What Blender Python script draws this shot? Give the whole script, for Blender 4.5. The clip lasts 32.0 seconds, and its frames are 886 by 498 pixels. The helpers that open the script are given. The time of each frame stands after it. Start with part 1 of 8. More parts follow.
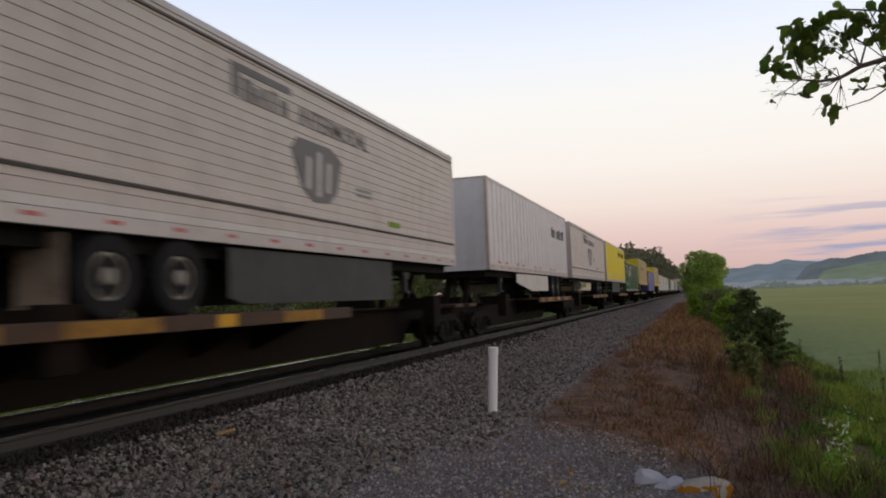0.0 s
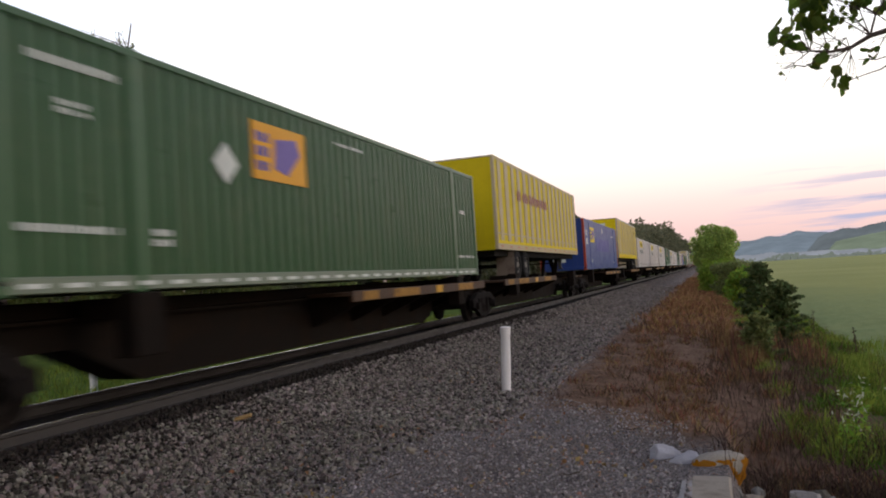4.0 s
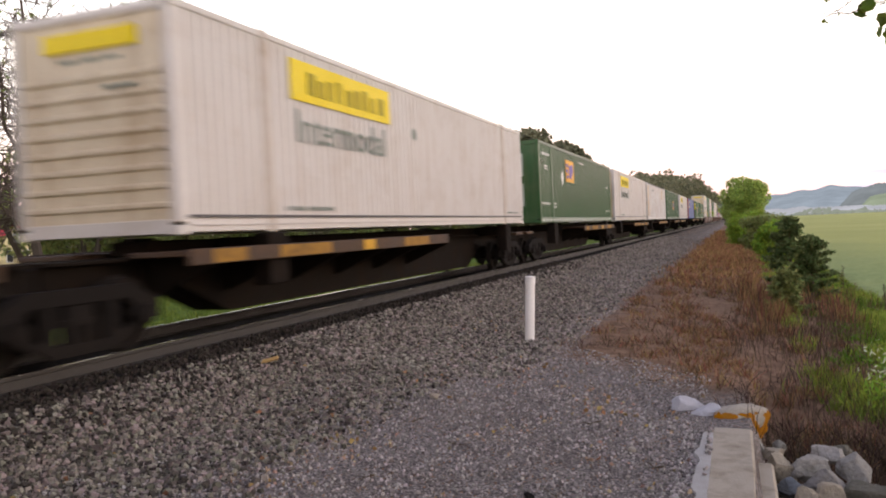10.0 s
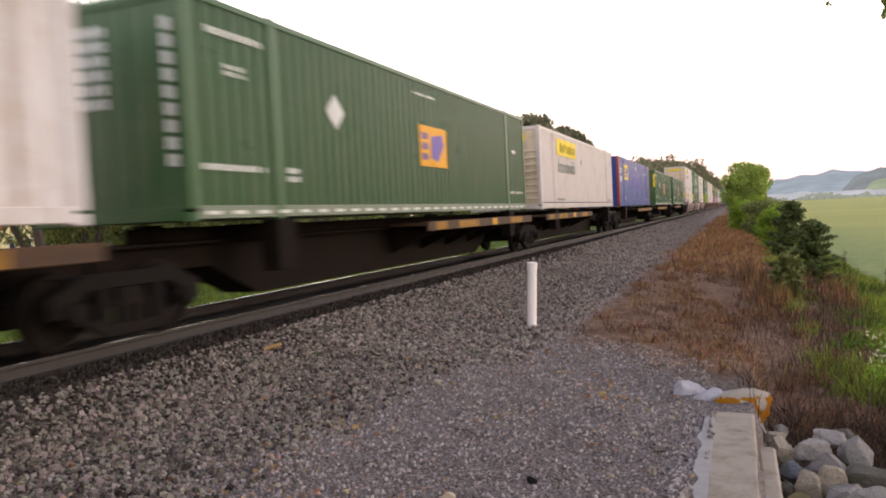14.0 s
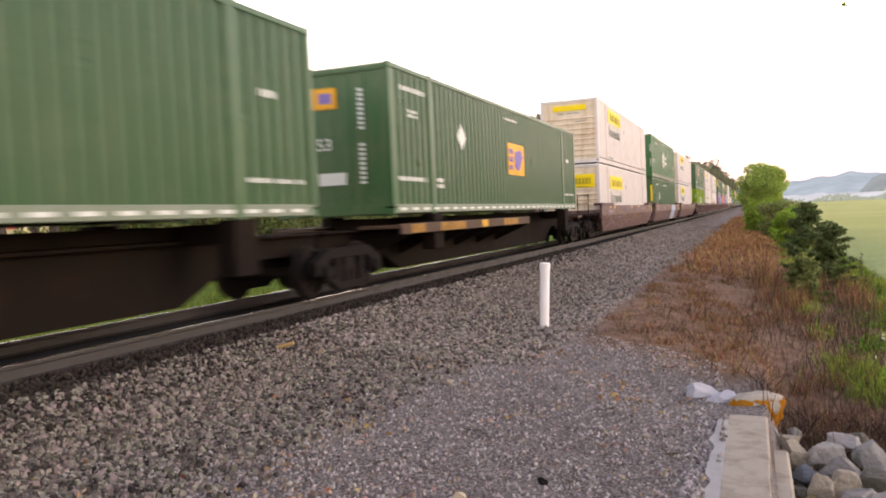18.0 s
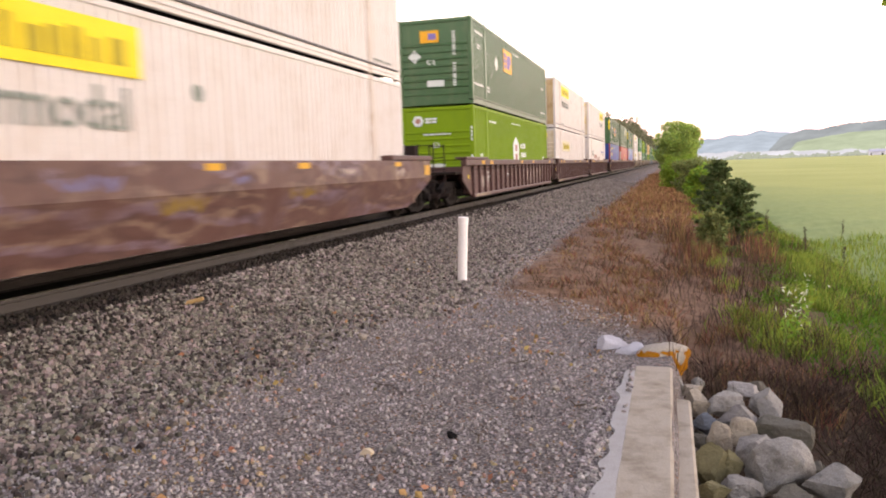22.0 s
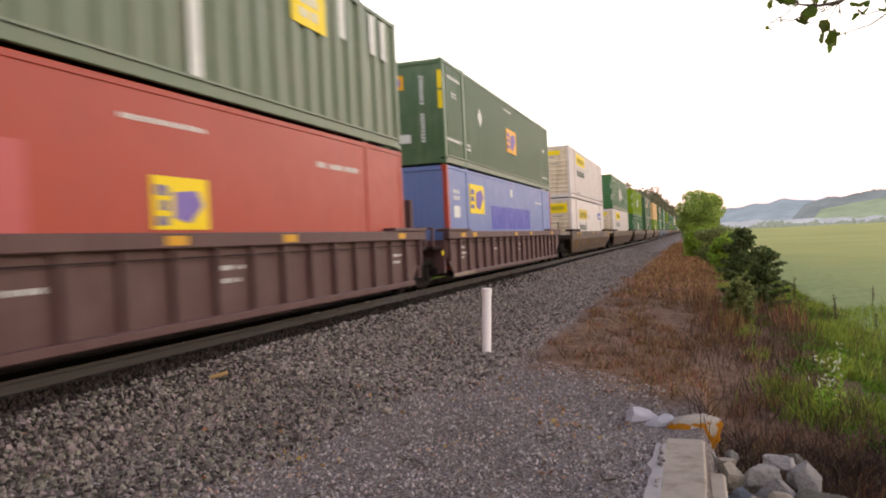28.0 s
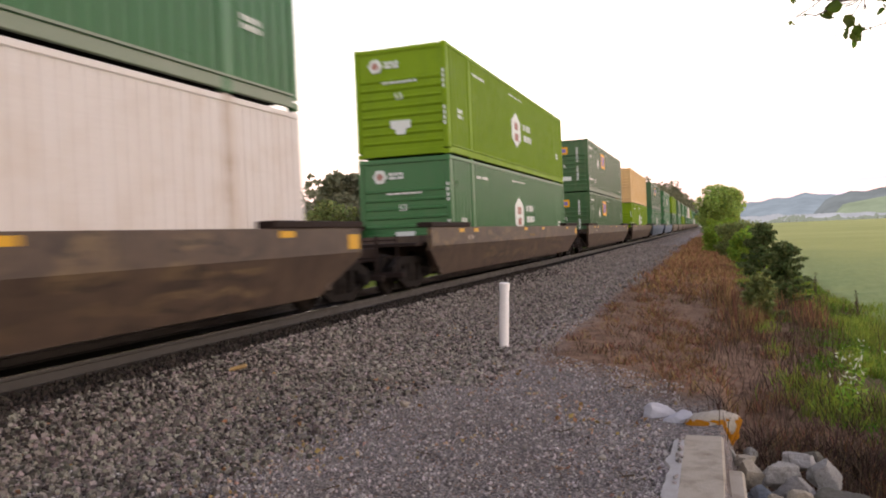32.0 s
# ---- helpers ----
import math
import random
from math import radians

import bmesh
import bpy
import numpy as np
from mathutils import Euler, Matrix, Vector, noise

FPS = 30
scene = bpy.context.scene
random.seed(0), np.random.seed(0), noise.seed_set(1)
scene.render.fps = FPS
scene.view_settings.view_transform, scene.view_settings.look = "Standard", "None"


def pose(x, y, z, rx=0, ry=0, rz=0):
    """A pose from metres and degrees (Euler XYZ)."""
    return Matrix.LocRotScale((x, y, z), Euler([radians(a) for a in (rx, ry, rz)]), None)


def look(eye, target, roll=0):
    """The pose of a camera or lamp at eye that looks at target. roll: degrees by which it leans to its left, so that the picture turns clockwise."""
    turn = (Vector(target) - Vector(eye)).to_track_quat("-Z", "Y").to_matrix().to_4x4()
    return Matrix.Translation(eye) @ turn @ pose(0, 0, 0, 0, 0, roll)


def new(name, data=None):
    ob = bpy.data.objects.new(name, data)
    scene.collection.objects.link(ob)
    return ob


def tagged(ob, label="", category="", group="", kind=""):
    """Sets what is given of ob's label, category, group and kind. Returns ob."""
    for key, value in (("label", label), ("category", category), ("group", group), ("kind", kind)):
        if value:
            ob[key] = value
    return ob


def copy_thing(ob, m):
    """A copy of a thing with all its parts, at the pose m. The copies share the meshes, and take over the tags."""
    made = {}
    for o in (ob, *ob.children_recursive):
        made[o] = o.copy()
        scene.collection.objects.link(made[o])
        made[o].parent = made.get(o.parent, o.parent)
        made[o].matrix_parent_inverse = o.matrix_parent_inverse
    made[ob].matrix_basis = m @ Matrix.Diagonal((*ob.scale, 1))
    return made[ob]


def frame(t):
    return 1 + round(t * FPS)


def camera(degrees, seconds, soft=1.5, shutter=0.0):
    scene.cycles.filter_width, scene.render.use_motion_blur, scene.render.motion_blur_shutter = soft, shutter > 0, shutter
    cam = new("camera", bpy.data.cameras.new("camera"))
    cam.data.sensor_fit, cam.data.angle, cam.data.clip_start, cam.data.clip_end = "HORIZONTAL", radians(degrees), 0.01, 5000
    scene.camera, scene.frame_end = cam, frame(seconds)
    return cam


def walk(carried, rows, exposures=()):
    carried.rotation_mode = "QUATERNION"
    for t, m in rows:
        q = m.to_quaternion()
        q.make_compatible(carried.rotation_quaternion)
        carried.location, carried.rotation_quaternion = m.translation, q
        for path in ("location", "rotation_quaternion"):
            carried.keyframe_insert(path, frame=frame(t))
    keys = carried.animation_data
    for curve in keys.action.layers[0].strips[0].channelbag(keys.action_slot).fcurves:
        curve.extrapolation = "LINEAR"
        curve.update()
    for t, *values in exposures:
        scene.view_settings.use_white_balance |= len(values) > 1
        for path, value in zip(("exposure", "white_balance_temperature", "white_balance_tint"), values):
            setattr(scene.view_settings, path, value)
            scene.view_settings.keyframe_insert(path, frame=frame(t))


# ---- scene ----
# seconds; camera x, y, z; yaw, pitch, roll
PATH = (
    (0.0, 7.565, 0.069, 1.253, 18.03, 3.70, 2.12),
    (0.5, 7.573, 0.066, 1.256, 17.44, 3.32, 2.59),
    (1.0, 7.579, 0.063, 1.259, 16.97, 3.04, 3.39),
    (1.5, 7.582, 0.058, 1.263, 16.41, 3.00, 3.38),
    (2.0, 7.583, 0.053, 1.265, 16.37, 2.98, 3.28),
    (2.5, 7.582, 0.053, 1.265, 17.20, 3.22, 3.35),
    (3.0, 7.576, 0.056, 1.263, 18.07, 2.96, 3.86),
    (3.5, 7.567, 0.058, 1.263, 18.22, 2.62, 3.76),
    (5.5, 7.558, 0.056, 1.264, 22.21, 1.43, 3.31),
    (6.0, 7.551, 0.055, 1.265, 22.75, 1.15, 3.20),
    (6.5, 7.547, 0.059, 1.264, 22.70, 0.78, 3.22),
    (7.0, 7.543, 0.065, 1.263, 22.71, 0.32, 3.17),
    (7.5, 7.541, 0.067, 1.263, 22.74, -0.31, 2.95),
    (8.0, 7.544, 0.067, 1.264, 22.42, -0.72, 2.64),
    (8.5, 7.548, 0.065, 1.264, 21.56, -0.98, 2.63),
    (9.0, 7.552, 0.065, 1.263, 21.06, -1.15, 2.74),
    (9.5, 7.554, 0.065, 1.263, 20.89, -1.19, 2.67),
    (10.0, 7.553, 0.065, 1.263, 20.70, -1.40, 2.58),
    (10.5, 7.551, 0.065, 1.263, 20.61, -1.59, 2.81),
    (11.0, 7.550, 0.064, 1.263, 20.73, -1.66, 2.90),
    (11.5, 7.551, 0.062, 1.262, 20.91, -1.64, 3.04),
    (12.0, 7.553, 0.063, 1.262, 20.90, -1.69, 2.99),
    (12.5, 7.552, 0.065, 1.261, 20.80, -1.88, 2.98),
    (13.0, 7.550, 0.067, 1.259, 20.70, -2.04, 3.03),
    (13.5, 7.548, 0.068, 1.258, 20.63, -2.18, 2.99),
    (14.0, 7.548, 0.067, 1.259, 20.81, -2.39, 2.84),
    (14.5, 7.550, 0.064, 1.261, 20.85, -2.51, 2.53),
    (16.5, 7.552, 0.060, 1.264, 21.05, -2.27, 2.34),
    (17.0, 7.554, 0.056, 1.265, 21.12, -2.32, 2.32),
    (17.5, 7.556, 0.055, 1.265, 21.22, -2.34, 2.42),
    (18.0, 7.559, 0.064, 1.262, 21.81, -2.36, 2.56),
    (18.5, 7.564, 0.087, 1.258, 22.89, -3.37, 2.09),
    (19.0, 7.573, 0.123, 1.253, 21.33, -4.23, 1.87),
    (19.5, 7.585, 0.162, 1.248, 18.85, -4.68, 2.80),
    (20.0, 7.597, 0.192, 1.245, 16.92, -5.18, 2.71),
    (20.5, 7.607, 0.207, 1.243, 16.06, -5.44, 2.61),
    (21.0, 7.612, 0.213, 1.242, 15.99, -5.46, 2.19),
    (21.5, 7.613, 0.215, 1.242, 16.00, -5.74, 2.06),
    (22.0, 7.611, 0.217, 1.242, 16.22, -5.95, 1.97),
    (22.5, 7.609, 0.218, 1.242, 16.09, -5.48, 2.42),
    (23.0, 7.609, 0.217, 1.242, 16.16, -3.74, 2.06),
    (23.5, 7.611, 0.216, 1.241, 15.89, -2.12, 1.74),
    (24.0, 7.612, 0.219, 1.238, 15.73, -1.60, 1.94),
    (24.5, 7.610, 0.223, 1.234, 15.83, -1.05, 2.27),
    (25.0, 7.604, 0.225, 1.231, 15.97, -0.53, 2.63),
    (25.5, 7.599, 0.224, 1.229, 16.40, -0.58, 2.61),
    (27.5, 7.599, 0.219, 1.229, 17.68, -0.67, 2.66),
    (28.0, 7.603, 0.214, 1.231, 17.86, -0.54, 2.73),
    (28.5, 7.606, 0.210, 1.233, 18.11, -0.42, 2.83),
    (29.0, 7.606, 0.209, 1.235, 18.27, -0.38, 2.82),
    (29.5, 7.604, 0.209, 1.236, 18.46, -0.36, 2.77),
    (30.0, 7.600, 0.209, 1.235, 18.67, -0.52, 2.67),
    (30.5, 7.596, 0.208, 1.235, 18.78, -0.50, 2.45),
    (31.0, 7.593, 0.207, 1.237, 18.93, -0.64, 2.28),
    (31.5, 7.594, 0.205, 1.240, 19.05, -0.76, 2.43),
    (32.0, 7.599, 0.203, 1.244, 19.16, -0.97, 2.50),
)
cam = camera(59.55, 32.0, soft=1.9, shutter=0.42)
walk(cam, [(t, pose(x, y, z, 90 + p, r, w)) for t, x, y, z, w, p, r in PATH],
     exposures=((0.0, -0.28, 6500, 10), (3.0, -0.25, 6500, 11), (4.5, 0.4, 6600, 12), (6.0, 0.56, 6700, 13), (9.0, 0.90, 6950, 15), (14.0, 1.1, 7200, 17), (17.0, 1.42, 7320, 18), (18.5, 1.58, 7360, 18), (20.0, 1.68, 7400, 18), (22.5, 1.68, 7400, 18), (24.0, 1.25, 7350, 18), (25.2, 0.98, 7320, 18), (28.0, 1.1, 7250, 17), (32.0, 1.08, 7200, 17)))

# ---- light: an even dawn sky, and a weak wide sun low behind the camera ----
world = bpy.data.worlds.new("dawn_sky")
scene.world = world
world.use_nodes = True
wn, wl = world.node_tree.nodes, world.node_tree.links
wn.clear()
w_out, w_bg, w_bg2, w_add = wn.new("ShaderNodeOutputWorld"), wn.new("ShaderNodeBackground"), wn.new("ShaderNodeBackground"), wn.new("ShaderNodeAddShader")
sky = wn.new("ShaderNodeTexSky")
sky.sky_type, sky.sun_disc = "NISHITA", False
sky.sun_elevation, sky.sun_rotation = radians(14), radians(75)
w_bg.inputs[1].default_value = 0.012
wl.new(sky.outputs[0], w_bg.inputs[0])
w_co = wn.new("ShaderNodeTexCoord")
w_sep = wn.new("ShaderNodeSeparateXYZ")
wl.new(w_co.outputs["Generated"], w_sep.inputs[0])
w_ramp = wn.new("ShaderNodeValToRGB")
els = w_ramp.color_ramp.elements
els[0].position, els[0].color = 0.0, (0.66, 0.45, 0.45, 1)
els[1].position, els[1].color = 1.0, (0.16, 0.18, 0.26, 1)
for at, c in ((0.045, (0.84, 0.58, 0.56)), (0.075, (0.94, 0.70, 0.65)), (0.11, (1.06, 0.89, 0.80)), (0.16, (1.14, 1.05, 0.97)), (0.24, (1.15, 1.12, 1.07)), (0.31, (1.03, 1.08, 1.18)), (0.39, (0.82, 0.93, 1.22)), (0.50, (0.54, 0.60, 0.82)), (0.68, (0.24, 0.26, 0.36))):
    e = els.new(at)
    e.color = (*c, 1)
wl.new(w_sep.outputs[2], w_ramp.inputs[0])
# thin streaks of cloud low over the fields
w_map = wn.new("ShaderNodeMapping")
w_map.inputs["Scale"].default_value = (2.2, 2.2, 34.0)
w_map.inputs["Rotation"].default_value = (0.0, radians(-5), 0.0)
wl.new(w_co.outputs["Generated"], w_map.inputs[0])
w_noise = wn.new("ShaderNodeTexNoise")
w_noise.inputs["Scale"].default_value, w_noise.inputs["Detail"].default_value = 2.2, 5.0
wl.new(w_map.outputs[0], w_noise.inputs["Vector"])
w_cl = wn.new("ShaderNodeMapRange")
w_cl.inputs[1].default_value, w_cl.inputs[2].default_value = 0.55, 0.64
wl.new(w_noise.outputs[0], w_cl.inputs[0])
w_low = wn.new("ShaderNodeMapRange")
w_low.inputs[1].default_value, w_low.inputs[2].default_value, w_low.inputs[3].default_value, w_low.inputs[4].default_value = 0.06, 0.13, 1.0, 0.0
wl.new(w_sep.outputs[2], w_low.inputs[0])
w_right = wn.new("ShaderNodeMapRange")
w_right.inputs[1].default_value, w_right.inputs[2].default_value = 0.02, 0.16
wl.new(w_sep.outputs[0], w_right.inputs[0])
w_both = wn.new("ShaderNodeMath")
w_both.operation = "MULTIPLY"
wl.new(w_low.outputs[0], w_both.inputs[0]), wl.new(w_right.outputs[0], w_both.inputs[1])
w_mul = wn.new("ShaderNodeMath")
w_mul.operation = "MULTIPLY"
wl.new(w_cl.outputs[0], w_mul.inputs[0]), wl.new(w_both.outputs[0], w_mul.inputs[1])
w_mix = wn.new("ShaderNodeMix")
w_mix.data_type = "RGBA"
w_mix.inputs[7].default_value = (0.42, 0.42, 0.60, 1)
wl.new(w_mul.outputs[0], w_mix.inputs[0]), wl.new(w_ramp.outputs[0], w_mix.inputs[6])
# the glow lies ahead along the line; the sky behind is duller
w_az = wn.new("ShaderNodeMapRange")
w_az.inputs[1].default_value, w_az.inputs[2].default_value, w_az.inputs[3].default_value, w_az.inputs[4].default_value = -0.9, 0.75, 1.02, 1.0
w_az.interpolation_type = "SMOOTHSTEP"
wl.new(w_sep.outputs[1], w_az.inputs[0])
wl.new(w_mix.outputs[2], w_bg2.inputs[0])
wl.new(w_az.outputs[0], w_bg2.inputs[1])
wl.new(w_bg.outputs[0], w_add.inputs[0]), wl.new(w_bg2.outputs[0], w_add.inputs[1]), wl.new(w_add.outputs[0], w_out.inputs[0])
sun = new("sun", bpy.data.lights.new("sun", "SUN"))
sun.data.energy, sun.data.angle, sun.data.color = 0.35, radians(30), (1.0, 0.86, 0.74)
sun.matrix_world = look((60, 16, 22), (0, 0, 0))

# ---- materials ----
def nodes_of(name):
    m = bpy.data.materials.new(name)
    m.use_nodes = True
    return m, m.node_tree.nodes, m.node_tree.links, m.node_tree.nodes["Principled BSDF"]


def noise_node(n, l, co, scale, detail=4.0, rough=0.6, stretch=None):
    if stretch:
        mp = n.new("ShaderNodeMapping")
        mp.inputs["Scale"].default_value = stretch
        l.new(co, mp.inputs[0])
        co = mp.outputs[0]
    t = n.new("ShaderNodeTexNoise")
    t.inputs["Scale"].default_value, t.inputs["Detail"].default_value, t.inputs["Roughness"].default_value = scale, detail, rough
    l.new(co, t.inputs["Vector"])
    return t.outputs[0]


def ramp_node(n, l, fac, lo, hi, a=0.0, b=1.0):
    r = n.new("ShaderNodeMapRange")
    r.inputs[1].default_value, r.inputs[2].default_value, r.inputs[3].default_value, r.inputs[4].default_value = lo, hi, a, b
    l.new(fac, r.inputs[0])
    return r.outputs[0]


def mix_node(n, l, fac, a, b, blend="MIX"):
    x = n.new("ShaderNodeMix")
    x.data_type, x.blend_type = "RGBA", blend
    for sock, v in ((0, fac), (6, a), (7, b)):
        if isinstance(v, (int, float)):
            x.inputs[sock].default_value = v
        elif isinstance(v, tuple):
            x.inputs[sock].default_value = (*v[:3], 1)
        else:
            l.new(v, x.inputs[sock])
    return x.outputs[2]


def math_node(n, l, op, a, b=None):
    x = n.new("ShaderNodeMath")
    x.operation = op
    for sock, v in ((0, a), (1, b)):
        if v is None:
            continue
        if isinstance(v, (int, float)):
            x.inputs[sock].default_value = v
        else:
            l.new(v, x.inputs[sock])
    return x.outputs[0]


def surface(name, color, rough=0.6, metal=0.0, dirt=None, dirt_amount=0.35, grain=0.12, scale=6.0, bump=0.0, bump_scale=60.0, streak=0.0, islands=0.0, objects=0.0, translucency=0.0):
    """Paint, metal, stone or leaf: a base colour with fine grain, larger stains and, if asked, streaks that run down."""
    m, n, l, b = nodes_of(name)
    co = n.new("ShaderNodeTexCoord").outputs["Object"]
    fine = noise_node(n, l, co, scale * 9, 5.0)
    col = mix_node(n, l, ramp_node(n, l, fine, 0.25, 0.75), tuple(c * (1 - grain) for c in color), tuple(min(1.0, c * (1 + grain)) for c in color))
    dirt = dirt or tuple(c * 0.55 + 0.01 for c in color)
    big = noise_node(n, l, co, scale * 0.35, 6.0, 0.65)
    col = mix_node(n, l, ramp_node(n, l, big, 0.48, 0.78, 0.0, dirt_amount), col, dirt)
    if streak:
        run = noise_node(n, l, co, 3.0, 4.0, 0.6, (1.0, 2.6, 0.16))
        col = mix_node(n, l, ramp_node(n, l, run, 0.5, 0.75, 0.0, streak), col, dirt)
    if islands or objects:
        src = n.new("ShaderNodeNewGeometry").outputs["Random Per Island"] if islands else n.new("ShaderNodeObjectInfo").outputs["Random"]
        amt = islands or objects
        hv = n.new("ShaderNodeHueSaturation")
        l.new(ramp_node(n, l, src, 0, 1, 1 - amt, 1 + amt), hv.inputs["Value"])
        l.new(ramp_node(n, l, math_node(n, l, "FRACT", math_node(n, l, "MULTIPLY", src, 7.3)), 0, 1, 0.5 - amt * 0.075, 0.5 + amt * 0.075), hv.inputs["Hue"])
        l.new(col, hv.inputs["Color"])
        col = hv.outputs[0]
    l.new(col, b.inputs["Base Color"])
    l.new(ramp_node(n, l, big, 0.3, 0.8, max(0.05, rough - 0.08), min(1.0, rough + 0.14)), b.inputs["Roughness"])
    b.inputs["Metallic"].default_value = metal
    b.inputs["Specular IOR Level"].default_value = 0.3 if rough < 0.56 else 0.2 if rough < 0.64 else 0.06
    if bump:
        bp = n.new("ShaderNodeBump")
        bp.inputs["Strength"].default_value, bp.inputs["Distance"].default_value = bump, 0.02
        l.new(noise_node(n, l, co, bump_scale, 5.0), bp.inputs["Height"])
        l.new(bp.outputs[0], b.inputs["Normal"])
    if translucency:
        tr, mx = n.new("ShaderNodeBsdfTranslucent"), n.new("ShaderNodeMixShader")
        l.new(col, tr.inputs[0])
        mx.inputs[0].default_value = translucency
        l.new(b.outputs[0], mx.inputs[1]), l.new(tr.outputs[0], mx.inputs[2]), l.new(mx.outputs[0], n["Material Output"].inputs[0])
    return m


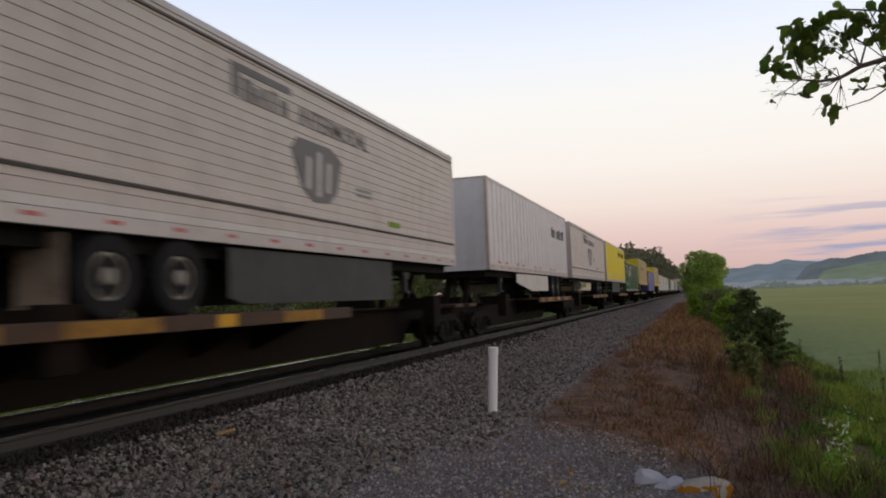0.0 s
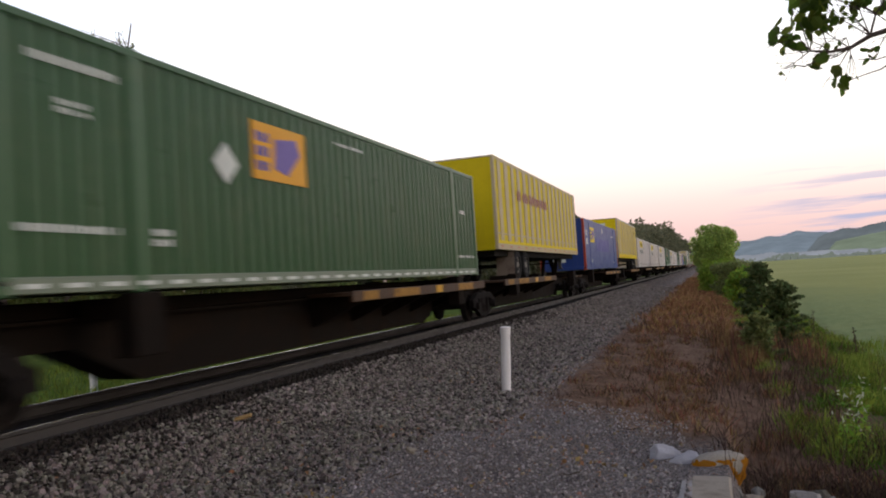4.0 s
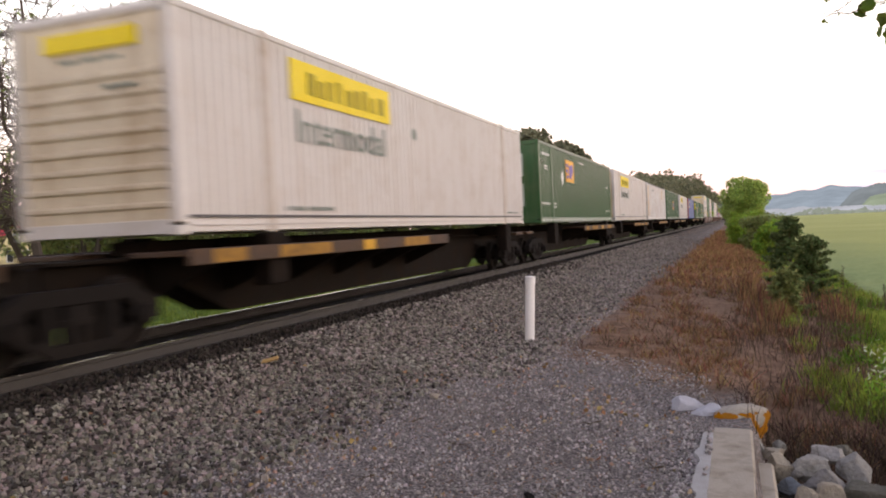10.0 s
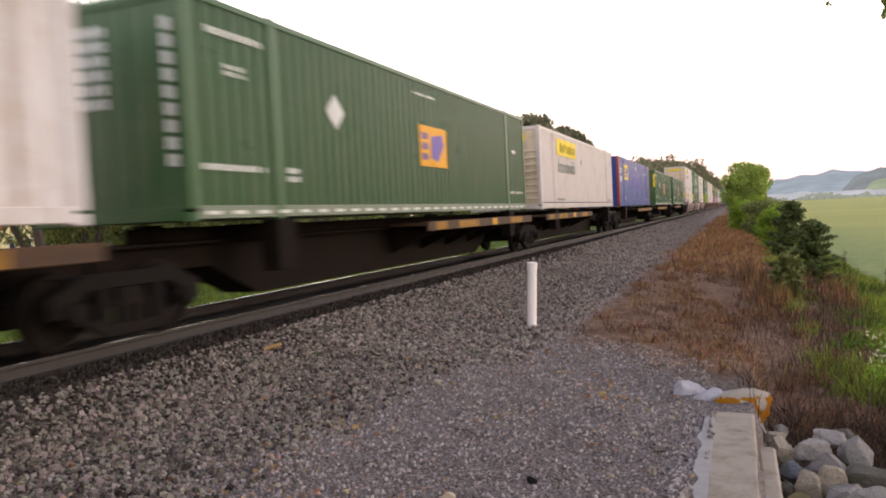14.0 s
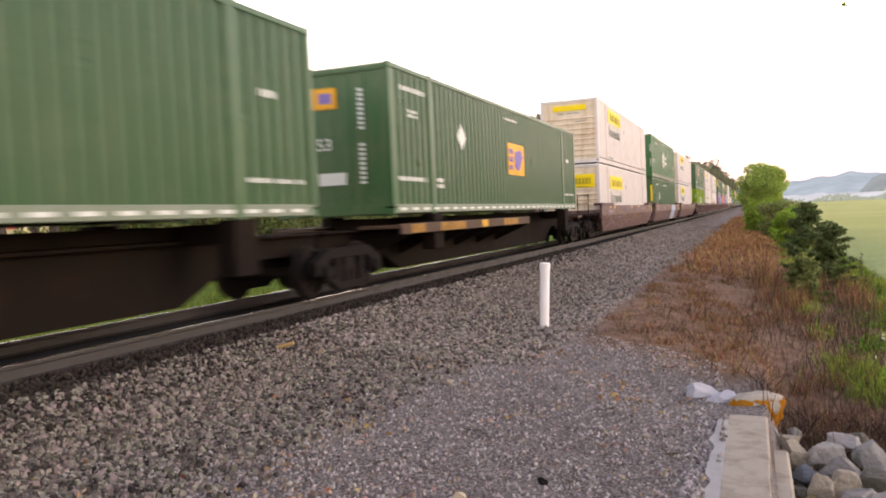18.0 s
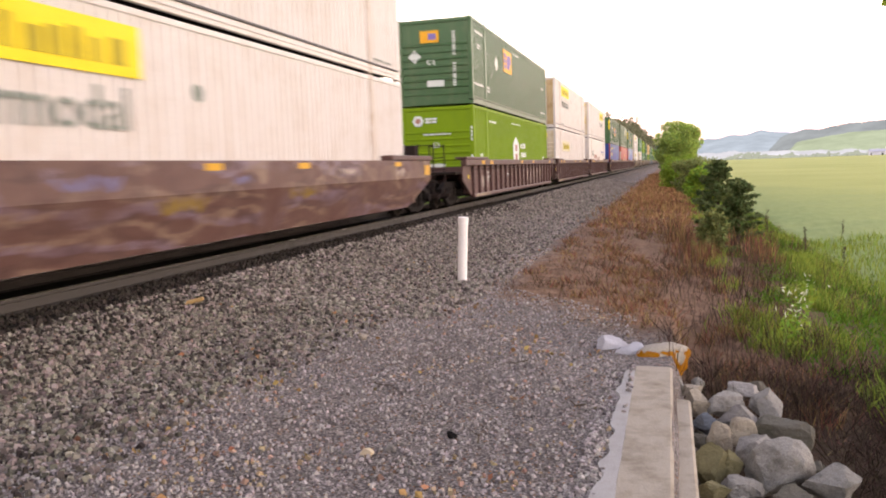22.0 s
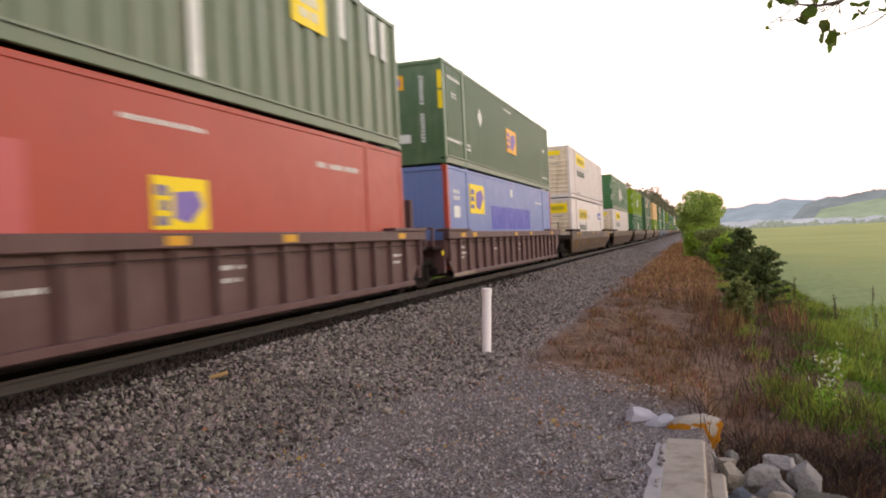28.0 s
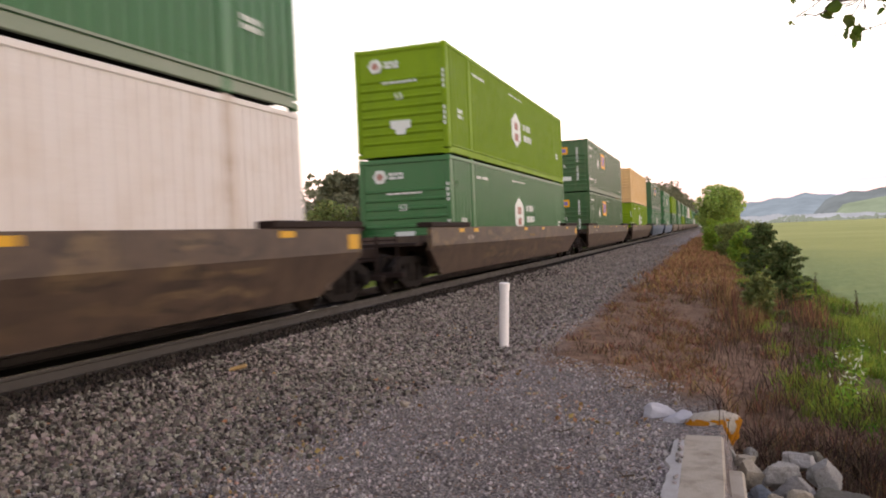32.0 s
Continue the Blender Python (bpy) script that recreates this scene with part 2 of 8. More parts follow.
M = {
    "white": surface("white_paint", (0.60, 0.555, 0.512), 0.4, dirt=(0.42, 0.31, 0.21), dirt_amount=0.35, streak=0.35),
    "offwhite": surface("dull_white_trailer_paint", (0.55, 0.48, 0.425), 0.42, dirt=(0.3, 0.24, 0.19), dirt_amount=0.35, streak=0.3),
    "cream": surface("cream_paint", (0.64, 0.54, 0.39), 0.5, dirt=(0.34, 0.22, 0.11), dirt_amount=0.5, streak=0.6),
    "rustcream": surface("rust_stained_cream", (0.50, 0.36, 0.19), 0.6, dirt=(0.24, 0.13, 0.05), dirt_amount=0.7, streak=0.6),
    "rustwhite": surface("rusty_white_paint", (0.62, 0.60, 0.58), 0.4, dirt=(0.36, 0.2, 0.08), dirt_amount=0.45, streak=0.7),
    "silver": surface("silver_sheet", (0.62, 0.59, 0.585), 0.42, 0.1, dirt=(0.4, 0.36, 0.32), streak=0.3),
    "green": surface("green_paint", (0.034, 0.098, 0.034), 0.34, dirt=(0.105, 0.135, 0.065), dirt_amount=0.45, streak=0.55),
    "greendull": surface("chalky_green_paint", (0.055, 0.118, 0.052), 0.38, dirt=(0.13, 0.17, 0.09), dirt_amount=0.55, streak=0.6),
    "greenbright": surface("fresh_green_paint", (0.032, 0.135, 0.042), 0.34, dirt=(0.07, 0.13, 0.06), streak=0.35),
    "greenfade": surface("faded_green_paint", (0.12, 0.165, 0.095), 0.42, dirt=(0.22, 0.22, 0.155), dirt_amount=0.6, streak=0.6),
    "railgreen": surface("pale_green_rail", (0.17, 0.205, 0.14), 0.5, dirt=(0.30, 0.30, 0.25), dirt_amount=0.5),
    "lime": surface("lime_green_paint", (0.155, 0.255, 0.002), 0.6, dirt=(0.10, 0.17, 0.01), streak=0.3),
    "blue": surface("blue_paint", (0.016, 0.048, 0.215), 0.4, dirt=(0.03, 0.055, 0.14), streak=0.4),
    # paler than the other blue: sky sheen is put into the base colour
    "bluefade": surface("pale_blue_paint", (0.115, 0.175, 0.36), 0.4, dirt=(0.17, 0.21, 0.33), streak=0.45),
    "bluepatch": surface("repainted_blue", (0.05, 0.055, 0.27), 0.45),
    "bluedark": surface("deep_blue_paint", (0.028, 0.045, 0.33), 0.4),
    "red": surface("red_paint", (0.36, 0.05, 0.026), 0.38, dirt=(0.25, 0.06, 0.045), streak=0.35),
    "redpatch": surface("faded_red_paint", (0.45, 0.10, 0.09), 0.55),
    "tan": surface("tan_orange_paint", (0.60, 0.38, 0.16), 0.55, streak=0.3),
    "yellow": surface("yellow_paint", (0.70, 0.535, 0.0), 0.6, dirt=(0.50, 0.37, 0.0), dirt_amount=0.3, streak=0.25),
    "paleyellow": surface("weathered_yellow_paint", (0.60, 0.455, 0.0), 0.6, dirt=(0.40, 0.30, 0.01), streak=0.3),
    "tanrib": surface("dull_tan_sheet", (0.44, 0.35, 0.23), 0.55, dirt=(0.50, 0.40, 0.05), dirt_amount=0.5, streak=0.5),
    "sign_yellow": surface("sign_yellow", (0.78, 0.58, 0.0), 0.5),
    "sign_orange": surface("sign_orange", (0.72, 0.34, 0.01), 0.5),
    "olive": surface("olive_lettering", (0.36, 0.29, 0.02), 0.6),
    "olivedark": surface("weathered_black_lettering", (0.13, 0.105, 0.02), 0.6),
    "greytext": surface("grey_lettering", (0.20, 0.225, 0.19), 0.6),
    "midtext": surface("weathered_grey_lettering", (0.17, 0.16, 0.155), 0.6),
    "sign_faded": surface("bleached_sign", (0.56, 0.50, 0.32), 0.6),
    "sign_tan": surface("faded_sign_yellow", (0.56, 0.44, 0.10), 0.55),
    "darktext": surface("dark_lettering", (0.07, 0.07, 0.075), 0.6),
    "redtext": surface("dull_red_lettering", (0.36, 0.17, 0.13), 0.6),
    "whitetext": surface("white_lettering", (0.62, 0.64, 0.58), 0.6),
    "purple": surface("violet_emblem", (0.20, 0.15, 0.38), 0.6),
    "redmark": surface("red_marker", (0.45, 0.05, 0.04), 0.4),
    # panel seams: the joint's shadow line is put into a darker grey
    "seam": surface("shadowed_panel_seam", (0.36, 0.33, 0.33), 0.5),
    "rail_grey": surface("aluminium_rail", (0.46, 0.42, 0.40), 0.4, 0.3, dirt=(0.3, 0.25, 0.2)),
    "roof_dark": surface("dark_roof_edge", (0.10, 0.09, 0.09), 0.6),
    "maroon": surface("weathered_maroon_steel", (0.078, 0.036, 0.032), 0.5, dirt=(0.14, 0.09, 0.072), dirt_amount=0.6, streak=0.6, bump=0.2),
    "rustwell": surface("orange_rusted_steel", (0.085, 0.052, 0.027), 0.52, scale=11, dirt=(0.04, 0.029, 0.024), dirt_amount=0.9, streak=0.4, bump=0.2),
    "brownwell": surface("weathered_brown_steel", (0.098, 0.050, 0.040), 0.5, dirt=(0.19, 0.13, 0.09), dirt_amount=0.65, streak=0.5, bump=0.2),
    "darkwell": surface("soot_brown_steel", (0.050, 0.032, 0.023), 0.5, dirt=(0.10, 0.066, 0.042), dirt_amount=0.55, streak=0.5, bump=0.2),
    "welldark": surface("dark_brown_steel", (0.026, 0.018, 0.015), 0.72, dirt=(0.05, 0.035, 0.028), bump=0.15),
    "spine": surface("brown_black_steel", (0.011, 0.008, 0.006), 0.8, dirt=(0.032, 0.018, 0.011), dirt_amount=0.5, bump=0.2),
    "pan": surface("rusty_brown_steel", (0.062, 0.036, 0.022), 0.6, dirt=(0.15, 0.075, 0.03), dirt_amount=0.6, scale=9, bump=0.2),
    "orange_edge": surface("worn_orange_edge_paint", (0.30, 0.15, 0.022), 0.6, dirt=(0.065, 0.038, 0.024), dirt_amount=1.0, scale=12),
    "mark_amber": surface("amber_reflector", (0.56, 0.29, 0.01), 0.4),
    "greywell": surface("grey_blue_steel", (0.12, 0.15, 0.19), 0.65, streak=0.3),
    "patchgrey": surface("pale_blue_primer", (0.36, 0.41, 0.48), 0.6, dirt=(0.2, 0.17, 0.17), dirt_amount=0.5, streak=0.6),
    "mutedyellow": surface("dull_yellow_spray", (0.24, 0.16, 0.05), 0.65, dirt=(0.10, 0.055, 0.045), dirt_amount=1.0, scale=9),
    "mutedblue": surface("dull_blue_spray", (0.15, 0.13, 0.20), 0.65, dirt=(0.10, 0.055, 0.045), dirt_amount=1.0, scale=9),
    "primer": surface("dull_tan_primer", (0.24, 0.19, 0.145), 0.65, dirt=(0.12, 0.07, 0.055), dirt_amount=0.9, scale=12),
    "graffiti": surface("pale_spray_paint", (0.34, 0.28, 0.24), 0.6, dirt=(0.16, 0.08, 0.06), dirt_amount=0.8, scale=9),
    "cast": surface("dusty_cast_steel", (0.013, 0.0105, 0.009), 0.82, dirt=(0.036, 0.026, 0.019), bump=0.2),
    "tyre": surface("black_tyre_rubber", (0.022, 0.021, 0.021), 0.85, dirt=(0.05, 0.045, 0.04), bump=0.15),
    "rim": surface("pale_wheel_rim", (0.27, 0.245, 0.20), 0.5, 0.2),
    "under": surface("black_chassis", (0.012, 0.011, 0.010), 0.8),
    "skirt": surface("grey_side_skirt", (0.055, 0.055, 0.052), 0.6, streak=0.2),
    "rail": surface("rusty_rail_steel", (0.038, 0.033, 0.029), 0.5, 0.0, dirt=(0.02, 0.016, 0.013), dirt_amount=0.6, bump=0.1),
    "railtop": surface("polished_rail_head", (0.62, 0.60, 0.58), 0.22, 1.0),
    "sleeper": surface("tarred_wood", (0.013, 0.011, 0.009), 0.9, bump=0.4),
    "post": surface("white_plastic_pipe", (0.80, 0.76, 0.72), 0.45, dirt=(0.55, 0.45, 0.36), dirt_amount=0.25),
    "concrete": surface("weathered_concrete", (0.345, 0.298, 0.238), 0.85, scale=13, dirt=(0.16, 0.13, 0.095), dirt_amount=0.9, bump=0.35, bump_scale=40),
    "rock": surface("grey_limestone", (0.255, 0.238, 0.215), 0.85, dirt=(0.10, 0.09, 0.075), dirt_amount=1.0, scale=14, grain=0.4, bump=1.0, bump_scale=30, objects=0.25),
    "rockwhite": surface("pale_limestone", (0.42, 0.41, 0.43), 0.85, dirt=(0.27, 0.25, 0.25), dirt_amount=0.5, scale=20, bump=0.7, bump_scale=30),
    "rockmoss": surface("lichen_grey_stone", (0.36, 0.32, 0.265), 0.9, dirt=(0.20, 0.16, 0.10), dirt_amount=0.9, scale=11, grain=0.3, bump=0.8, bump_scale=24),
    "stones": surface("crushed_ballast", (0.275, 0.243, 0.227), 0.88, grain=0.3, islands=0.62, scale=20),
    # lighter than the near shoulder: grazing sky sheen put into the colour
    "farballast": surface("sheen_pale_ballast", (0.205, 0.178, 0.153), 0.88, grain=0.3, islands=0.7, scale=20),
    "shoulder": surface("dusty_ballast", (0.160, 0.138, 0.115), 0.88, grain=0.4, islands=0.8, scale=20),
    "oilystone": surface("oil_black_ballast", (0.038, 0.031, 0.025), 0.85, islands=0.45, scale=20),
    "palestone": surface("pale_gravel", (0.33, 0.30, 0.28), 0.85, islands=0.35, scale=20),
    "ambergravel": surface("amber_gravel", (0.31, 0.215, 0.145), 0.85, islands=0.5, scale=20),
    "rocktan": surface("tan_sandstone", (0.31, 0.265, 0.205), 0.85, dirt=(0.15, 0.12, 0.085), dirt_amount=0.8, scale=14, grain=0.3, bump=0.9, bump_scale=30),
    "rockblue": surface("blue_grey_stone", (0.12, 0.13, 0.145), 0.85, dirt=(0.07, 0.07, 0.07), dirt_amount=0.6, scale=20, grain=0.2, bump=0.5, bump_scale=30),
    "rockdark": surface("dark_stone", (0.115, 0.105, 0.085), 0.85, dirt=(0.06, 0.06, 0.035), dirt_amount=0.8, scale=14, grain=0.3, bump=0.9, bump_scale=30),
    "mortar": surface("pale_cement_slurry", (0.37, 0.35, 0.33), 0.85, dirt=(0.24, 0.22, 0.20), dirt_amount=0.6, scale=12, bump=0.3, bump_scale=60),
    "leafbright": surface("bright_spring_leaf", (0.37, 0.47, 0.12), 0.6, islands=0.4, translucency=0.6),
    "leaflitter": surface("tan_dead_leaf", (0.32, 0.185, 0.085), 0.7, islands=0.5),
    "rockmossy": surface("mossy_olive_stone", (0.16, 0.14, 0.075), 0.9, dirt=(0.075, 0.07, 0.035), dirt_amount=0.9, scale=14, grain=0.3, bump=0.9, bump_scale=30),
    "palebloom": surface("cream_flower_spray", (0.55, 0.56, 0.40), 0.7, islands=0.2, translucency=0.3),
    "weed": surface("brown_dead_weed", (0.130, 0.080, 0.050), 0.85, islands=0.7),
    "weedditch": surface("ditch_dead_stalk", (0.043, 0.029, 0.020), 0.85, islands=0.6),
    "poststain": surface("rust_stained_white_post", (0.47, 0.40, 0.335), 0.5, dirt=(0.28, 0.18, 0.10), dirt_amount=0.8, scale=12, streak=0.7),
    "weeddark": surface("dark_dead_stalk", (0.080, 0.052, 0.036), 0.85, islands=0.6),
    "lichen": surface("orange_lichen", (0.30, 0.115, 0.005), 0.9, dirt=(0.36, 0.22, 0.08), scale=25, bump=0.4),
    "weedorange": surface("orange_dead_grass", (0.222, 0.124, 0.060), 0.85, islands=0.65),
    "weedred": surface("rust_dead_weed", (0.285, 0.160, 0.072), 0.85, islands=0.45),
    "grass": surface("green_grass_blade", (0.100, 0.180, 0.020), 0.7, islands=0.5, translucency=0.35),
    "grassyellow": surface("yellow_green_grass", (0.215, 0.275, 0.045), 0.7, islands=0.45, translucency=0.35),
    "leafdark": surface("backlit_hanging_leaf", (0.11, 0.165, 0.022), 0.55, islands=0.45, translucency=0.55),
    "leaf": surface("green_leaf", (0.21, 0.24, 0.08), 0.6, islands=0.5, translucency=0.55),
    "leaflight": surface("light_green_leaf", (0.22, 0.33, 0.04), 0.6, islands=0.4, translucency=0.45),
    "conifer": surface("dark_conifer_needle", (0.115, 0.150, 0.055), 0.7, islands=0.5, translucency=0.35),
    # leaf of the far woods, paled and greyed: distance haze put into the colour
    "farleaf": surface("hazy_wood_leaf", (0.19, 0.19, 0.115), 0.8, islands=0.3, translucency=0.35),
    "bark": surface("grey_brown_bark", (0.11, 0.085, 0.07), 0.9, bump=0.5, bump_scale=25),
    "housewall": surface("cream_clapboard", (0.62, 0.53, 0.30), 0.7),
    "redroof": surface("red_metal_roof", (0.40, 0.03, 0.045), 0.62),
    "window": surface("dark_window_glass", (0.03, 0.035, 0.04), 0.15),
    # far shed: haze is mixed into the wall and roof colours
    "hazewall": surface("hazy_lilac_cladding", (0.52, 0.52, 0.58), 0.7),
    "hazeroof": surface("hazy_grey_roof", (0.40, 0.40, 0.45), 0.7),
    "trim": surface("white_house_trim", (0.7, 0.68, 0.62), 0.6),
}


def ground_material():
    """One sheet: ballast, gravel pad, bare dead-weed strip, green verge and the field, split by the plan with ragged edges."""
    m, n, l, b = nodes_of("ground_cover")
    co = n.new("ShaderNodeTexCoord").outputs["Object"]
    sep = n.new("ShaderNodeSeparateXYZ")
    l.new(co, sep.inputs[0])
    x, y = sep.outputs[0], sep.outputs[1]
    rag = math_node(n, l, "SUBTRACT", noise_node(n, l, co, 0.9, 5.0, 0.65), 0.5)
    rag2 = math_node(n, l, "SUBTRACT", noise_node(n, l, co, 0.22, 4.0, 0.6), 0.5)

    def stones(scale, a, c, dark):
        v = n.new("ShaderNodeTexVoronoi")
        v.inputs["Scale"].default_value = scale
        l.new(co, v.inputs["Vector"])
        hv = n.new("ShaderNodeSeparateColor")
        l.new(v.outputs["Color"], hv.inputs[0])
        col = mix_node(n, l, hv.outputs[0], a, c)
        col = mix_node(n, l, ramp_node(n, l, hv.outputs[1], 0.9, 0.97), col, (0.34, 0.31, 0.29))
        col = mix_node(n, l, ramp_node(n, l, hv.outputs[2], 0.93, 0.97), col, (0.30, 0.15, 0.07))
        # cells darken to their edges: shade between stones put into the colour
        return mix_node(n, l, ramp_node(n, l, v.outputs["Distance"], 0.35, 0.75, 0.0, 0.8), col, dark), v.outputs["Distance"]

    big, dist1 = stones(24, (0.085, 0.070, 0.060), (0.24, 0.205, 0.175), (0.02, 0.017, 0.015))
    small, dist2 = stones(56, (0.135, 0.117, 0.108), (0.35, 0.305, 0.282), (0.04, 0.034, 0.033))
    # ballast ends about 3.1 m from the track's middle, the gravel beyond
    bx = math_node(n, l, "ADD", math_node(n, l, "ABSOLUTE", x), math_node(n, l, "MULTIPLY", rag, 1.2))
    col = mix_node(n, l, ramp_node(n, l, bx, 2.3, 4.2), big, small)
    patch = noise_node(n, l, co, 0.6, 5.0)
    col = mix_node(n, l, ramp_node(n, l, patch, 0.45, 0.75, 0.0, 0.35), col, (0.085, 0.065, 0.05))
    # oil and brake dust between and beside the rails
    col = mix_node(n, l, ramp_node(n, l, bx, 1.3, 1.75, 0.94, 0.0), col, (0.010, 0.008, 0.007))
    # dead weeds: right of 5 m, from where the pad ends
    dirt = mix_node(n, l, ramp_node(n, l, noise_node(n, l, co, 5.0, 6.0, 0.7), 0.35, 0.7), (0.112, 0.069, 0.046), (0.275, 0.170, 0.110))
    # darker soil in and round the ditch
    ditch_soil = ramp_node(n, l, math_node(n, l, "ADD", y, math_node(n, l, "MULTIPLY", rag, 3.0)), 7.6, 10.0, 0.85, 0.0)
    dirt = mix_node(n, l, ditch_soil, dirt, (0.045, 0.031, 0.022))
    xr = math_node(n, l, "ADD", x, math_node(n, l, "ADD", math_node(n, l, "MULTIPLY", rag, 1.1), math_node(n, l, "MULTIPLY", rag2, 0.8)))
    edge = math_node(n, l, "ADD", math_node(n, l, "MULTIPLY", x, 1.15), math_node(n, l, "ADD", y, math_node(n, l, "MULTIPLY", rag, 1.6)))
    brown = math_node(n, l, "MULTIPLY", ramp_node(n, l, xr, 4.7, 5.3), ramp_node(n, l, edge, 17.0, 18.0))
    brown = math_node(n, l, "MAXIMUM", brown, ramp_node(n, l, xr, 7.75, 8.0))
    col = mix_node(n, l, brown, col, dirt)
    # green verge, then the field
    grassy = mix_node(n, l, ramp_node(n, l, noise_node(n, l, co, 3.0, 6.0, 0.7), 0.3, 0.7), (0.05, 0.06, 0.02), (0.125, 0.14, 0.04))
    grassy = mix_node(n, l, ramp_node(n, l, noise_node(n, l, co, 0.9, 5.0, 0.6), 0.45, 0.62), grassy, (0.13, 0.098, 0.06))
    col = mix_node(n, l, ramp_node(n, l, math_node(n, l, "SUBTRACT", xr, ramp_node(n, l, y, 7.5, 11.5, 0.9, 0.0)), 8.7, 10.3, 0.0, 0.85), col, grassy)
    crop = mix_node(n, l, ramp_node(n, l, noise_node(n, l, co, 0.035, 5.0, 0.6), 0.35, 0.7), (0.33, 0.345, 0.115), (0.43, 0.41, 0.15))
    crop = mix_node(n, l, ramp_node(n, l, noise_node(n, l, co, 8.0, 6.0, 0.7), 0.3, 0.75, 0.0, 0.3), crop, (0.26, 0.30, 0.095))
    # the crop stands greener and thicker beside the verge, riper farther out
    young = mix_node(n, l, ramp_node(n, l, noise_node(n, l, co, 2.4, 6.0, 0.75, (1.0, 0.35, 1.0)), 0.3, 0.72), (0.15, 0.215, 0.085), (0.27, 0.335, 0.145))
    ripe = ramp_node(n, l, math_node(n, l, "ADD", x, math_node(n, l, "ADD", math_node(n, l, "MULTIPLY", y, 0.22), math_node(n, l, "MULTIPLY", rag2, 14.0))), 14.0, 36.0)
    crop = mix_node(n, l, ripe, young, crop)
    col = mix_node(n, l, ramp_node(n, l, xr, 10.9, 11.9), col, crop)
    left = mix_node(n, l, ramp_node(n, l, noise_node(n, l, co, 1.4, 6.0, 0.7), 0.3, 0.7), (0.07, 0.12, 0.02), (0.17, 0.23, 0.04))
    col = mix_node(n, l, ramp_node(n, l, xr, -3.6, -3.2, 1.0, 0.0), col, left)
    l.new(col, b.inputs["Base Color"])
    b.inputs["Roughness"].default_value = 0.95
    b.inputs["Specular IOR Level"].default_value = 0.05
    bp = n.new("ShaderNodeBump")
    bp.inputs["Strength"].default_value, bp.inputs["Distance"].default_value = 0.7, 0.03
    h = math_node(n, l, "ADD", math_node(n, l, "MULTIPLY", dist1, -0.8), math_node(n, l, "ADD", math_node(n, l, "MULTIPLY", dist2, -0.3), noise_node(n, l, co, 14.0, 6.0, 0.7)))
    l.new(h, bp.inputs["Height"])
    l.new(bp.outputs[0], b.inputs["Normal"])
    return m


def sprayed(name, base, worn, tones, seed, amount=0.5):
    """Old steel sprayed over with swirling lettering that has weathered to smears."""
    m, n, l, b = nodes_of(name)
    co = n.new("ShaderNodeTexCoord").outputs["Object"]
    mp = n.new("ShaderNodeMapping")
    mp.inputs["Location"].default_value = (0, seed * 7.3, seed * 1.7)
    l.new(co, mp.inputs[0])
    co = mp.outputs[0]
    col = mix_node(n, l, ramp_node(n, l, noise_node(n, l, co, 2.2, 6.0, 0.7), 0.4, 0.72), base, worn)
    col = mix_node(n, l, ramp_node(n, l, noise_node(n, l, co, 3.0, 4.0, 0.6, (1.0, 2.6, 0.2)), 0.5, 0.75, 0.0, 0.5), col, worn)
    where = ramp_node(n, l, noise_node(n, l, co, 0.42, 2.0, 0.5, (1.0, 1.0, 0.6)), 0.5 - amount * 0.16, 0.56 - amount * 0.1)
    for k, (tone, scale) in enumerate(tones):
        w = n.new("ShaderNodeTexWave")
        w.inputs["Scale"].default_value, w.inputs["Distortion"].default_value, w.inputs["Detail"].default_value, w.inputs["Detail Scale"].default_value = scale, 9.0, 2.0, 1.3
        q = n.new("ShaderNodeMapping")
        q.inputs["Location"].default_value, q.inputs["Rotation"].default_value, q.inputs["Scale"].default_value = (3.1 * k, 5.3 * k, 1.9 * k), (0.35 * k, 0.3, 0.0), (1.0, 0.42, 1.2)
        l.new(co, q.inputs[0])
        l.new(q.outputs[0], w.inputs["Vector"])
        mask = math_node(n, l, "MULTIPLY", ramp_node(n, l, w.outputs["Fac"], 0.66, 0.8), where)
        mask = math_node(n, l, "MULTIPLY", mask, ramp_node(n, l, noise_node(n, l, co, 5.0 + k, 5.0, 0.7), 0.4, 0.56, 0.0, 0.75))
        col = mix_node(n, l, mask, col, tone)
    l.new(col, b.inputs["Base Color"])
    b.inputs["Roughness"].default_value = 0.52
    b.inputs["Specular IOR Level"].default_value = 0.3
    bp = n.new("ShaderNodeBump")
    bp.inputs["Strength"].default_value, bp.inputs["Distance"].default_value = 0.2, 0.02
    l.new(noise_node(n, l, co, 50.0, 5.0), bp.inputs["Height"])
    l.new(bp.outputs[0], b.inputs["Normal"])
    return m


M["brownwell"] = sprayed("sprayed_brown_steel", (0.090, 0.041, 0.034), (0.138, 0.080, 0.062), (((0.25, 0.172, 0.122), 1.1), ((0.185, 0.135, 0.175), 0.8), ((0.062, 0.032, 0.029), 1.5)), 1.0, 0.8)
M["rustwell"] = sprayed("sprayed_rusty_steel", (0.080, 0.049, 0.027), (0.045, 0.032, 0.025), (((0.20, 0.115, 0.03), 0.9), ((0.11, 0.078, 0.10), 0.7), ((0.04, 0.027, 0.021), 1.4)), 2.0, 0.8)
M["darkwell"] = sprayed("faintly_sprayed_dark_steel", (0.050, 0.032, 0.023), (0.095, 0.062, 0.04), (((0.15, 0.10, 0.05), 0.9), ((0.025, 0.017, 0.014), 1.3)), 3.0, 0.2)
M["ground"] = ground_material()


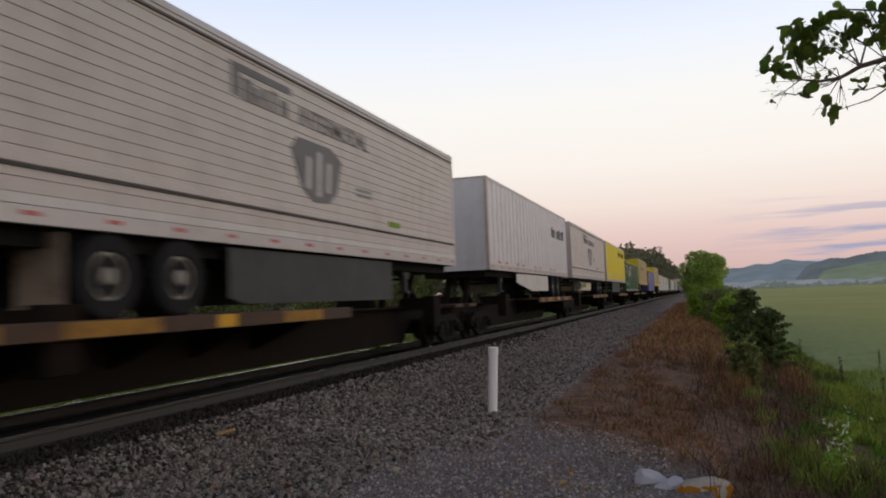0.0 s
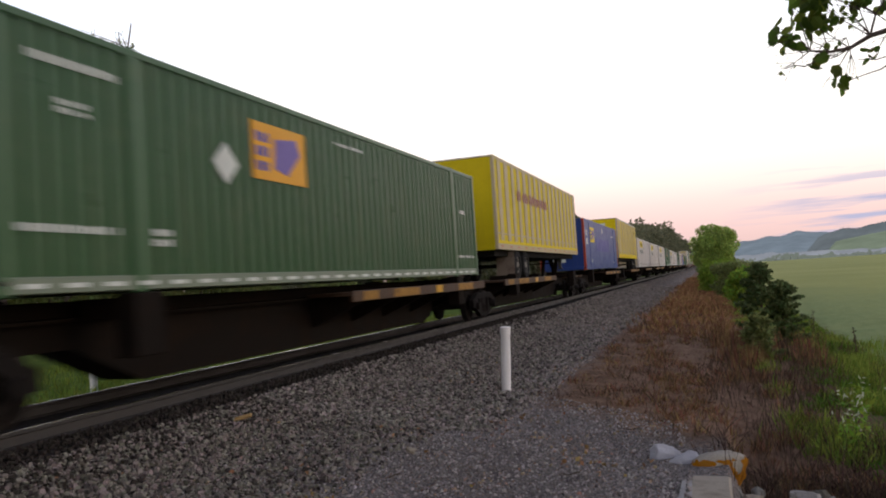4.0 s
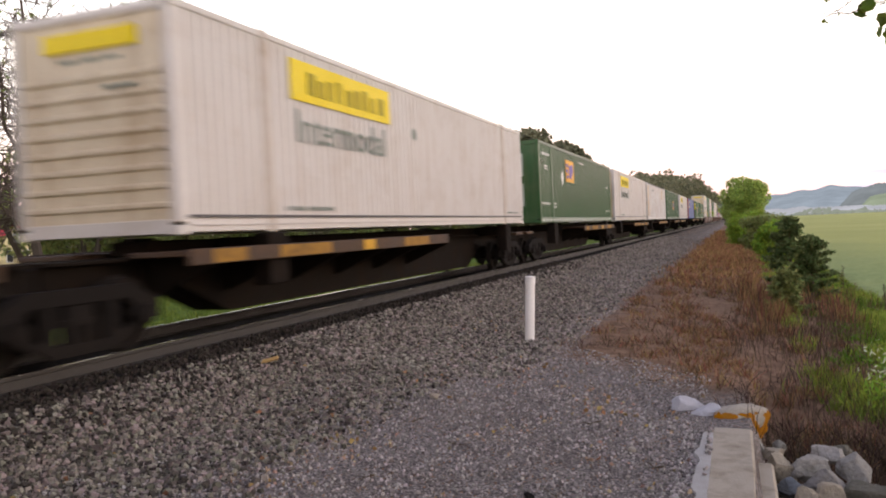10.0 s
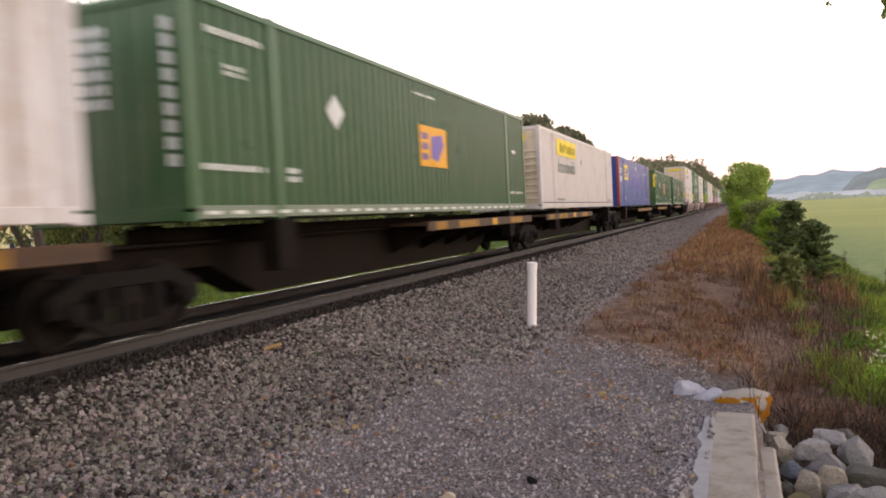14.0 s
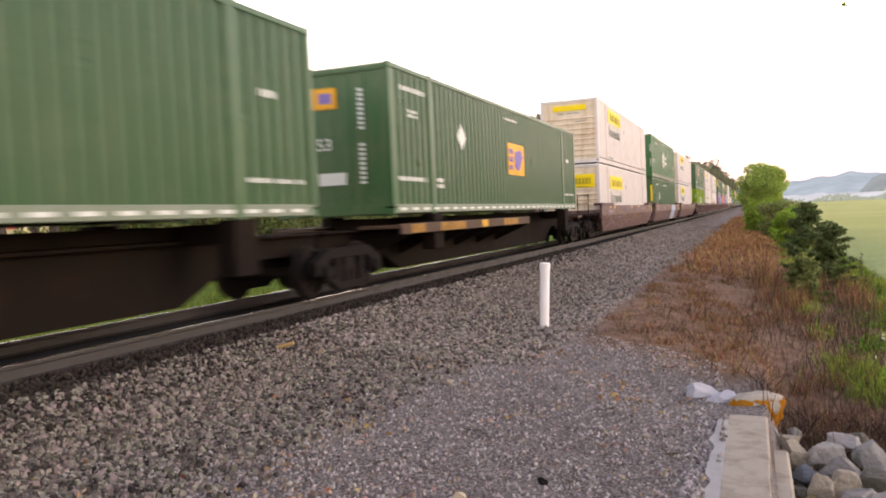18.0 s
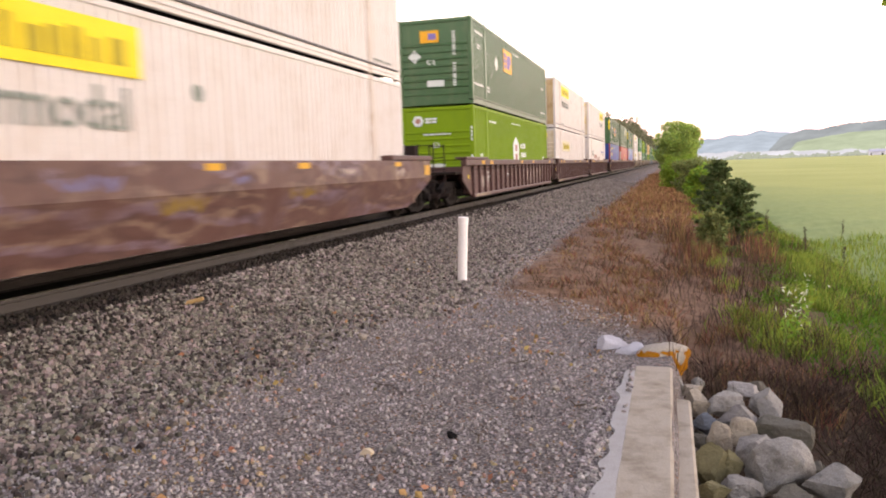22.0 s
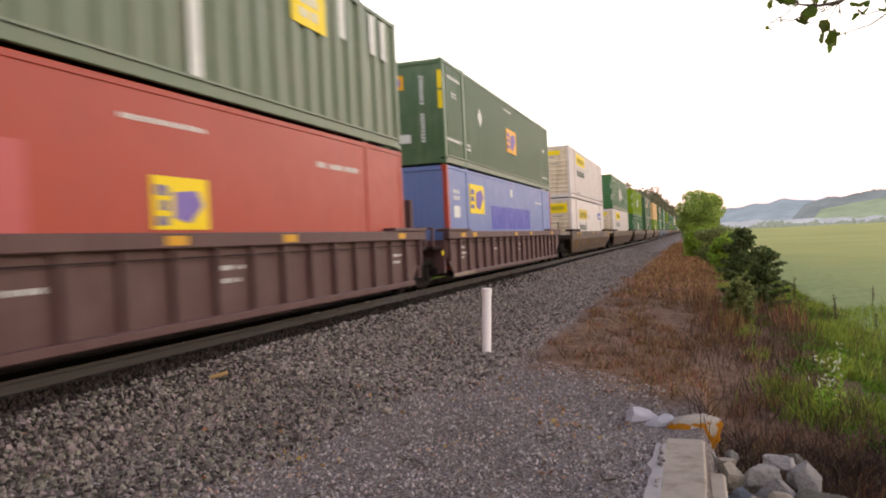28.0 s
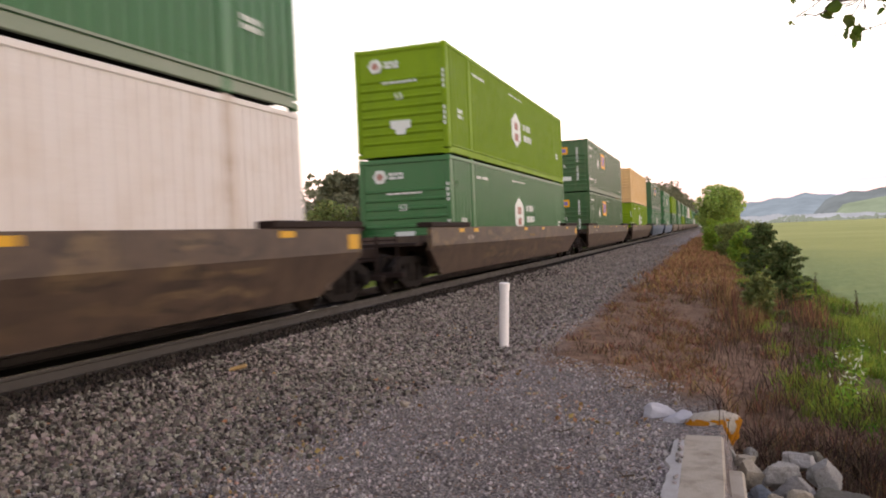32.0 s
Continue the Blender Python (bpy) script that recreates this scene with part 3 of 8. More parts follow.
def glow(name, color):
    """A far backdrop that emits: daylight and morning haze are put into its colour."""
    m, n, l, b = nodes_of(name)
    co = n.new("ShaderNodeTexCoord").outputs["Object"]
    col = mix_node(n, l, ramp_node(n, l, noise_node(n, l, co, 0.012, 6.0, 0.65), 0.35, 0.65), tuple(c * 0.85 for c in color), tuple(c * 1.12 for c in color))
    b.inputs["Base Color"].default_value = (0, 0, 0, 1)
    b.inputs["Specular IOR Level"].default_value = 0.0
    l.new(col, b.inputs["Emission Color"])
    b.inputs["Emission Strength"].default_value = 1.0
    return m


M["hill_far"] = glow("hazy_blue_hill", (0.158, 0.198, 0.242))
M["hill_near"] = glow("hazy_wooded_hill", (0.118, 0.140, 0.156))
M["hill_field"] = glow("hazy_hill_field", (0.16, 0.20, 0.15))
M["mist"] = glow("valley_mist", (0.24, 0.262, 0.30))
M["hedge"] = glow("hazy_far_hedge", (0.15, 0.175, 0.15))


# ---- mesh helpers ----
def part(name, bm, material, parent=None, label=""):
    me = bm
    if isinstance(bm, bmesh.types.BMesh):
        me = bpy.data.meshes.new(name)
        bm.normal_update()
        bm.to_mesh(me)
        bm.free()
    ob = new(name, me)
    if material is not None and not me.materials:
        me.materials.append(M[material])
    ob.parent = parent
    if label:
        ob["label"] = label
    return ob


def box(bm, x0, x1, y0, y1, z0, z1):
    v = [bm.verts.new(p) for p in ((x0, y0, z0), (x1, y0, z0), (x1, y1, z0), (x0, y1, z0), (x0, y0, z1), (x1, y0, z1), (x1, y1, z1), (x0, y1, z1))]
    for f in ((0, 3, 2, 1), (4, 5, 6, 7), (0, 1, 5, 4), (1, 2, 6, 5), (2, 3, 7, 6), (3, 0, 4, 7)):
        bm.faces.new([v[i] for i in f])


def boxes(*b, bevel=0.0):
    bm = bmesh.new()
    for q in b:
        box(bm, *q)
    if bevel:
        bmesh.ops.bevel(bm, geom=bm.edges[:], offset=bevel, segments=1, affect="EDGES")
    return bm


def prism(points, a, b, axis="x"):
    """A polygon (in the two other axes) drawn out from a to b along one axis."""
    bm = bmesh.new()
    def at(p, k):
        return (k, p[0], p[1]) if axis == "x" else (p[0], k, p[1]) if axis == "y" else (p[0], p[1], k)
    lo, hi = [bm.verts.new(at(p, a)) for p in points], [bm.verts.new(at(p, b)) for p in points]
    bm.faces.new(lo), bm.faces.new(hi[::-1])
    for i in range(len(points)):
        bm.faces.new((lo[i - 1], hi[i - 1], hi[i], lo[i]))
    bmesh.ops.recalc_face_normals(bm, faces=bm.faces[:])
    return bm


def tube(bm, p, q, r0, r1=None, sides=8, caps=True):
    p, q = Vector(p), Vector(q)
    r1 = r0 if r1 is None else r1
    m = (q - p).to_track_quat("Z", "Y").to_matrix()
    rings = []
    for c, r in ((p, r0), (q, r1)):
        rings.append([bm.verts.new(c + m @ Vector((r * math.cos(2 * math.pi * i / sides), r * math.sin(2 * math.pi * i / sides), 0))) for i in range(sides)])
    for i in range(sides):
        bm.faces.new((rings[0][i - 1], rings[0][i], rings[1][i], rings[1][i - 1]))
    if caps:
        bm.faces.new(rings[0][::-1]), bm.faces.new(rings[1])


def lathe(bm, profile, centre, sides=24, axis="x"):
    """Turns (offset along the axis, radius) pairs round the axis."""
    cx, cy, cz = centre
    rings = []
    for a, r in profile:
        ring = []
        for i in range(sides):
            u, w = r * math.cos(2 * math.pi * i / sides), r * math.sin(2 * math.pi * i / sides)
            ring.append(bm.verts.new((cx + a, cy + u, cz + w) if axis == "x" else (cx + u, cy + w, cz + a)))
        rings.append(ring)
    for k in range(len(rings) - 1):
        for i in range(sides):
            bm.faces.new((rings[k][i - 1], rings[k][i], rings[k + 1][i], rings[k + 1][i - 1]))
    bm.faces.new(rings[0][::-1]), bm.faces.new(rings[-1])
    bmesh.ops.recalc_face_normals(bm, faces=bm.faces[:])


LETTERS = {}


def lettering(text, size, depth=0.006):
    """Flat raised letters, one mesh; they lie in the x-y plane and start at the origin."""
    if (text, size) not in LETTERS:
        cu = bpy.data.curves.new("lettering", "FONT")
        cu.body, cu.size, cu.extrude, cu.resolution_u = text, size, depth / 2, 2
        cu.offset = size * 0.006
        ob = bpy.data.objects.new("lettering", cu)
        scene.collection.objects.link(ob)
        bpy.context.view_layer.update()
        me = bpy.data.meshes.new_from_object(ob.evaluated_get(bpy.context.evaluated_depsgraph_get()))
        bpy.data.objects.remove(ob)
        me.materials.clear()
        LETTERS[text, size] = me
    return LETTERS[text, size].copy()

# ---- ground ----
def smooth(a, b, v):
    t = min(1.0, max(0.0, (v - a) / (b - a)))
    return t * t * (3 - 2 * t)


def ground_z(x, y):
    """The height of the ground: trackbed, gravel pad, ditch with its culvert, verge and field."""
    r = abs(x)
    z = -0.17 - 0.38 * smooth(1.15, 3.0, r)
    if x > 3:
        z -= 0.07 * smooth(3.2, 7.0, x) + 0.13 * smooth(3.0, 4.2, x) * smooth(5.0, 13.5, y)
        far = smooth(9.0, 13.0, y)
        z -= far * (0.28 * smooth(5.5, 9.0, x) + 0.35 * smooth(9.0, 11.5, x))
        near = (1 - far) * smooth(1.6, 3.2, y)
        z -= near * (0.58 * smooth(7.64, 7.78, x) - 0.1 * smooth(9.2, 11.5, x))
        z += 0.15 * smooth(11.5, 14.0, x)
    if x < -3:
        z -= 0.15 * smooth(3.0, 6.0, r) + 0.4 * smooth(8, 40, r)
    if r > 1.9:
        z += 0.05 * noise.noise((x * 0.7, y * 0.7, 0.0)) * smooth(1.9, 3.5, r) + 0.015 * noise.noise((x * 4, y * 4, 3.0))
    return z


def spread(parts):
    out = []
    for a, b, n in parts:
        out += list(np.linspace(a, b, n, endpoint=False))
    return out + [parts[-1][1]]


gx = spread(((-3500, -300, 6), (-300, -40, 9), (-40, -6, 16), (-6, -1.5, 18), (-1.5, 1.5, 6), (1.5, 7.5, 40), (7.5, 8.0, 8), (8.0, 14, 26), (14, 40, 14), (40, 300, 10), (300, 3500, 7)))
gy = spread(((-400, -30, 7), (-30, 0, 12), (0, 16, 64), (16, 40, 48), (40, 100, 30), (100, 400, 20), (400, 4500, 10)))
verts = [(x, y, ground_z(x, y)) for y in gy for x in gx]
nx = len(gx)
faces = [(j * nx + i, j * nx + i + 1, (j + 1) * nx + i + 1, (j + 1) * nx + i) for j in range(len(gy) - 1) for i in range(nx - 1)]
me = bpy.data.meshes.new("ground")
me.from_pydata(verts, [], faces)
for p in me.polygons:
    p.use_smooth = True
ground = part("ground", me, "ground")
tagged(ground, "gravel pad, ballast shoulder, dead weeds and open field", "ground", kind="structure")

# ---- track ----
def rail(x):
    prof = ((-0.075, -0.18), (0.075, -0.18), (0.075, -0.165), (0.012, -0.145), (0.010, -0.05), (0.036, -0.038), (0.036, -0.003), (-0.036, -0.003), (-0.036, -0.038), (-0.010, -0.05), (-0.012, -0.145), (-0.075, -0.165))
    ob = part("rail", prism([(x + px, pz) for px, pz in prof], -200, 1500, "y"), "rail")
    tagged(ob, "rusty steel rail with a polished running surface", "rail", "rails", "structure")
    part("rail_head", boxes((x - 0.033, x + 0.033, -200, 1500, -0.003, 0.0)), "railtop", ob, "polished rail head")
    return ob


rail(-0.755), rail(0.755)
bm = bmesh.new()
for i in range(-20, 460):
    y = i * 0.53
    box(bm, -1.3, 1.3, y - 0.115, y + 0.115, -0.36, -0.175 + 0.004 * math.sin(i * 7.1))
tagged(part("sleepers", bm, "sleeper"), "dark tarred wooden sleepers bedded in ballast", "sleepers", kind="stuff")

# ---- train: every piece is built with its leading end at y = 0 and later moves along the track ----
MOVING = []          # (thing, place along the train, height)
HALF, LONG = 1.295, 16.15


def plate(name, mat, u0, u1, z0, z1, parent, side=1, x=HALF, d=0.008, label=""):
    a, b = (x, x + d) if side > 0 else (-x - d, -x)
    return part(name, boxes((a, b, u0, u1, z0, z1)), mat, parent, label)


def writing(text, size, mat, u, z, parent, x=HALF + 0.008, label=""):
    """Lettering on the side that faces +x."""
    ob = part("lettering", lettering(text, size), mat, parent, label)
    ob.matrix_local = Matrix(((0, 0, 1, x), (1, 0, 0, u), (0, 1, 0, z), (0, 0, 0, 1)))
    return ob


def end_writing(text, size, mat, x, z, parent, y=-0.01):
    """Lettering on the leading end; it reads from -x to +x."""
    ob = part("lettering", lettering(text, size), mat, parent)
    ob.matrix_local = Matrix(((1, 0, 0, x), (0, 0, -1, y), (0, 1, 0, z), (0, 0, 0, 1)))
    return ob


def bars(mat, u0, u1, z0, z1, parent, n=4, rows=1, x=HALF, seed=1):
    """Words too small to read, as short plain bars."""
    rnd = random.Random(seed)
    bm = bmesh.new()
    h = (z1 - z0) / rows
    for r in range(rows):
        u = u0
        while u < u1 - 0.02:
            w = min(u1 - u, (u1 - u0) / (n * 2.4) * rnd.uniform(0.6, 1.1))
            if rnd.random() < 0.86:
                box(bm, x, x + 0.006, u, u + w * 0.66, z0 + r * h, z0 + r * h + h * rnd.uniform(0.6, 0.74))
            u += w
    return tagged(part("marking", bm, mat, parent), kind="stuff")


def end_bars(mat, x0, x1, z0, z1, parent, n=3, rows=1, y=-0.012, seed=2):
    rnd = random.Random(seed)
    bm = bmesh.new()
    h = (z1 - z0) / rows
    for r in range(rows):
        u = x0
        while u < x1 - 0.02:
            w = min(x1 - u, (x1 - x0) / n * rnd.uniform(0.6, 1.1))
            box(bm, u, u + w * 0.82, y, y + 0.01, z0 + r * h, z0 + r * h + h * 0.72)
            u += w
    return part("marking", bm, mat, parent)


def polygon_plate(name, pts, mat, parent, x=HALF, d=0.01):
    return part(name, prism(pts, x, x + d, "x"), mat, parent)


def corrugated(u0, u1, z0, z1, pitch, depth, x=HALF, flat=0.35):
    """A folded steel wall; the outer folds lie at x."""
    bm = bmesh.new()
    n = max(1, round((u1 - u0) / pitch))
    w = (u1 - u0) / n
    line = []
    for i in range(n):
        a = u0 + i * w
        line += [(x, a), (x, a + w * flat), (x - depth, a + w * 0.5), (x - depth, a + w * (0.5 + flat))]
    line.append((x, u1))
    lo, hi = [bm.verts.new((px, py, z0)) for px, py in line], [bm.verts.new((px, py, z1)) for px, py in line]
    for i in range(len(line) - 1):
        bm.faces.new((lo[i], lo[i + 1], hi[i + 1], hi[i]))
    return bm


def flip_x(bm):
    for v in bm.verts:
        v.co.x = -v.co.x
    bmesh.ops.reverse_faces(bm, faces=bm.faces[:])
    return bm


LEAN = [False]


def container(body, label, height=2.896, wall="fold", frame_mat=None, end="ribs", post=True, base="rail", marks=None, end_mat=None, post_mat=None):
    """A 53-foot box: folded or flat walls between posts and rails, roof, ends and corner castings."""
    frame_mat = frame_mat or body
    root = new("shipping_container")
    tagged(root, label, "container", "containers on the train")
    z0, z1 = 0.20, height - 0.10
    spans = ((0.16, 1.90), (2.10, 14.05), (14.25, LONG - 0.16)) if post else ((0.16, LONG - 0.16),)
    for side in (1, -1):
        for k, (a, b) in enumerate(spans):
            if wall == "fold":
                bm = corrugated(a, b, z0, z1, 0.28, 0.055, HALF - 0.012, 0.41)
            elif wall == "fine":
                bm = corrugated(a, b, z0, z1, 0.20, 0.026, HALF - 0.008, 0.41)
            elif wall == "wide":
                bm = corrugated(a, b, z0, z1, 0.56, 0.06, HALF - 0.012, 0.42)
            else:
                bm = boxes((HALF - 0.05, HALF - 0.016, a, b, z0, z1))
            if side < 0:
                bm = flip_x(bm)
            part("side_panel", bm, body, root)
        s0, s1 = (HALF - 0.07, HALF) if side > 0 else (-HALF, -HALF + 0.07)
        part("top_rail", boxes((s0, s1, 0.15, LONG - 0.15, z1 - 0.004, height - 0.012), bevel=0.012), "roof_dark" if body == "rustwhite" else frame_mat, root)
        part("bottom_rail", boxes((s0, s1, 0.15, LONG - 0.15, 0.03, z0 + 0.004), bevel=0.012), "railgreen" if body in ("green", "greendull", "greenbright") else frame_mat, root)
        if base == "dash":
            bm = bmesh.new()
            u = 0.3
            while u < LONG - 0.6:
                o0, o1 = (HALF, HALF + 0.005) if side > 0 else (-HALF - 0.005, -HALF)
                box(bm, o0, o1, u, u + 0.30, 0.085, 0.135)
                u += 0.56
            part("reflective_tape", bm, "whitetext", root)
        elif base == "ledge":
            o0, o1 = (HALF - 0.01, HALF + 0.022) if side > 0 else (-HALF - 0.022, -HALF + 0.01)
            part("rub_rail", boxes((o0, o1, 0.2, LONG - 0.2, 0.215, 0.25)), "roof_dark" if body in ("white", "cream", "rustwhite") else "railgreen" if body[:5] == "green" else frame_mat, root)
            if body in ("white", "cream"):
                part("sill_moulding", boxes((o0, o1 - 0.006, 0.2, LONG - 0.2, 0.11, 0.128)), "rail_grey", root)
        for y in (0.0, LONG - 0.165):
            part("corner_post", boxes((s0 - 0.06 * side if side > 0 else s0, s1 if side > 0 else s1 + 0.06, y, y + 0.165, 0.16, height - 0.12), bevel=0.01), post_mat or frame_mat, root)
            for z in () if LEAN[0] else (0.0, height - 0.122):
                c0, c1 = (HALF - 0.16, HALF + 0.003) if side > 0 else (-HALF - 0.003, -HALF + 0.16)
                part("corner_casting", boxes((c0, c1, y - 0.003, y + 0.170, z, z + 0.122), bevel=0.012), post_mat or frame_mat, root)
        if post:
            for y in (1.90, 14.05):
                c0, c1 = (HALF - 0.09, HALF + 0.004) if side > 0 else (-HALF - 0.004, -HALF + 0.09)
                part("lifting_post", boxes((c0, c1, y, y + 0.2, 0.0, height + 0.012), bevel=0.012), "poststain" if body == "white" else frame_mat, root)
    part("roof", boxes((-HALF + 0.05, HALF - 0.05, 0.1, LONG - 0.1, height - 0.05, height - 0.02)), frame_mat, root)
    part("floor", boxes((-HALF + 0.08, HALF - 0.08, 0.1, LONG - 0.1, 0.12, 0.18)), "under", root)
    em = end_mat or body
    part("front_wall", boxes((-HALF + 0.1, HALF - 0.1, 0.04, 0.09, 0.16, height - 0.08)), em, root)
    part("rear_wall", boxes((-HALF + 0.1, HALF - 0.1, LONG - 0.09, LONG - 0.04, 0.16, height - 0.08)), em, root)
    part("end_header", boxes((-HALF + 0.15, HALF - 0.15, 0.0, 0.1, height - 0.14, height - 0.015), bevel=0.01), frame_mat, root)
    part("end_sill", boxes((-HALF + 0.15, HALF - 0.15, 0.0, 0.1, 0.02, 0.2), bevel=0.01), frame_mat, root)
    if end == "ribs":
        for i in range(8):
            z = 0.36 + i * 0.235
            part("end_rib", prism(((-0.0, z), (0.045, z - 0.03), (0.045, z + 0.07), (0.0, z + 0.04)), -HALF + 0.16, HALF - 0.16, "x"), em, root)
    elif end == "doors":
        for x in (-0.78, -0.28, 0.28, 0.78):
            bm = bmesh.new()
            tube(bm, (x, -0.005, 0.18), (x, -0.005, height - 0.14), 0.018)
            part("lock_bar", bm, "rail_grey", root)
        part("door_seam", boxes((-0.012, 0.012, 0.025, 0.05, 0.2, height - 0.15)), "roof_dark", root)
        for i in range(5):
            part("end_rib", boxes((-HALF + 0.16, HALF - 0.16, 0.02, 0.042, 0.42 + i * 0.48, 0.52 + i * 0.48)), em, root)
    elif end == "flat":
        for x in (-0.7, -0.35, 0.0, 0.35, 0.7):
            part("end_rib", boxes((x - 0.07, x + 0.07, 0.025, 0.042, 0.2, height - 0.15)), em, root)
    if marks and not LEAN[0]:
        marks(root)
    return root


# markings of each kind of box
def yellow_sign(root, u, z, w=3.62, h=0.63, mat="sign_yellow", text=True, words="Intermodal"):
    plate("sign_panel", mat, u, u + w, z, z + h, root, d=0.012, label="yellow sign panel")
    block_letters("olive", u + 0.14 * w, u + 0.94 * w, z + 0.2 * h, z + 0.76 * h, root, 9, None, 3, HALF + 0.024)
    if text:
        writing(words, 0.74, "greytext", u + 0.1, z - 0.64, root, HALF + 0.002)


def marks_white(root, u=2.66, z=2.02, mat="sign_yellow", text=True, end_z=(2.38, 2.62)):
    yellow_sign(root, u, z, mat=mat, text=text)
    part("end_sign", boxes((-0.72, 0.78, -0.006, 0.05, 2.38, 2.62) if end_z[0] > 2.3 else (-1.02, 1.05, -0.006, 0.05, *end_z)), "sign_yellow", root)
    if end_z[0] < 2.3:
        end_bars("olive", -0.8, 0.9, end_z[0] + 0.15, end_z[1] - 0.06, root, 8, 1, -0.012, 7)
    end_bars("greytext", -0.5, 0.5, 2.24, 2.31, root, 3, 1, 0.03)
    end_bars("greytext", 0.25, 0.75, 1.86, 1.93, root, 3, 1, -0.006)
    bars("greytext", 2.3, 3.9, 0.32, 0.42, root, 6, 1, HALF - 0.004, 8)
    bars("greytext", 14.4, 15.5, 0.32, 0.4, root, 4, 1, HALF - 0.004, 9)
    polygon_plate("marking", [(7.5 + 0.13 * math.cos(a), 1.95 + 0.13 * math.sin(a)) for a in [i * math.pi / 4 for i in range(8)]], "greytext", root, HALF - 0.006, 0.004)


def marks_green(root, logo_u=7.5, logo_z=1.02, fresh=True, ends=True):
    plate("emblem_panel", "sign_orange", logo_u, logo_u + 1.62, logo_z, logo_z + 0.88, root, x=HALF - 0.008, d=0.012, label="orange emblem panel")
    polygon_plate("emblem", [(logo_u + 0.62, logo_z + 0.2), (logo_u + 1.0, logo_z + 0.12), (logo_u + 1.42, logo_z + 0.5), (logo_u + 1.3, logo_z + 0.74), (logo_u + 0.66, logo_z + 0.66)], "purple", root, HALF + 0.004)
    bars("bluedark", logo_u + 0.1, logo_u + 0.5, logo_z + 0.14, logo_z + 0.8, root, 1, 3, HALF + 0.004, 3)
    polygon_plate("placard", [(3.52, 1.75), (3.82, 1.45), (4.12, 1.75), (3.82, 2.05)], "whitetext", root, HALF - 0.006)
    bars("whitetext", 0.5, 1.75, 2.42, 2.56, root, 6, 1, HALF - 0.012, 4)
    bars("whitetext", 0.85, 1.3, 1.92, 2.1, root, 2, 2, HALF - 0.012, 5)
    bars("whitetext", 0.3, 1.7, 0.66, 0.78, root, 5, 1, HALF - 0.012, 6)
    bars("whitetext", 2.25, 2.6, 0.55, 0.8, root, 2, 2, HALF - 0.012, 7)
    bars("whitetext", 7.2, 8.5, 2.52, 2.6, root, 5, 1, HALF - 0.012, 8)
    bars("whitetext", 14.4, 15.9, 0.5, 0.6, root, 6, 1, HALF - 0.012, 9)
    bars("whitetext", 14.75, 15.15, 1.7, 1.85, root, 2, 1, HALF - 0.012, 10)
    if not ends:
        return
    part("end_emblem", boxes((-0.5, 0.15, -0.004, 0.05, 2.1, 2.5)), "sign_orange", root)
    part("end_emblem", boxes((-0.22, 0.06, -0.01, 0.0, 2.2, 2.4)), "purple", root)
    for z0 in (0.62, 1.66):
        column = bmesh.new()
        for k in range(9):
            box(column, 0.62, 0.73, 0.0, 0.045, z0 + k * 0.09, z0 + k * 0.09 + 0.055)
        part("vertical_marking", column, "whitetext", root)
    end_writing("53", 0.34, "whitetext", -0.32, 1.3, root, 0.018)
    part("end_notice", boxes((-0.3, 0.3, 0.0, 0.045, 0.62, 0.86)), "whitetext", root)
    part("end_placard", prism(((-0.95, 1.66), (-0.72, 1.43), (-0.49, 1.66), (-0.72, 1.89)), 0.0, 0.045, "y"), "whitetext", root)
    if fresh:
        for z0, z1 in ((1.5, 2.0), (2.05, 2.55)):
            for x0, x1 in ((HALF - 0.15, HALF - 0.02), (-HALF + 0.02, -HALF + 0.15)):
                part("corner_stripe", boxes((x0, x1, -0.006, 0.01, z0, z1)), "sign_yellow", root)


def marks_lettered_end(root):
    """Side as on the other green boxes; its end carries only columns and lines of white words."""
    marks_green(root, 7.5, 1.02, False, False)
    end_bars("whitetext", -0.9, 0.1, 1.5, 2.6, root, 5, 6, 0.018)
    for i in range(9):
        part("vertical_marking", boxes((HALF - 0.30, HALF - 0.17, 0.0, 0.045, 0.7 + i * 0.21, 0.7 + i * 0.21 + 0.15)), "whitetext", root)


def marks_plain(root):
    bars("whitetext", 6.6, 9.2, 2.42, 2.54, root, 7, 1, HALF - 0.012, 8)
    bars("whitetext", 2.3, 3.4, 2.4, 2.52, root, 5, 1, HALF - 0.012, 5)
    polygon_plate("placard", [(4.0 + 0.26 * math.cos(a), 1.62 + 0.26 * math.sin(a)) for a in [i * math.pi / 5 for i in range(10)]], "whitetext", root, HALF - 0.008)
    bars("whitetext", 14.6, 15.1, 0.7, 1.0, root, 2, 2, HALF - 0.012, 6)
    part("corner_stripe", boxes((HALF - 0.15, HALF - 0.02, -0.006, 0.01, 1.25, 2.35)), "sign_yellow", root)
    end_writing("53", 0.3, "whitetext", -0.3, 1.3, root, 0.018)


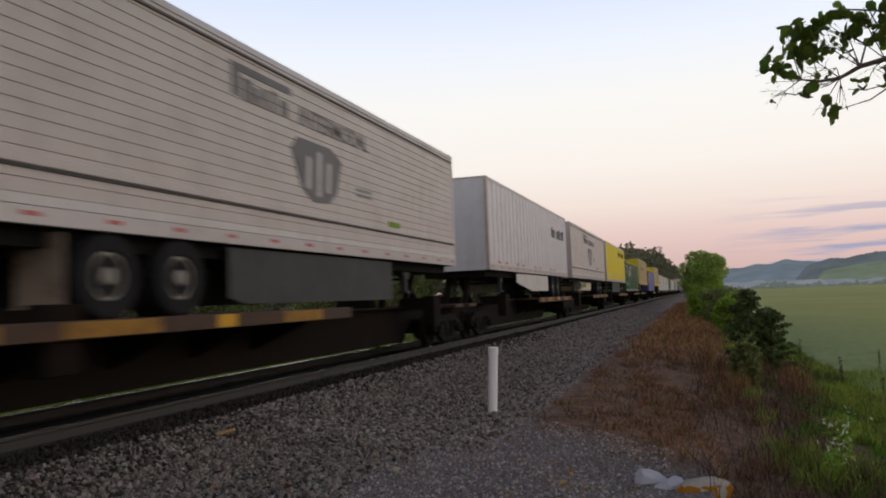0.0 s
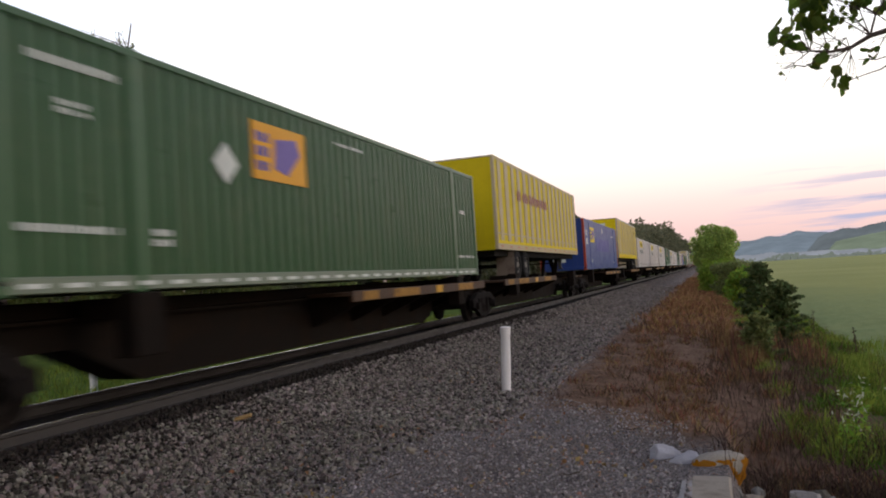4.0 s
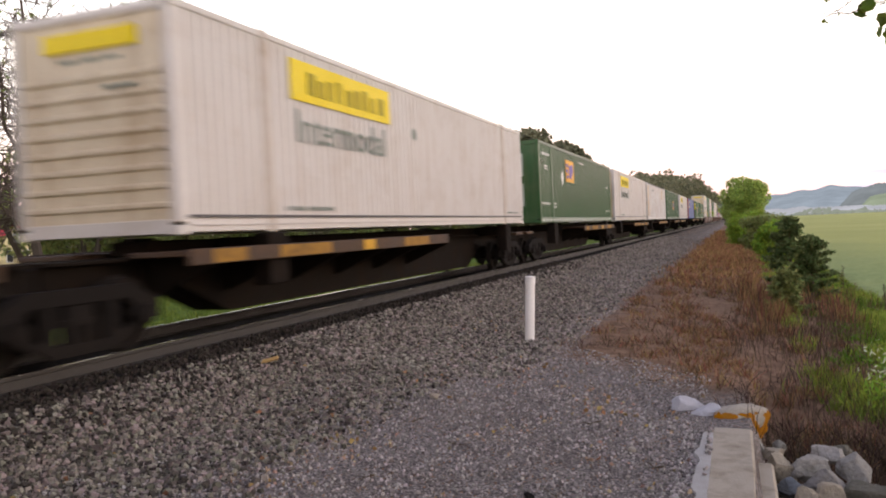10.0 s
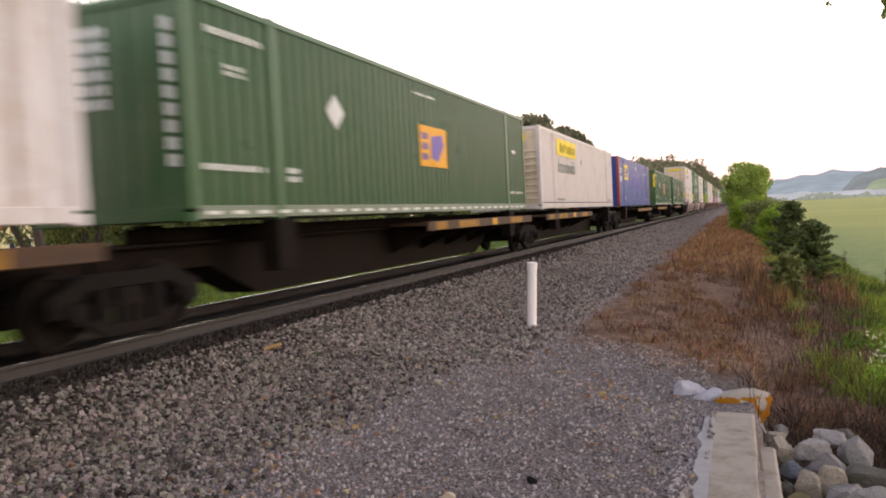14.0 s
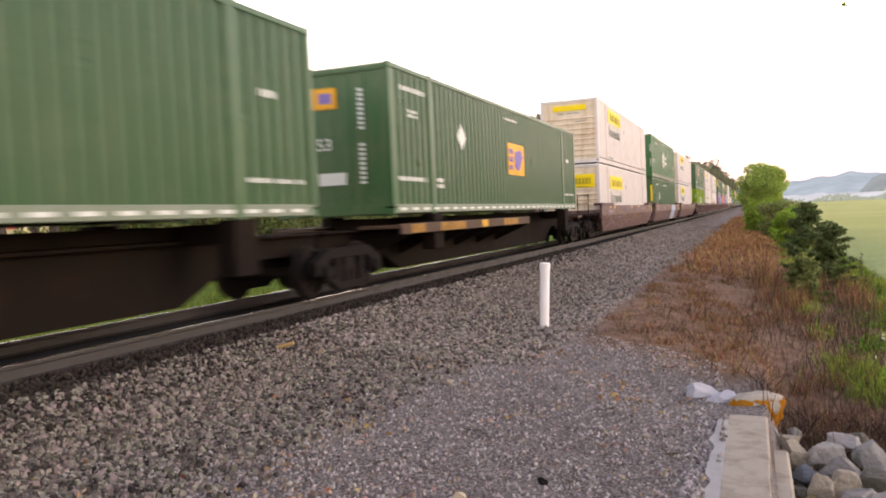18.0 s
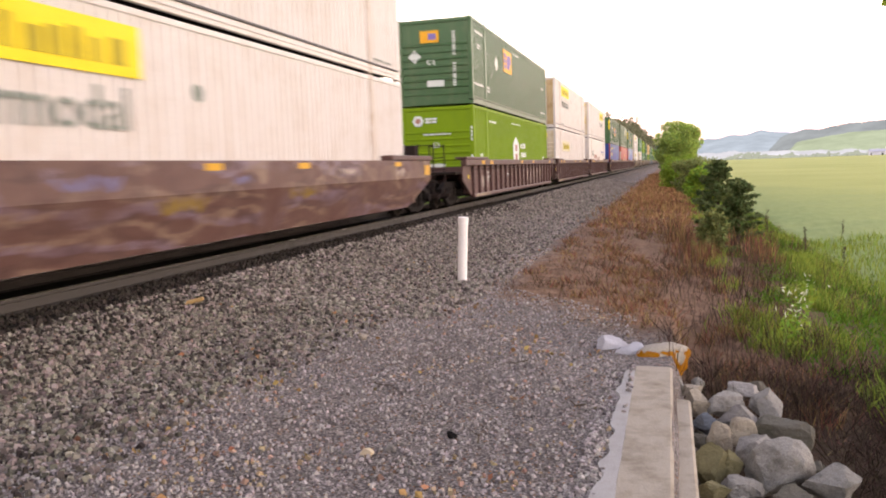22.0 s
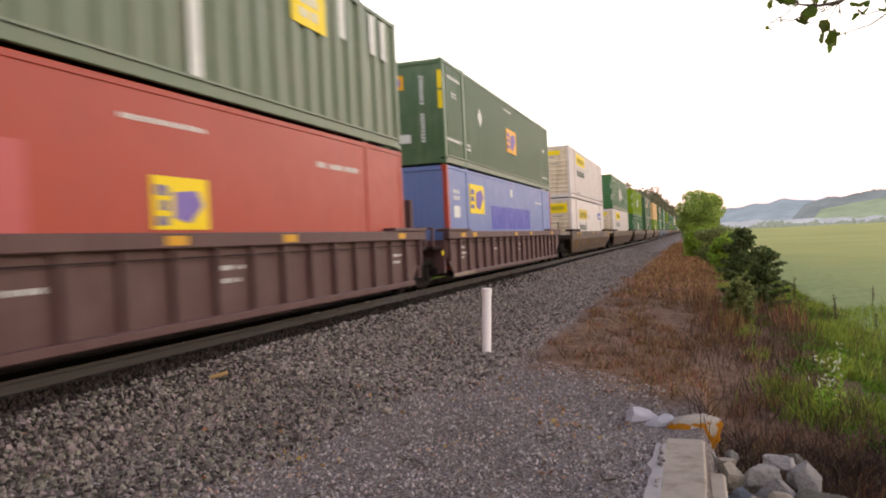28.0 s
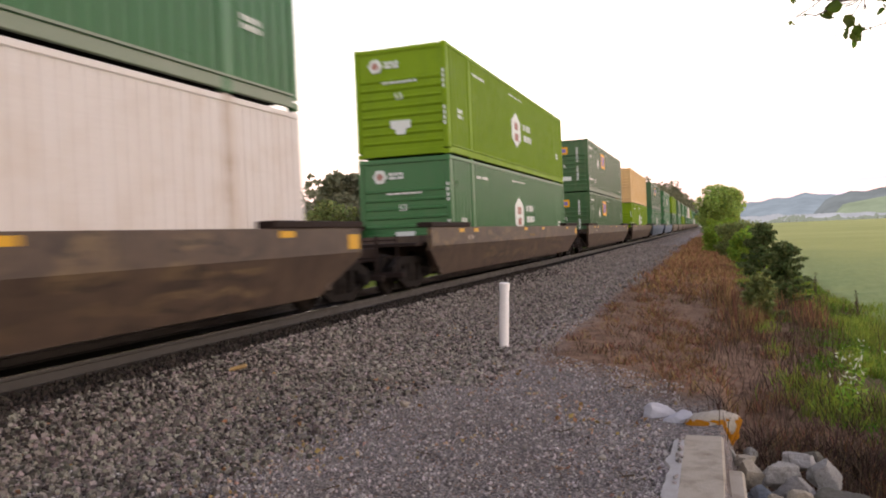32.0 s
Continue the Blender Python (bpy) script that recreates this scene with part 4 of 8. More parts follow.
def marks_blue(root, patch="bluepatch"):
    plate("emblem_panel", "sign_yellow", 2.24, 3.92, 1.6, 2.49, root, x=HALF - 0.012, d=0.012, label="yellow emblem panel")
    polygon_plate("emblem", [(2.9, 1.82), (3.3, 1.72), (3.75, 2.1), (3.6, 2.34), (2.95, 2.26)], "purple", root, HALF + 0.002)
    bars("bluedark", 2.34, 2.76, 1.74, 2.4, root, 1, 3, HALF + 0.002, 3)
    plate("paint_patch", patch, 4.85, 11.2, 1.12, 1.9, root, x=HALF - 0.015, d=0.004, label="patch of newer blue paint")
    plate("placard", "whitetext", 7.75, 8.1, 2.3, 2.58, root, x=HALF - 0.014, d=0.006)
    bars("whitetext", 0.6, 1.2, 1.95, 2.3, root, 2, 2, HALF - 0.014, 4)
    plate("notice", "whitetext", 0.58, 1.16, 1.45, 1.78, root, x=HALF - 0.014, d=0.006)
    bars("whitetext", 2.3, 2.8, 0.4, 0.62, root, 2, 2, HALF - 0.014, 5)
    bars("whitetext", 12.5, 13.9, 2.2, 2.3, root, 5, 1, HALF - 0.014, 6)
    bars("whitetext", 13.2, 13.9, 0.4, 0.52, root, 2, 1, HALF - 0.014, 7)
    end_writing("53", 0.42, "whitetext", -0.5, 1.75, root, 0.018)
    part("end_notice", boxes((-0.55, 0.1, 0.0, 0.045, 1.2, 1.55)), "whitetext", root)
    part("end_notice", boxes((-0.55, 0.15, 0.0, 0.045, 0.48, 0.78)), "whitetext", root)
    part("vertical_marking", boxes((0.68, 0.78, 0.0, 0.045, 1.3, 2.4)), "bluefade", root)


def marks_hex(root, lettered=True):
    polygon_plate("emblem_panel", [(7.45 + 0.72 * math.cos(a), 1.42 + 0.60 * math.sin(a)) for a in [i * math.pi / 3 + math.pi / 6 for i in range(6)]], "whitetext", root, HALF - 0.01, 0.014)
    bars("redtext", 7.2, 7.72, 1.05, 1.8, root, 2, 2, HALF + 0.004, 4)
    for k, (u, z) in enumerate(((8.5, 1.55), (8.5, 1.16))):
        bars("whitetext", u + 0.1 * k, u + 1.2 + 0.1 * k, z, z + 0.32, root, 3, 1, HALF - 0.01, 3 + k)
    bars("whitetext", 2.3, 3.6, 2.4, 2.52, root, 6, 1, HALF - 0.012, 8)
    bars("whitetext", 6.6, 8.6, 2.52, 2.6, root, 7, 1, HALF - 0.012, 9)
    bars("whitetext", 0.9, 1.3, 1.0, 1.3, root, 2, 2, HALF - 0.012, 5)
    bars("whitetext", 14.6, 15.1, 1.0, 1.25, root, 2, 2, HALF - 0.012, 6)
    part("end_emblem", prism([(-0.68 + 0.2 * math.cos(a), 2.42 + 0.2 * math.sin(a)) for a in [i * math.pi / 3 for i in range(6)]], -0.005, 0.05, "y"), "whitetext", root)
    part("end_emblem", prism([(-0.68 + 0.1 * math.cos(a), 2.42 + 0.1 * math.sin(a)) for a in [i * math.pi / 3 for i in range(6)]], -0.01, 0.0, "y"), "redtext", root)
    end_bars("whitetext", -0.42, 0.02, 2.34, 2.54, root, 2, 2, -0.005)
    end_bars("whitetext", -0.5, 0.5, 1.93, 2.0, root, 5, 1, -0.012)
    end_writing("53", 0.24, "whitetext", -0.16, 1.5, root, -0.008)
    part("end_notice", prism(((-0.3, 0.95), (0.25, 0.95), (0.25, 0.75), (0.12, 0.72), (0.1, 0.58), (-0.15, 0.58), (-0.17, 0.72), (-0.3, 0.75)), -0.006, 0.05, "y"), "whitetext", root)
    for z in (0.75, 1.7):
        for i in range(4):
            part("vertical_marking", boxes((HALF - 0.115, HALF - 0.05, -0.006, 0.01, z + i * 0.13, z + i * 0.13 + 0.09)), "whitetext", root)


def marks_red(root):
    for u in (3.9,):
        plate("paint_patch", "redpatch", u, u + 1.6, 0.9, 2.0, root, x=HALF - 0.015, d=0.004)
    plate("emblem_panel", "sign_yellow", 7.4, 8.55, 1.1, 1.78, root, x=HALF - 0.012, d=0.012, label="yellow emblem panel")
    polygon_plate("emblem", [(7.8, 1.25), (8.1, 1.18), (8.42, 1.42), (8.3, 1.62), (7.82, 1.58)], "purple", root, HALF + 0.002)
    bars("bluedark", 7.46, 7.72, 1.15, 1.72, root, 1, 3, HALF + 0.002, 3)
    bars("whitetext", 6.9, 8.6, 2.42, 2.52, root, 6, 1, HALF - 0.014, 4)
    bars("whitetext", 11.9, 13.7, 2.22, 2.36, root, 5, 1, HALF - 0.014, 5)
    part("end_emblem", boxes((-0.25, 0.6, -0.004, 0.05, 1.5, 2.2)), "sign_yellow", root)
    part("end_emblem", boxes((0.05, 0.45, -0.01, 0.0, 1.65, 2.0)), "purple", root)
    part("vertical_marking", boxes((HALF - 0.15, HALF - 0.03, -0.006, 0.01, 0.8, 2.3)), "whitetext", root)
    part("end_notice", boxes((-0.75, -0.5, 0.0, 0.045, 1.2, 2.0)), "whitetext", root)


def marks_faded(root):
    plate("emblem_panel", "sign_yellow", 11.2, 12.5, 1.75, 2.55, root, x=HALF - 0.008, d=0.012, label="yellow emblem panel")
    bars("whitetext", 11.5, 12.2, 1.9, 2.4, root, 2, 2, HALF + 0.004, 3)
    for u in (8.3, 9.3, 10.2, 13.1, 14.6, 15.2):
        plate("white_stripe", "whitetext", u, u + 0.28, 0.22 if u < 9 else 1.9, 2.75, root, x=HALF - 0.01, d=0.006)
    part("end_notice", boxes((-0.6, 0.1, -0.004, 0.045, 2.1, 2.5)), "sign_yellow", root)
    part("end_notice", boxes((-0.4, 0.3, 0.0, 0.045, 0.5, 0.8)), "whitetext", root)


def marks_script(root):
    """Big dull red words along the lower half, a blue caption above the far end."""
    bars("greytext", 2.9, 3.7, 0.7, 2.1, root, 1, 2, HALF - 0.006, 3)
    for k, (u, w, h) in enumerate(((4.3, 1.1, 0.82), (5.55, 0.9, 0.82), (6.55, 0.7, 0.78), (7.35, 0.5, 0.45), (7.95, 0.5, 0.45), (8.5, 0.3, 0.68), (8.9, 0.5, 0.45), (9.45, 0.45, 0.75))):
        bars("redtext", u, u + w, 0.82, 0.82 + h, root, 2, 2, HALF - 0.006, 20 + k)
    bars("bluepatch", 11.6, 14.6, 1.75, 1.95, root, 7, 1, HALF - 0.006, 4)
    bars("greytext", 11.6, 14.6, 1.55, 1.65, root, 9, 1, HALF - 0.006, 5)
    part("reefer_unit", boxes((0.25, 0.95, -0.02, 0.06, 0.4, 1.9), bevel=0.03), "under", root, "dark cooling unit grille")
    for z in (0.78, 1.14, 1.5):
        part("grille_bar", boxes((0.28, 0.92, -0.03, -0.02, z, z + 0.05)), "rail_grey", root)


def marks_upper_tail(root):
    yellow_sign(root, 10.1, 1.9, 3.6, 0.66)
    part("end_sign", boxes((0.5, 1.0, -0.03, 0.05, 1.1, 1.6)), "sign_yellow", root)
    part("end_sign", boxes((-0.8, 1.0, -0.03, 0.05, 2.55, 2.7)), "sign_yellow", root)


def marks_rusty(root):
    for u, w in ((0.25, 0.55), (1.85, 0.3), (11.7, 0.28), (12.35, 0.28)):
        plate("rust_streak", "tan", u, u + w, 0.3 if u < 5 else 1.8, 2.7 if u < 5 else 2.62, root, x=HALF - 0.014, d=0.006, label="rust-stained strip")
    part("rust_streak", boxes((HALF - 0.12, HALF + 0.006, 0.05, 0.13, 0.3, 1.6)), "pan", root)
    bars("greytext", 3.3, 5.2, 2.35, 2.45, root, 6, 1, HALF - 0.012, 5)
    bars("greytext", 2.8, 3.4, 0.5, 0.56, root, 3, 1, HALF - 0.012, 6)


def marks_caption(root):
    marks_white(root, 2.95, 1.72, "sign_tan", True, (2.08, 2.6))
    plate("caption_panel", "bluedark", 12.3, 14.3, 1.82, 2.28, root, x=HALF - 0.004, d=0.008, label="dark blue caption panel")
    bars("whitetext", 12.55, 14.1, 1.93, 2.16, root, 7, 1, HALF + 0.004, 7)


TEMPLATES = {}


def box_kind(name):
    kind = name
    if LEAN[0]:
        name = name + " far"
    if name not in TEMPLATES:
        make = {
            "white": lambda: container("white", "white steel shipping container with a yellow sign panel", wall="fine", base="ledge", marks=marks_white, end_mat="cream"),
            "whitesign": lambda: container("white", "white container with large yellow signs on side and end", wall="fine", base="ledge", marks=lambda r: marks_white(r, 2.66, 1.8, "sign_yellow", True, (1.85, 2.45)), end_mat="cream"),
            "whiterust": lambda: container("white", "white container with a rust-stained tan end", wall="fine", base="ledge", marks=marks_white, end="doors", end_mat="rustcream"),
            "whitelow": lambda: container("white", "white container with a faded yellow sign low on its side", wall="fine", base="ledge", marks=lambda r: marks_white(r, 2.7, 1.6, "sign_faded", False), end_mat="cream"),
            "caption": lambda: container("white", "white container with a tan sign and a blue caption", wall="smooth", base="ledge", marks=marks_caption, end_mat="cream"),
            "tail": lambda: container("white", "white container with a rusty door end and yellow sign", wall="fine", base="ledge", marks=marks_upper_tail, end="doors", end_mat="cream"),
            "script": lambda: container("white", "white refrigerated container with dull red lettering", wall="smooth", base="ledge", marks=marks_script, end="flat"),
            "rusty": lambda: container("rustwhite", "rust-streaked white ribbed container on a flat car", wall="wide", base="rail", marks=marks_rusty, end="flat"),
            "green": lambda: container("green", "green corrugated container with an orange emblem", wall="fold", base="dash", marks=lambda r: marks_green(r, 7.5, 1.02, True), end="flat"),
            "greenold": lambda: container("green", "dark green corrugated container with an emblem near its front", wall="fold", base="dash", marks=lambda r: marks_green(r, 4.5, 1.62, False), end="flat"),
            "greenmid": lambda: container("green", "green corrugated container with an orange emblem at mid length", wall="fold", base="dash", marks=lambda r: marks_green(r, 7.5, 1.02, False), end="flat"),
            "greentext": lambda: container("green", "weathered green corrugated container with white lettered end", wall="fold", base="dash", marks=marks_lettered_end, end="flat"),
            "greendull": lambda: container("greendull", "chalky weathered green container stacked on a blue one", wall="fold", base="ledge", marks=lambda r: marks_green(r, 7.5, 1.02, True), end="flat"),
            "greentop": lambda: container("green", "green corrugated container stacked on a blue one", wall="fold", base="ledge", marks=lambda r: marks_green(r, 7.5, 1.02, True), end="flat"),
            "greenyellow": lambda: container("green", "green container with a ribbed end and yellow emblem", wall="fold", base="ledge", marks=lambda r: marks_green(r, 5.2, 1.62, False), end="ribs"),
            "greenplain": lambda: container("green", "plain dark green corrugated container under another", wall="fold", base="ledge", marks=marks_plain, end="flat"),
            "hex": lambda: container("greenbright", "green container with a white hexagon emblem and ribbed end", wall="fold", base="ledge", marks=marks_hex, end="ribs"),
            "lime": lambda: container("lime", "lime green container with a white hexagon emblem", wall="fold", base="ledge", marks=marks_hex, end="ribs"),
            "olive": lambda: container("greenfade", "faded grey-green corrugated container with white stripes", wall="wide", base="ledge", marks=marks_faded, end="flat"),
            "blue": lambda: container("blue", "blue smooth-sided container with red corner posts", wall="smooth", base="ledge", marks=marks_blue, end="flat", post_mat="red"),
            "bluelow": lambda: container("bluefade", "blue container with red corners and a dark blue patch", wall="smooth", base="ledge", marks=lambda r: marks_blue(r, "bluedark"), end="flat", post_mat="red"),
            "red": lambda: container("red", "red smooth-sided container with a yellow emblem", wall="smooth", base="ledge", marks=marks_red, end="flat"),
            "tan": lambda: container("tan", "tan orange ribbed container stacked on a lime one", wall="wide", base="rail", end="ribs"),
        }
        TEMPLATES[name] = [make[kind](), 0]
    t = TEMPLATES[name]
    t[1] += 1
    return t[0] if t[1] == 1 else copy_thing(t[0], Matrix())


# ---- road trailers ----
def tyre_pair(y, x, z, parent):
    bm = bmesh.new()
    s = 1 if x > 0 else -1
    lathe(bm, [(-0.14, 0.30), (-0.14, 0.47), (-0.11, 0.505), (0.11, 0.505), (0.14, 0.47), (0.14, 0.30), (0.10, 0.29)], (x, y, z), 24)
    t = part("tyre", bm, "tyre", parent)
    bm = bmesh.new()
    lathe(bm, [(0.02 * s, 0.28), (0.10 * s, 0.285), (0.105 * s, 0.25), (0.05 * s, 0.2), (0.045 * s, 0.11), (0.12 * s, 0.1), (0.13 * s, 0.06)], (x, y, z), 20)
    part("rim", bm, "rim", t)


def trailer(body, label, wall, nose_first=True, skirt=None, tank=None, marks=None, band=None, roof="rail_grey", lower="white", stripes=None, rib_w=0.42):
    """A road trailer: box, rails, skirt, landing legs, tandem wheels and a nose plate. Its floor is 1.0 m over its tyres' foot."""
    root = new("semi_trailer")
    tagged(root, label, "trailer", "trailers on the train")
    base, top = 1.0, 4.08
    z0, z1 = base + 0.30, top - 0.12
    for side in (1, -1):
        if wall == "ribs":
            bm = boxes((HALF - 0.05, HALF - 0.012, 0.1, LONG - 0.1, z0, z1))
            for k in range(1, 26):
                o0, o1 = (HALF - 0.016, HALF - 0.004) if side > 0 else (-HALF + 0.004, -HALF + 0.016)
                part("panel_seam", boxes((o0, o1, 0.1 + k * 0.614, 0.1 + k * 0.614 + 0.055, z0, z1), bevel=0.003), "seam", root)
        elif wall == "planks":
            n = 17
            h = (z1 - z0) / n
            for i in range(n):
                a = z0 + i * h
                pk = boxes((HALF - 0.05, HALF - 0.012, 0.1, LONG - 0.1, a + 0.014, a + h - 0.001), bevel=0.004)
                part("side_plank", flip_x(pk) if side < 0 else pk, body, root)
            bm = boxes((HALF - 0.05, HALF - 0.026, 0.1, LONG - 0.1, z0, z1))
        else:
            bm = boxes((HALF - 0.05, HALF - 0.012, 0.1, LONG - 0.1, z0, z1))
        if side < 0:
            bm = flip_x(bm)
        part("side_panel", bm, body, root)
        s0, s1 = (HALF - 0.06, HALF) if side > 0 else (-HALF, -HALF + 0.06)
        part("top_rail", boxes((s0, s1, 0.05, LONG - 0.05, z1 - 0.004, top - 0.01), bevel=0.012), roof, root)
        part("bottom_rail", boxes((s0, s1, 0.05, LONG - 0.05, base, base + 0.2), bevel=0.01), ("tanrib" if body == "paleyellow" else lower) if stripes else "rail_grey", root)
        part("lower_band", boxes((s0 + 0.004 * side, s1 + 0.004 * side, 0.05, LONG - 0.05, base + 0.2, z0 + 0.004)), lower, root)
        if band:
            o0, o1 = (HALF - 0.02, HALF + 0.01) if side > 0 else (-HALF - 0.01, -HALF + 0.02)
            part("rub_rail", boxes((o0, o1, 0.05, LONG - 0.05, z0 + 0.2, z0 + 0.25)), band, root)
        o0, o1 = (HALF, HALF + 0.006) if side > 0 else (-HALF - 0.006, -HALF)
        mk = boxes((o0, o1, 0.0, 0.2, base + 0.09, base + 0.14))
        first = part("side_marker", mk, "redmark", root)
        first.location.y = 0.4
        for i in range(1, 14):
            part("side_marker", first.data, "redmark", root).location.y = 0.4 + i * 1.18
        for y in (0.0, LONG - 0.12):
            part("corner_post", boxes((s0 - (0.05 if side > 0 else 0), s1 + (0.05 if side < 0 else 0), y, y + 0.12, base, top), bevel=0.02), "poststain" if body == "silver" or rib_w < 0.3 else "rail_grey" if body != "paleyellow" else "tanrib", root)
    part("roof", boxes((-HALF + 0.03, HALF - 0.03, 0.03, LONG - 0.03, top - 0.03, top)), "rail_grey", root)
    part("floor", boxes((-HALF + 0.05, HALF - 0.05, 0.05, LONG - 0.05, base, base + 0.12)), "under", root)
    part("underframe", boxes((-1.05, 1.05, 0.3, LONG - 0.3, 0.80, 1.0)), "under", root)
    part("front_wall", boxes((-HALF + 0.04, HALF - 0.04, 0.03, 0.09, base, top - 0.05)), body, root)
    part("rear_wall", boxes((-HALF + 0.04, HALF - 0.04, LONG - 0.09, LONG - 0.03, base, top - 0.05)), body, root)
    ax = (12.0, 13.4) if nose_first else (LONG - 13.3, LONG - 12.0)
    legs, nose = (2.95, 0.9) if nose_first else (LONG - 2.95, LONG - 0.9)
    part("slider_frame", boxes((-0.5, -0.36, ax[0] - 1.2, ax[1] + 1.2, 0.72, 1.0), (0.36, 0.5, ax[0] - 1.2, ax[1] + 1.2, 0.72, 1.0)), "under", root)
    for y in ax:
        bm = bmesh.new()
        tube(bm, (-0.98, y, 0.505), (0.98, y, 0.505), 0.065)
        a = part("axle", bm, "under", root)
        for x in (-1.10, -0.78, 0.78, 1.10):
            tyre_pair(y, x, 0.505, a)
    for x in (-0.85, 0.85):
        part("landing_leg", boxes((x - 0.07, x + 0.07, legs - 0.07, legs + 0.07, 0.32, 1.0), (x - 0.14, x + 0.14, legs - 0.14, legs + 0.14, 0.28, 0.33)), "skirt", root)
    for x in (-0.85, 0.85):
        part("leg_bracket", prism(((legs - 0.42, 0.98), (legs + 0.42, 0.98), (legs + 0.1, 0.62), (legs - 0.1, 0.62)), x - 0.05, x + 0.09, "x"), "skirt", root)
    flap = ax[1] + 0.72 if nose_first else ax[0] - 0.72
    for x in (-1.26, 0.62):
        part("mud_flap", boxes((x, x + 0.64, flap - 0.01, flap + 0.01, 0.14, 0.96)), "primer" if not nose_first else "under", root)
    bm = bmesh.new()
    tube(bm, (-0.85, legs, 0.62), (0.85, legs, 0.62), 0.03)
    part("leg_brace", bm, "under", root)
    part("nose_plate", boxes((-0.9, 0.9, nose - 0.6, nose + 0.6, 0.95, 1.0)), "under", root)
    if skirt:
        a, b = (4.3, 10.8) if nose_first else (LONG - 10.9, LONG - 4.6)
        for side in (1, -1):
            o0, o1 = (HALF - 0.10, HALF - 0.08) if side > 0 else (-HALF + 0.08, -HALF + 0.10)
            part("side_skirt", prism(((a, 0.96), (b, 0.96), (b, 0.30 if skirt == "white" else 0.14), (a + (2.8 if skirt == "white" else 0.4), 0.30 if skirt == "white" else 0.14), (a, 0.62 if skirt == "white" else 0.24)), o0, o1, "x"), skirt, root)
    if tank:
        part("belly_box", boxes((-0.9, 1.0, 4.6, 10.0, 0.30, 0.93), bevel=0.06), "cream", root, "pale underbody box")
        bm = bmesh.new()
        tube(bm, (0.98, 3.9, 0.62), (0.98, 4.5, 0.62), 0.25, sides=16)
        part("fuel_tank", bm, "rim", root)
        plate("notice", "lime", 6.1, 7.4, 0.5, 0.76, root, x=1.0, d=0.012)
    if stripes:
        # tan strips of uneven width between the yellow ones
        rnd = random.Random(int(rib_w * 100))
        u = 0.42
        for k in range(40):
            if u > LONG - 0.7:
                break
            w = (0.95 if k == 1 else rnd.choice((0.16, 0.24, 0.3, 0.5))) if rib_w < 0.3 else rib_w * rnd.uniform(0.9, 1.15)
            part("wall_rib", boxes((HALF - 0.012, HALF + 0.008, u, u + w, z0, z1), bevel=0.003), stripes, root, "dull tan wall strip")
            u += w + (rnd.uniform(0.3, 0.62) if rib_w < 0.3 else 0.53)
    if marks:
        marks(root)
    return root


def block_letters(mat, u0, u1, z0, z1, root, n, gap=None, seed=3, x=HALF):
    """A trade name as a row of plain upright bars."""
    w = (u1 - u0) / n
    for i in range(n):
        if gap is not None and i == gap:
            continue
        bm = bmesh.new()
        a = u0 + i * w
        box(bm, x - 0.012, x, a, a + w * (0.45 + 0.1 * ((i * 7 + seed) % 4)), z0, z1 - 0.12 * (z1 - z0) * ((i * 5 + seed) % 3))
        part("block_letter", bm, mat, root)


def marks_shield(root):
    """A bracketed name, a word, a shield with upright strokes and a pale rub rail, its shadow painted as a dark strip
    below.
    """
    plate("brand_bar", "midtext", 5.3, 7.05, 3.60, 3.72, root, x=HALF - 0.012, d=0.012)
    plate("brand_bar", "midtext", 5.3, 5.52, 3.22, 3.60, root, x=HALF - 0.012, d=0.012)
    block_letters("midtext", 5.62, 7.0, 3.2, 3.54, root, 5)
    writing("INTERMODAL", 0.47, "midtext", 7.3, 3.17, root, HALF)
    polygon_plate("shield", [(7.02, 2.74), (7.26, 2.95), (8.5, 2.95), (8.95, 2.76), (8.74, 2.16), (8.4, 1.92), (7.8, 1.88), (7.36, 2.1)], "midtext", root, HALF - 0.012, 0.014)
    for u, z0, z1 in ((7.5, 2.1, 2.66), (7.9, 2.0, 2.8), (8.28, 2.1, 2.66)):
        polygon_plate("shield_bar", [(u, z0), (u + 0.14, z0), (u + 0.2, z1), (u + 0.06, z1)], "rail_grey", root, HALF + 0.002, 0.006)
    bars("greytext", 9.6, 10.4, 2.2, 2.4, root, 2, 2, HALF - 0.012, 4)
    plate("notice", "lime", 11.3, 11.95, 1.72, 1.84, root, x=HALF - 0.012, d=0.014)
    part("rub_rail", boxes((HALF - 0.02, HALF + 0.03, 0.1, LONG - 0.1, 1.60, 1.71), bevel=0.012), "offwhite", root)
    part("rub_rail_edge", boxes((HALF - 0.02, HALF + 0.012, 0.1, LONG - 0.1, 1.565, 1.598)), "skirt", root)
    part("drip_edge", boxes((HALF - 0.02, HALF + 0.016, 0.1, LONG - 0.1, 3.86, 3.895)), "roof_dark", root)


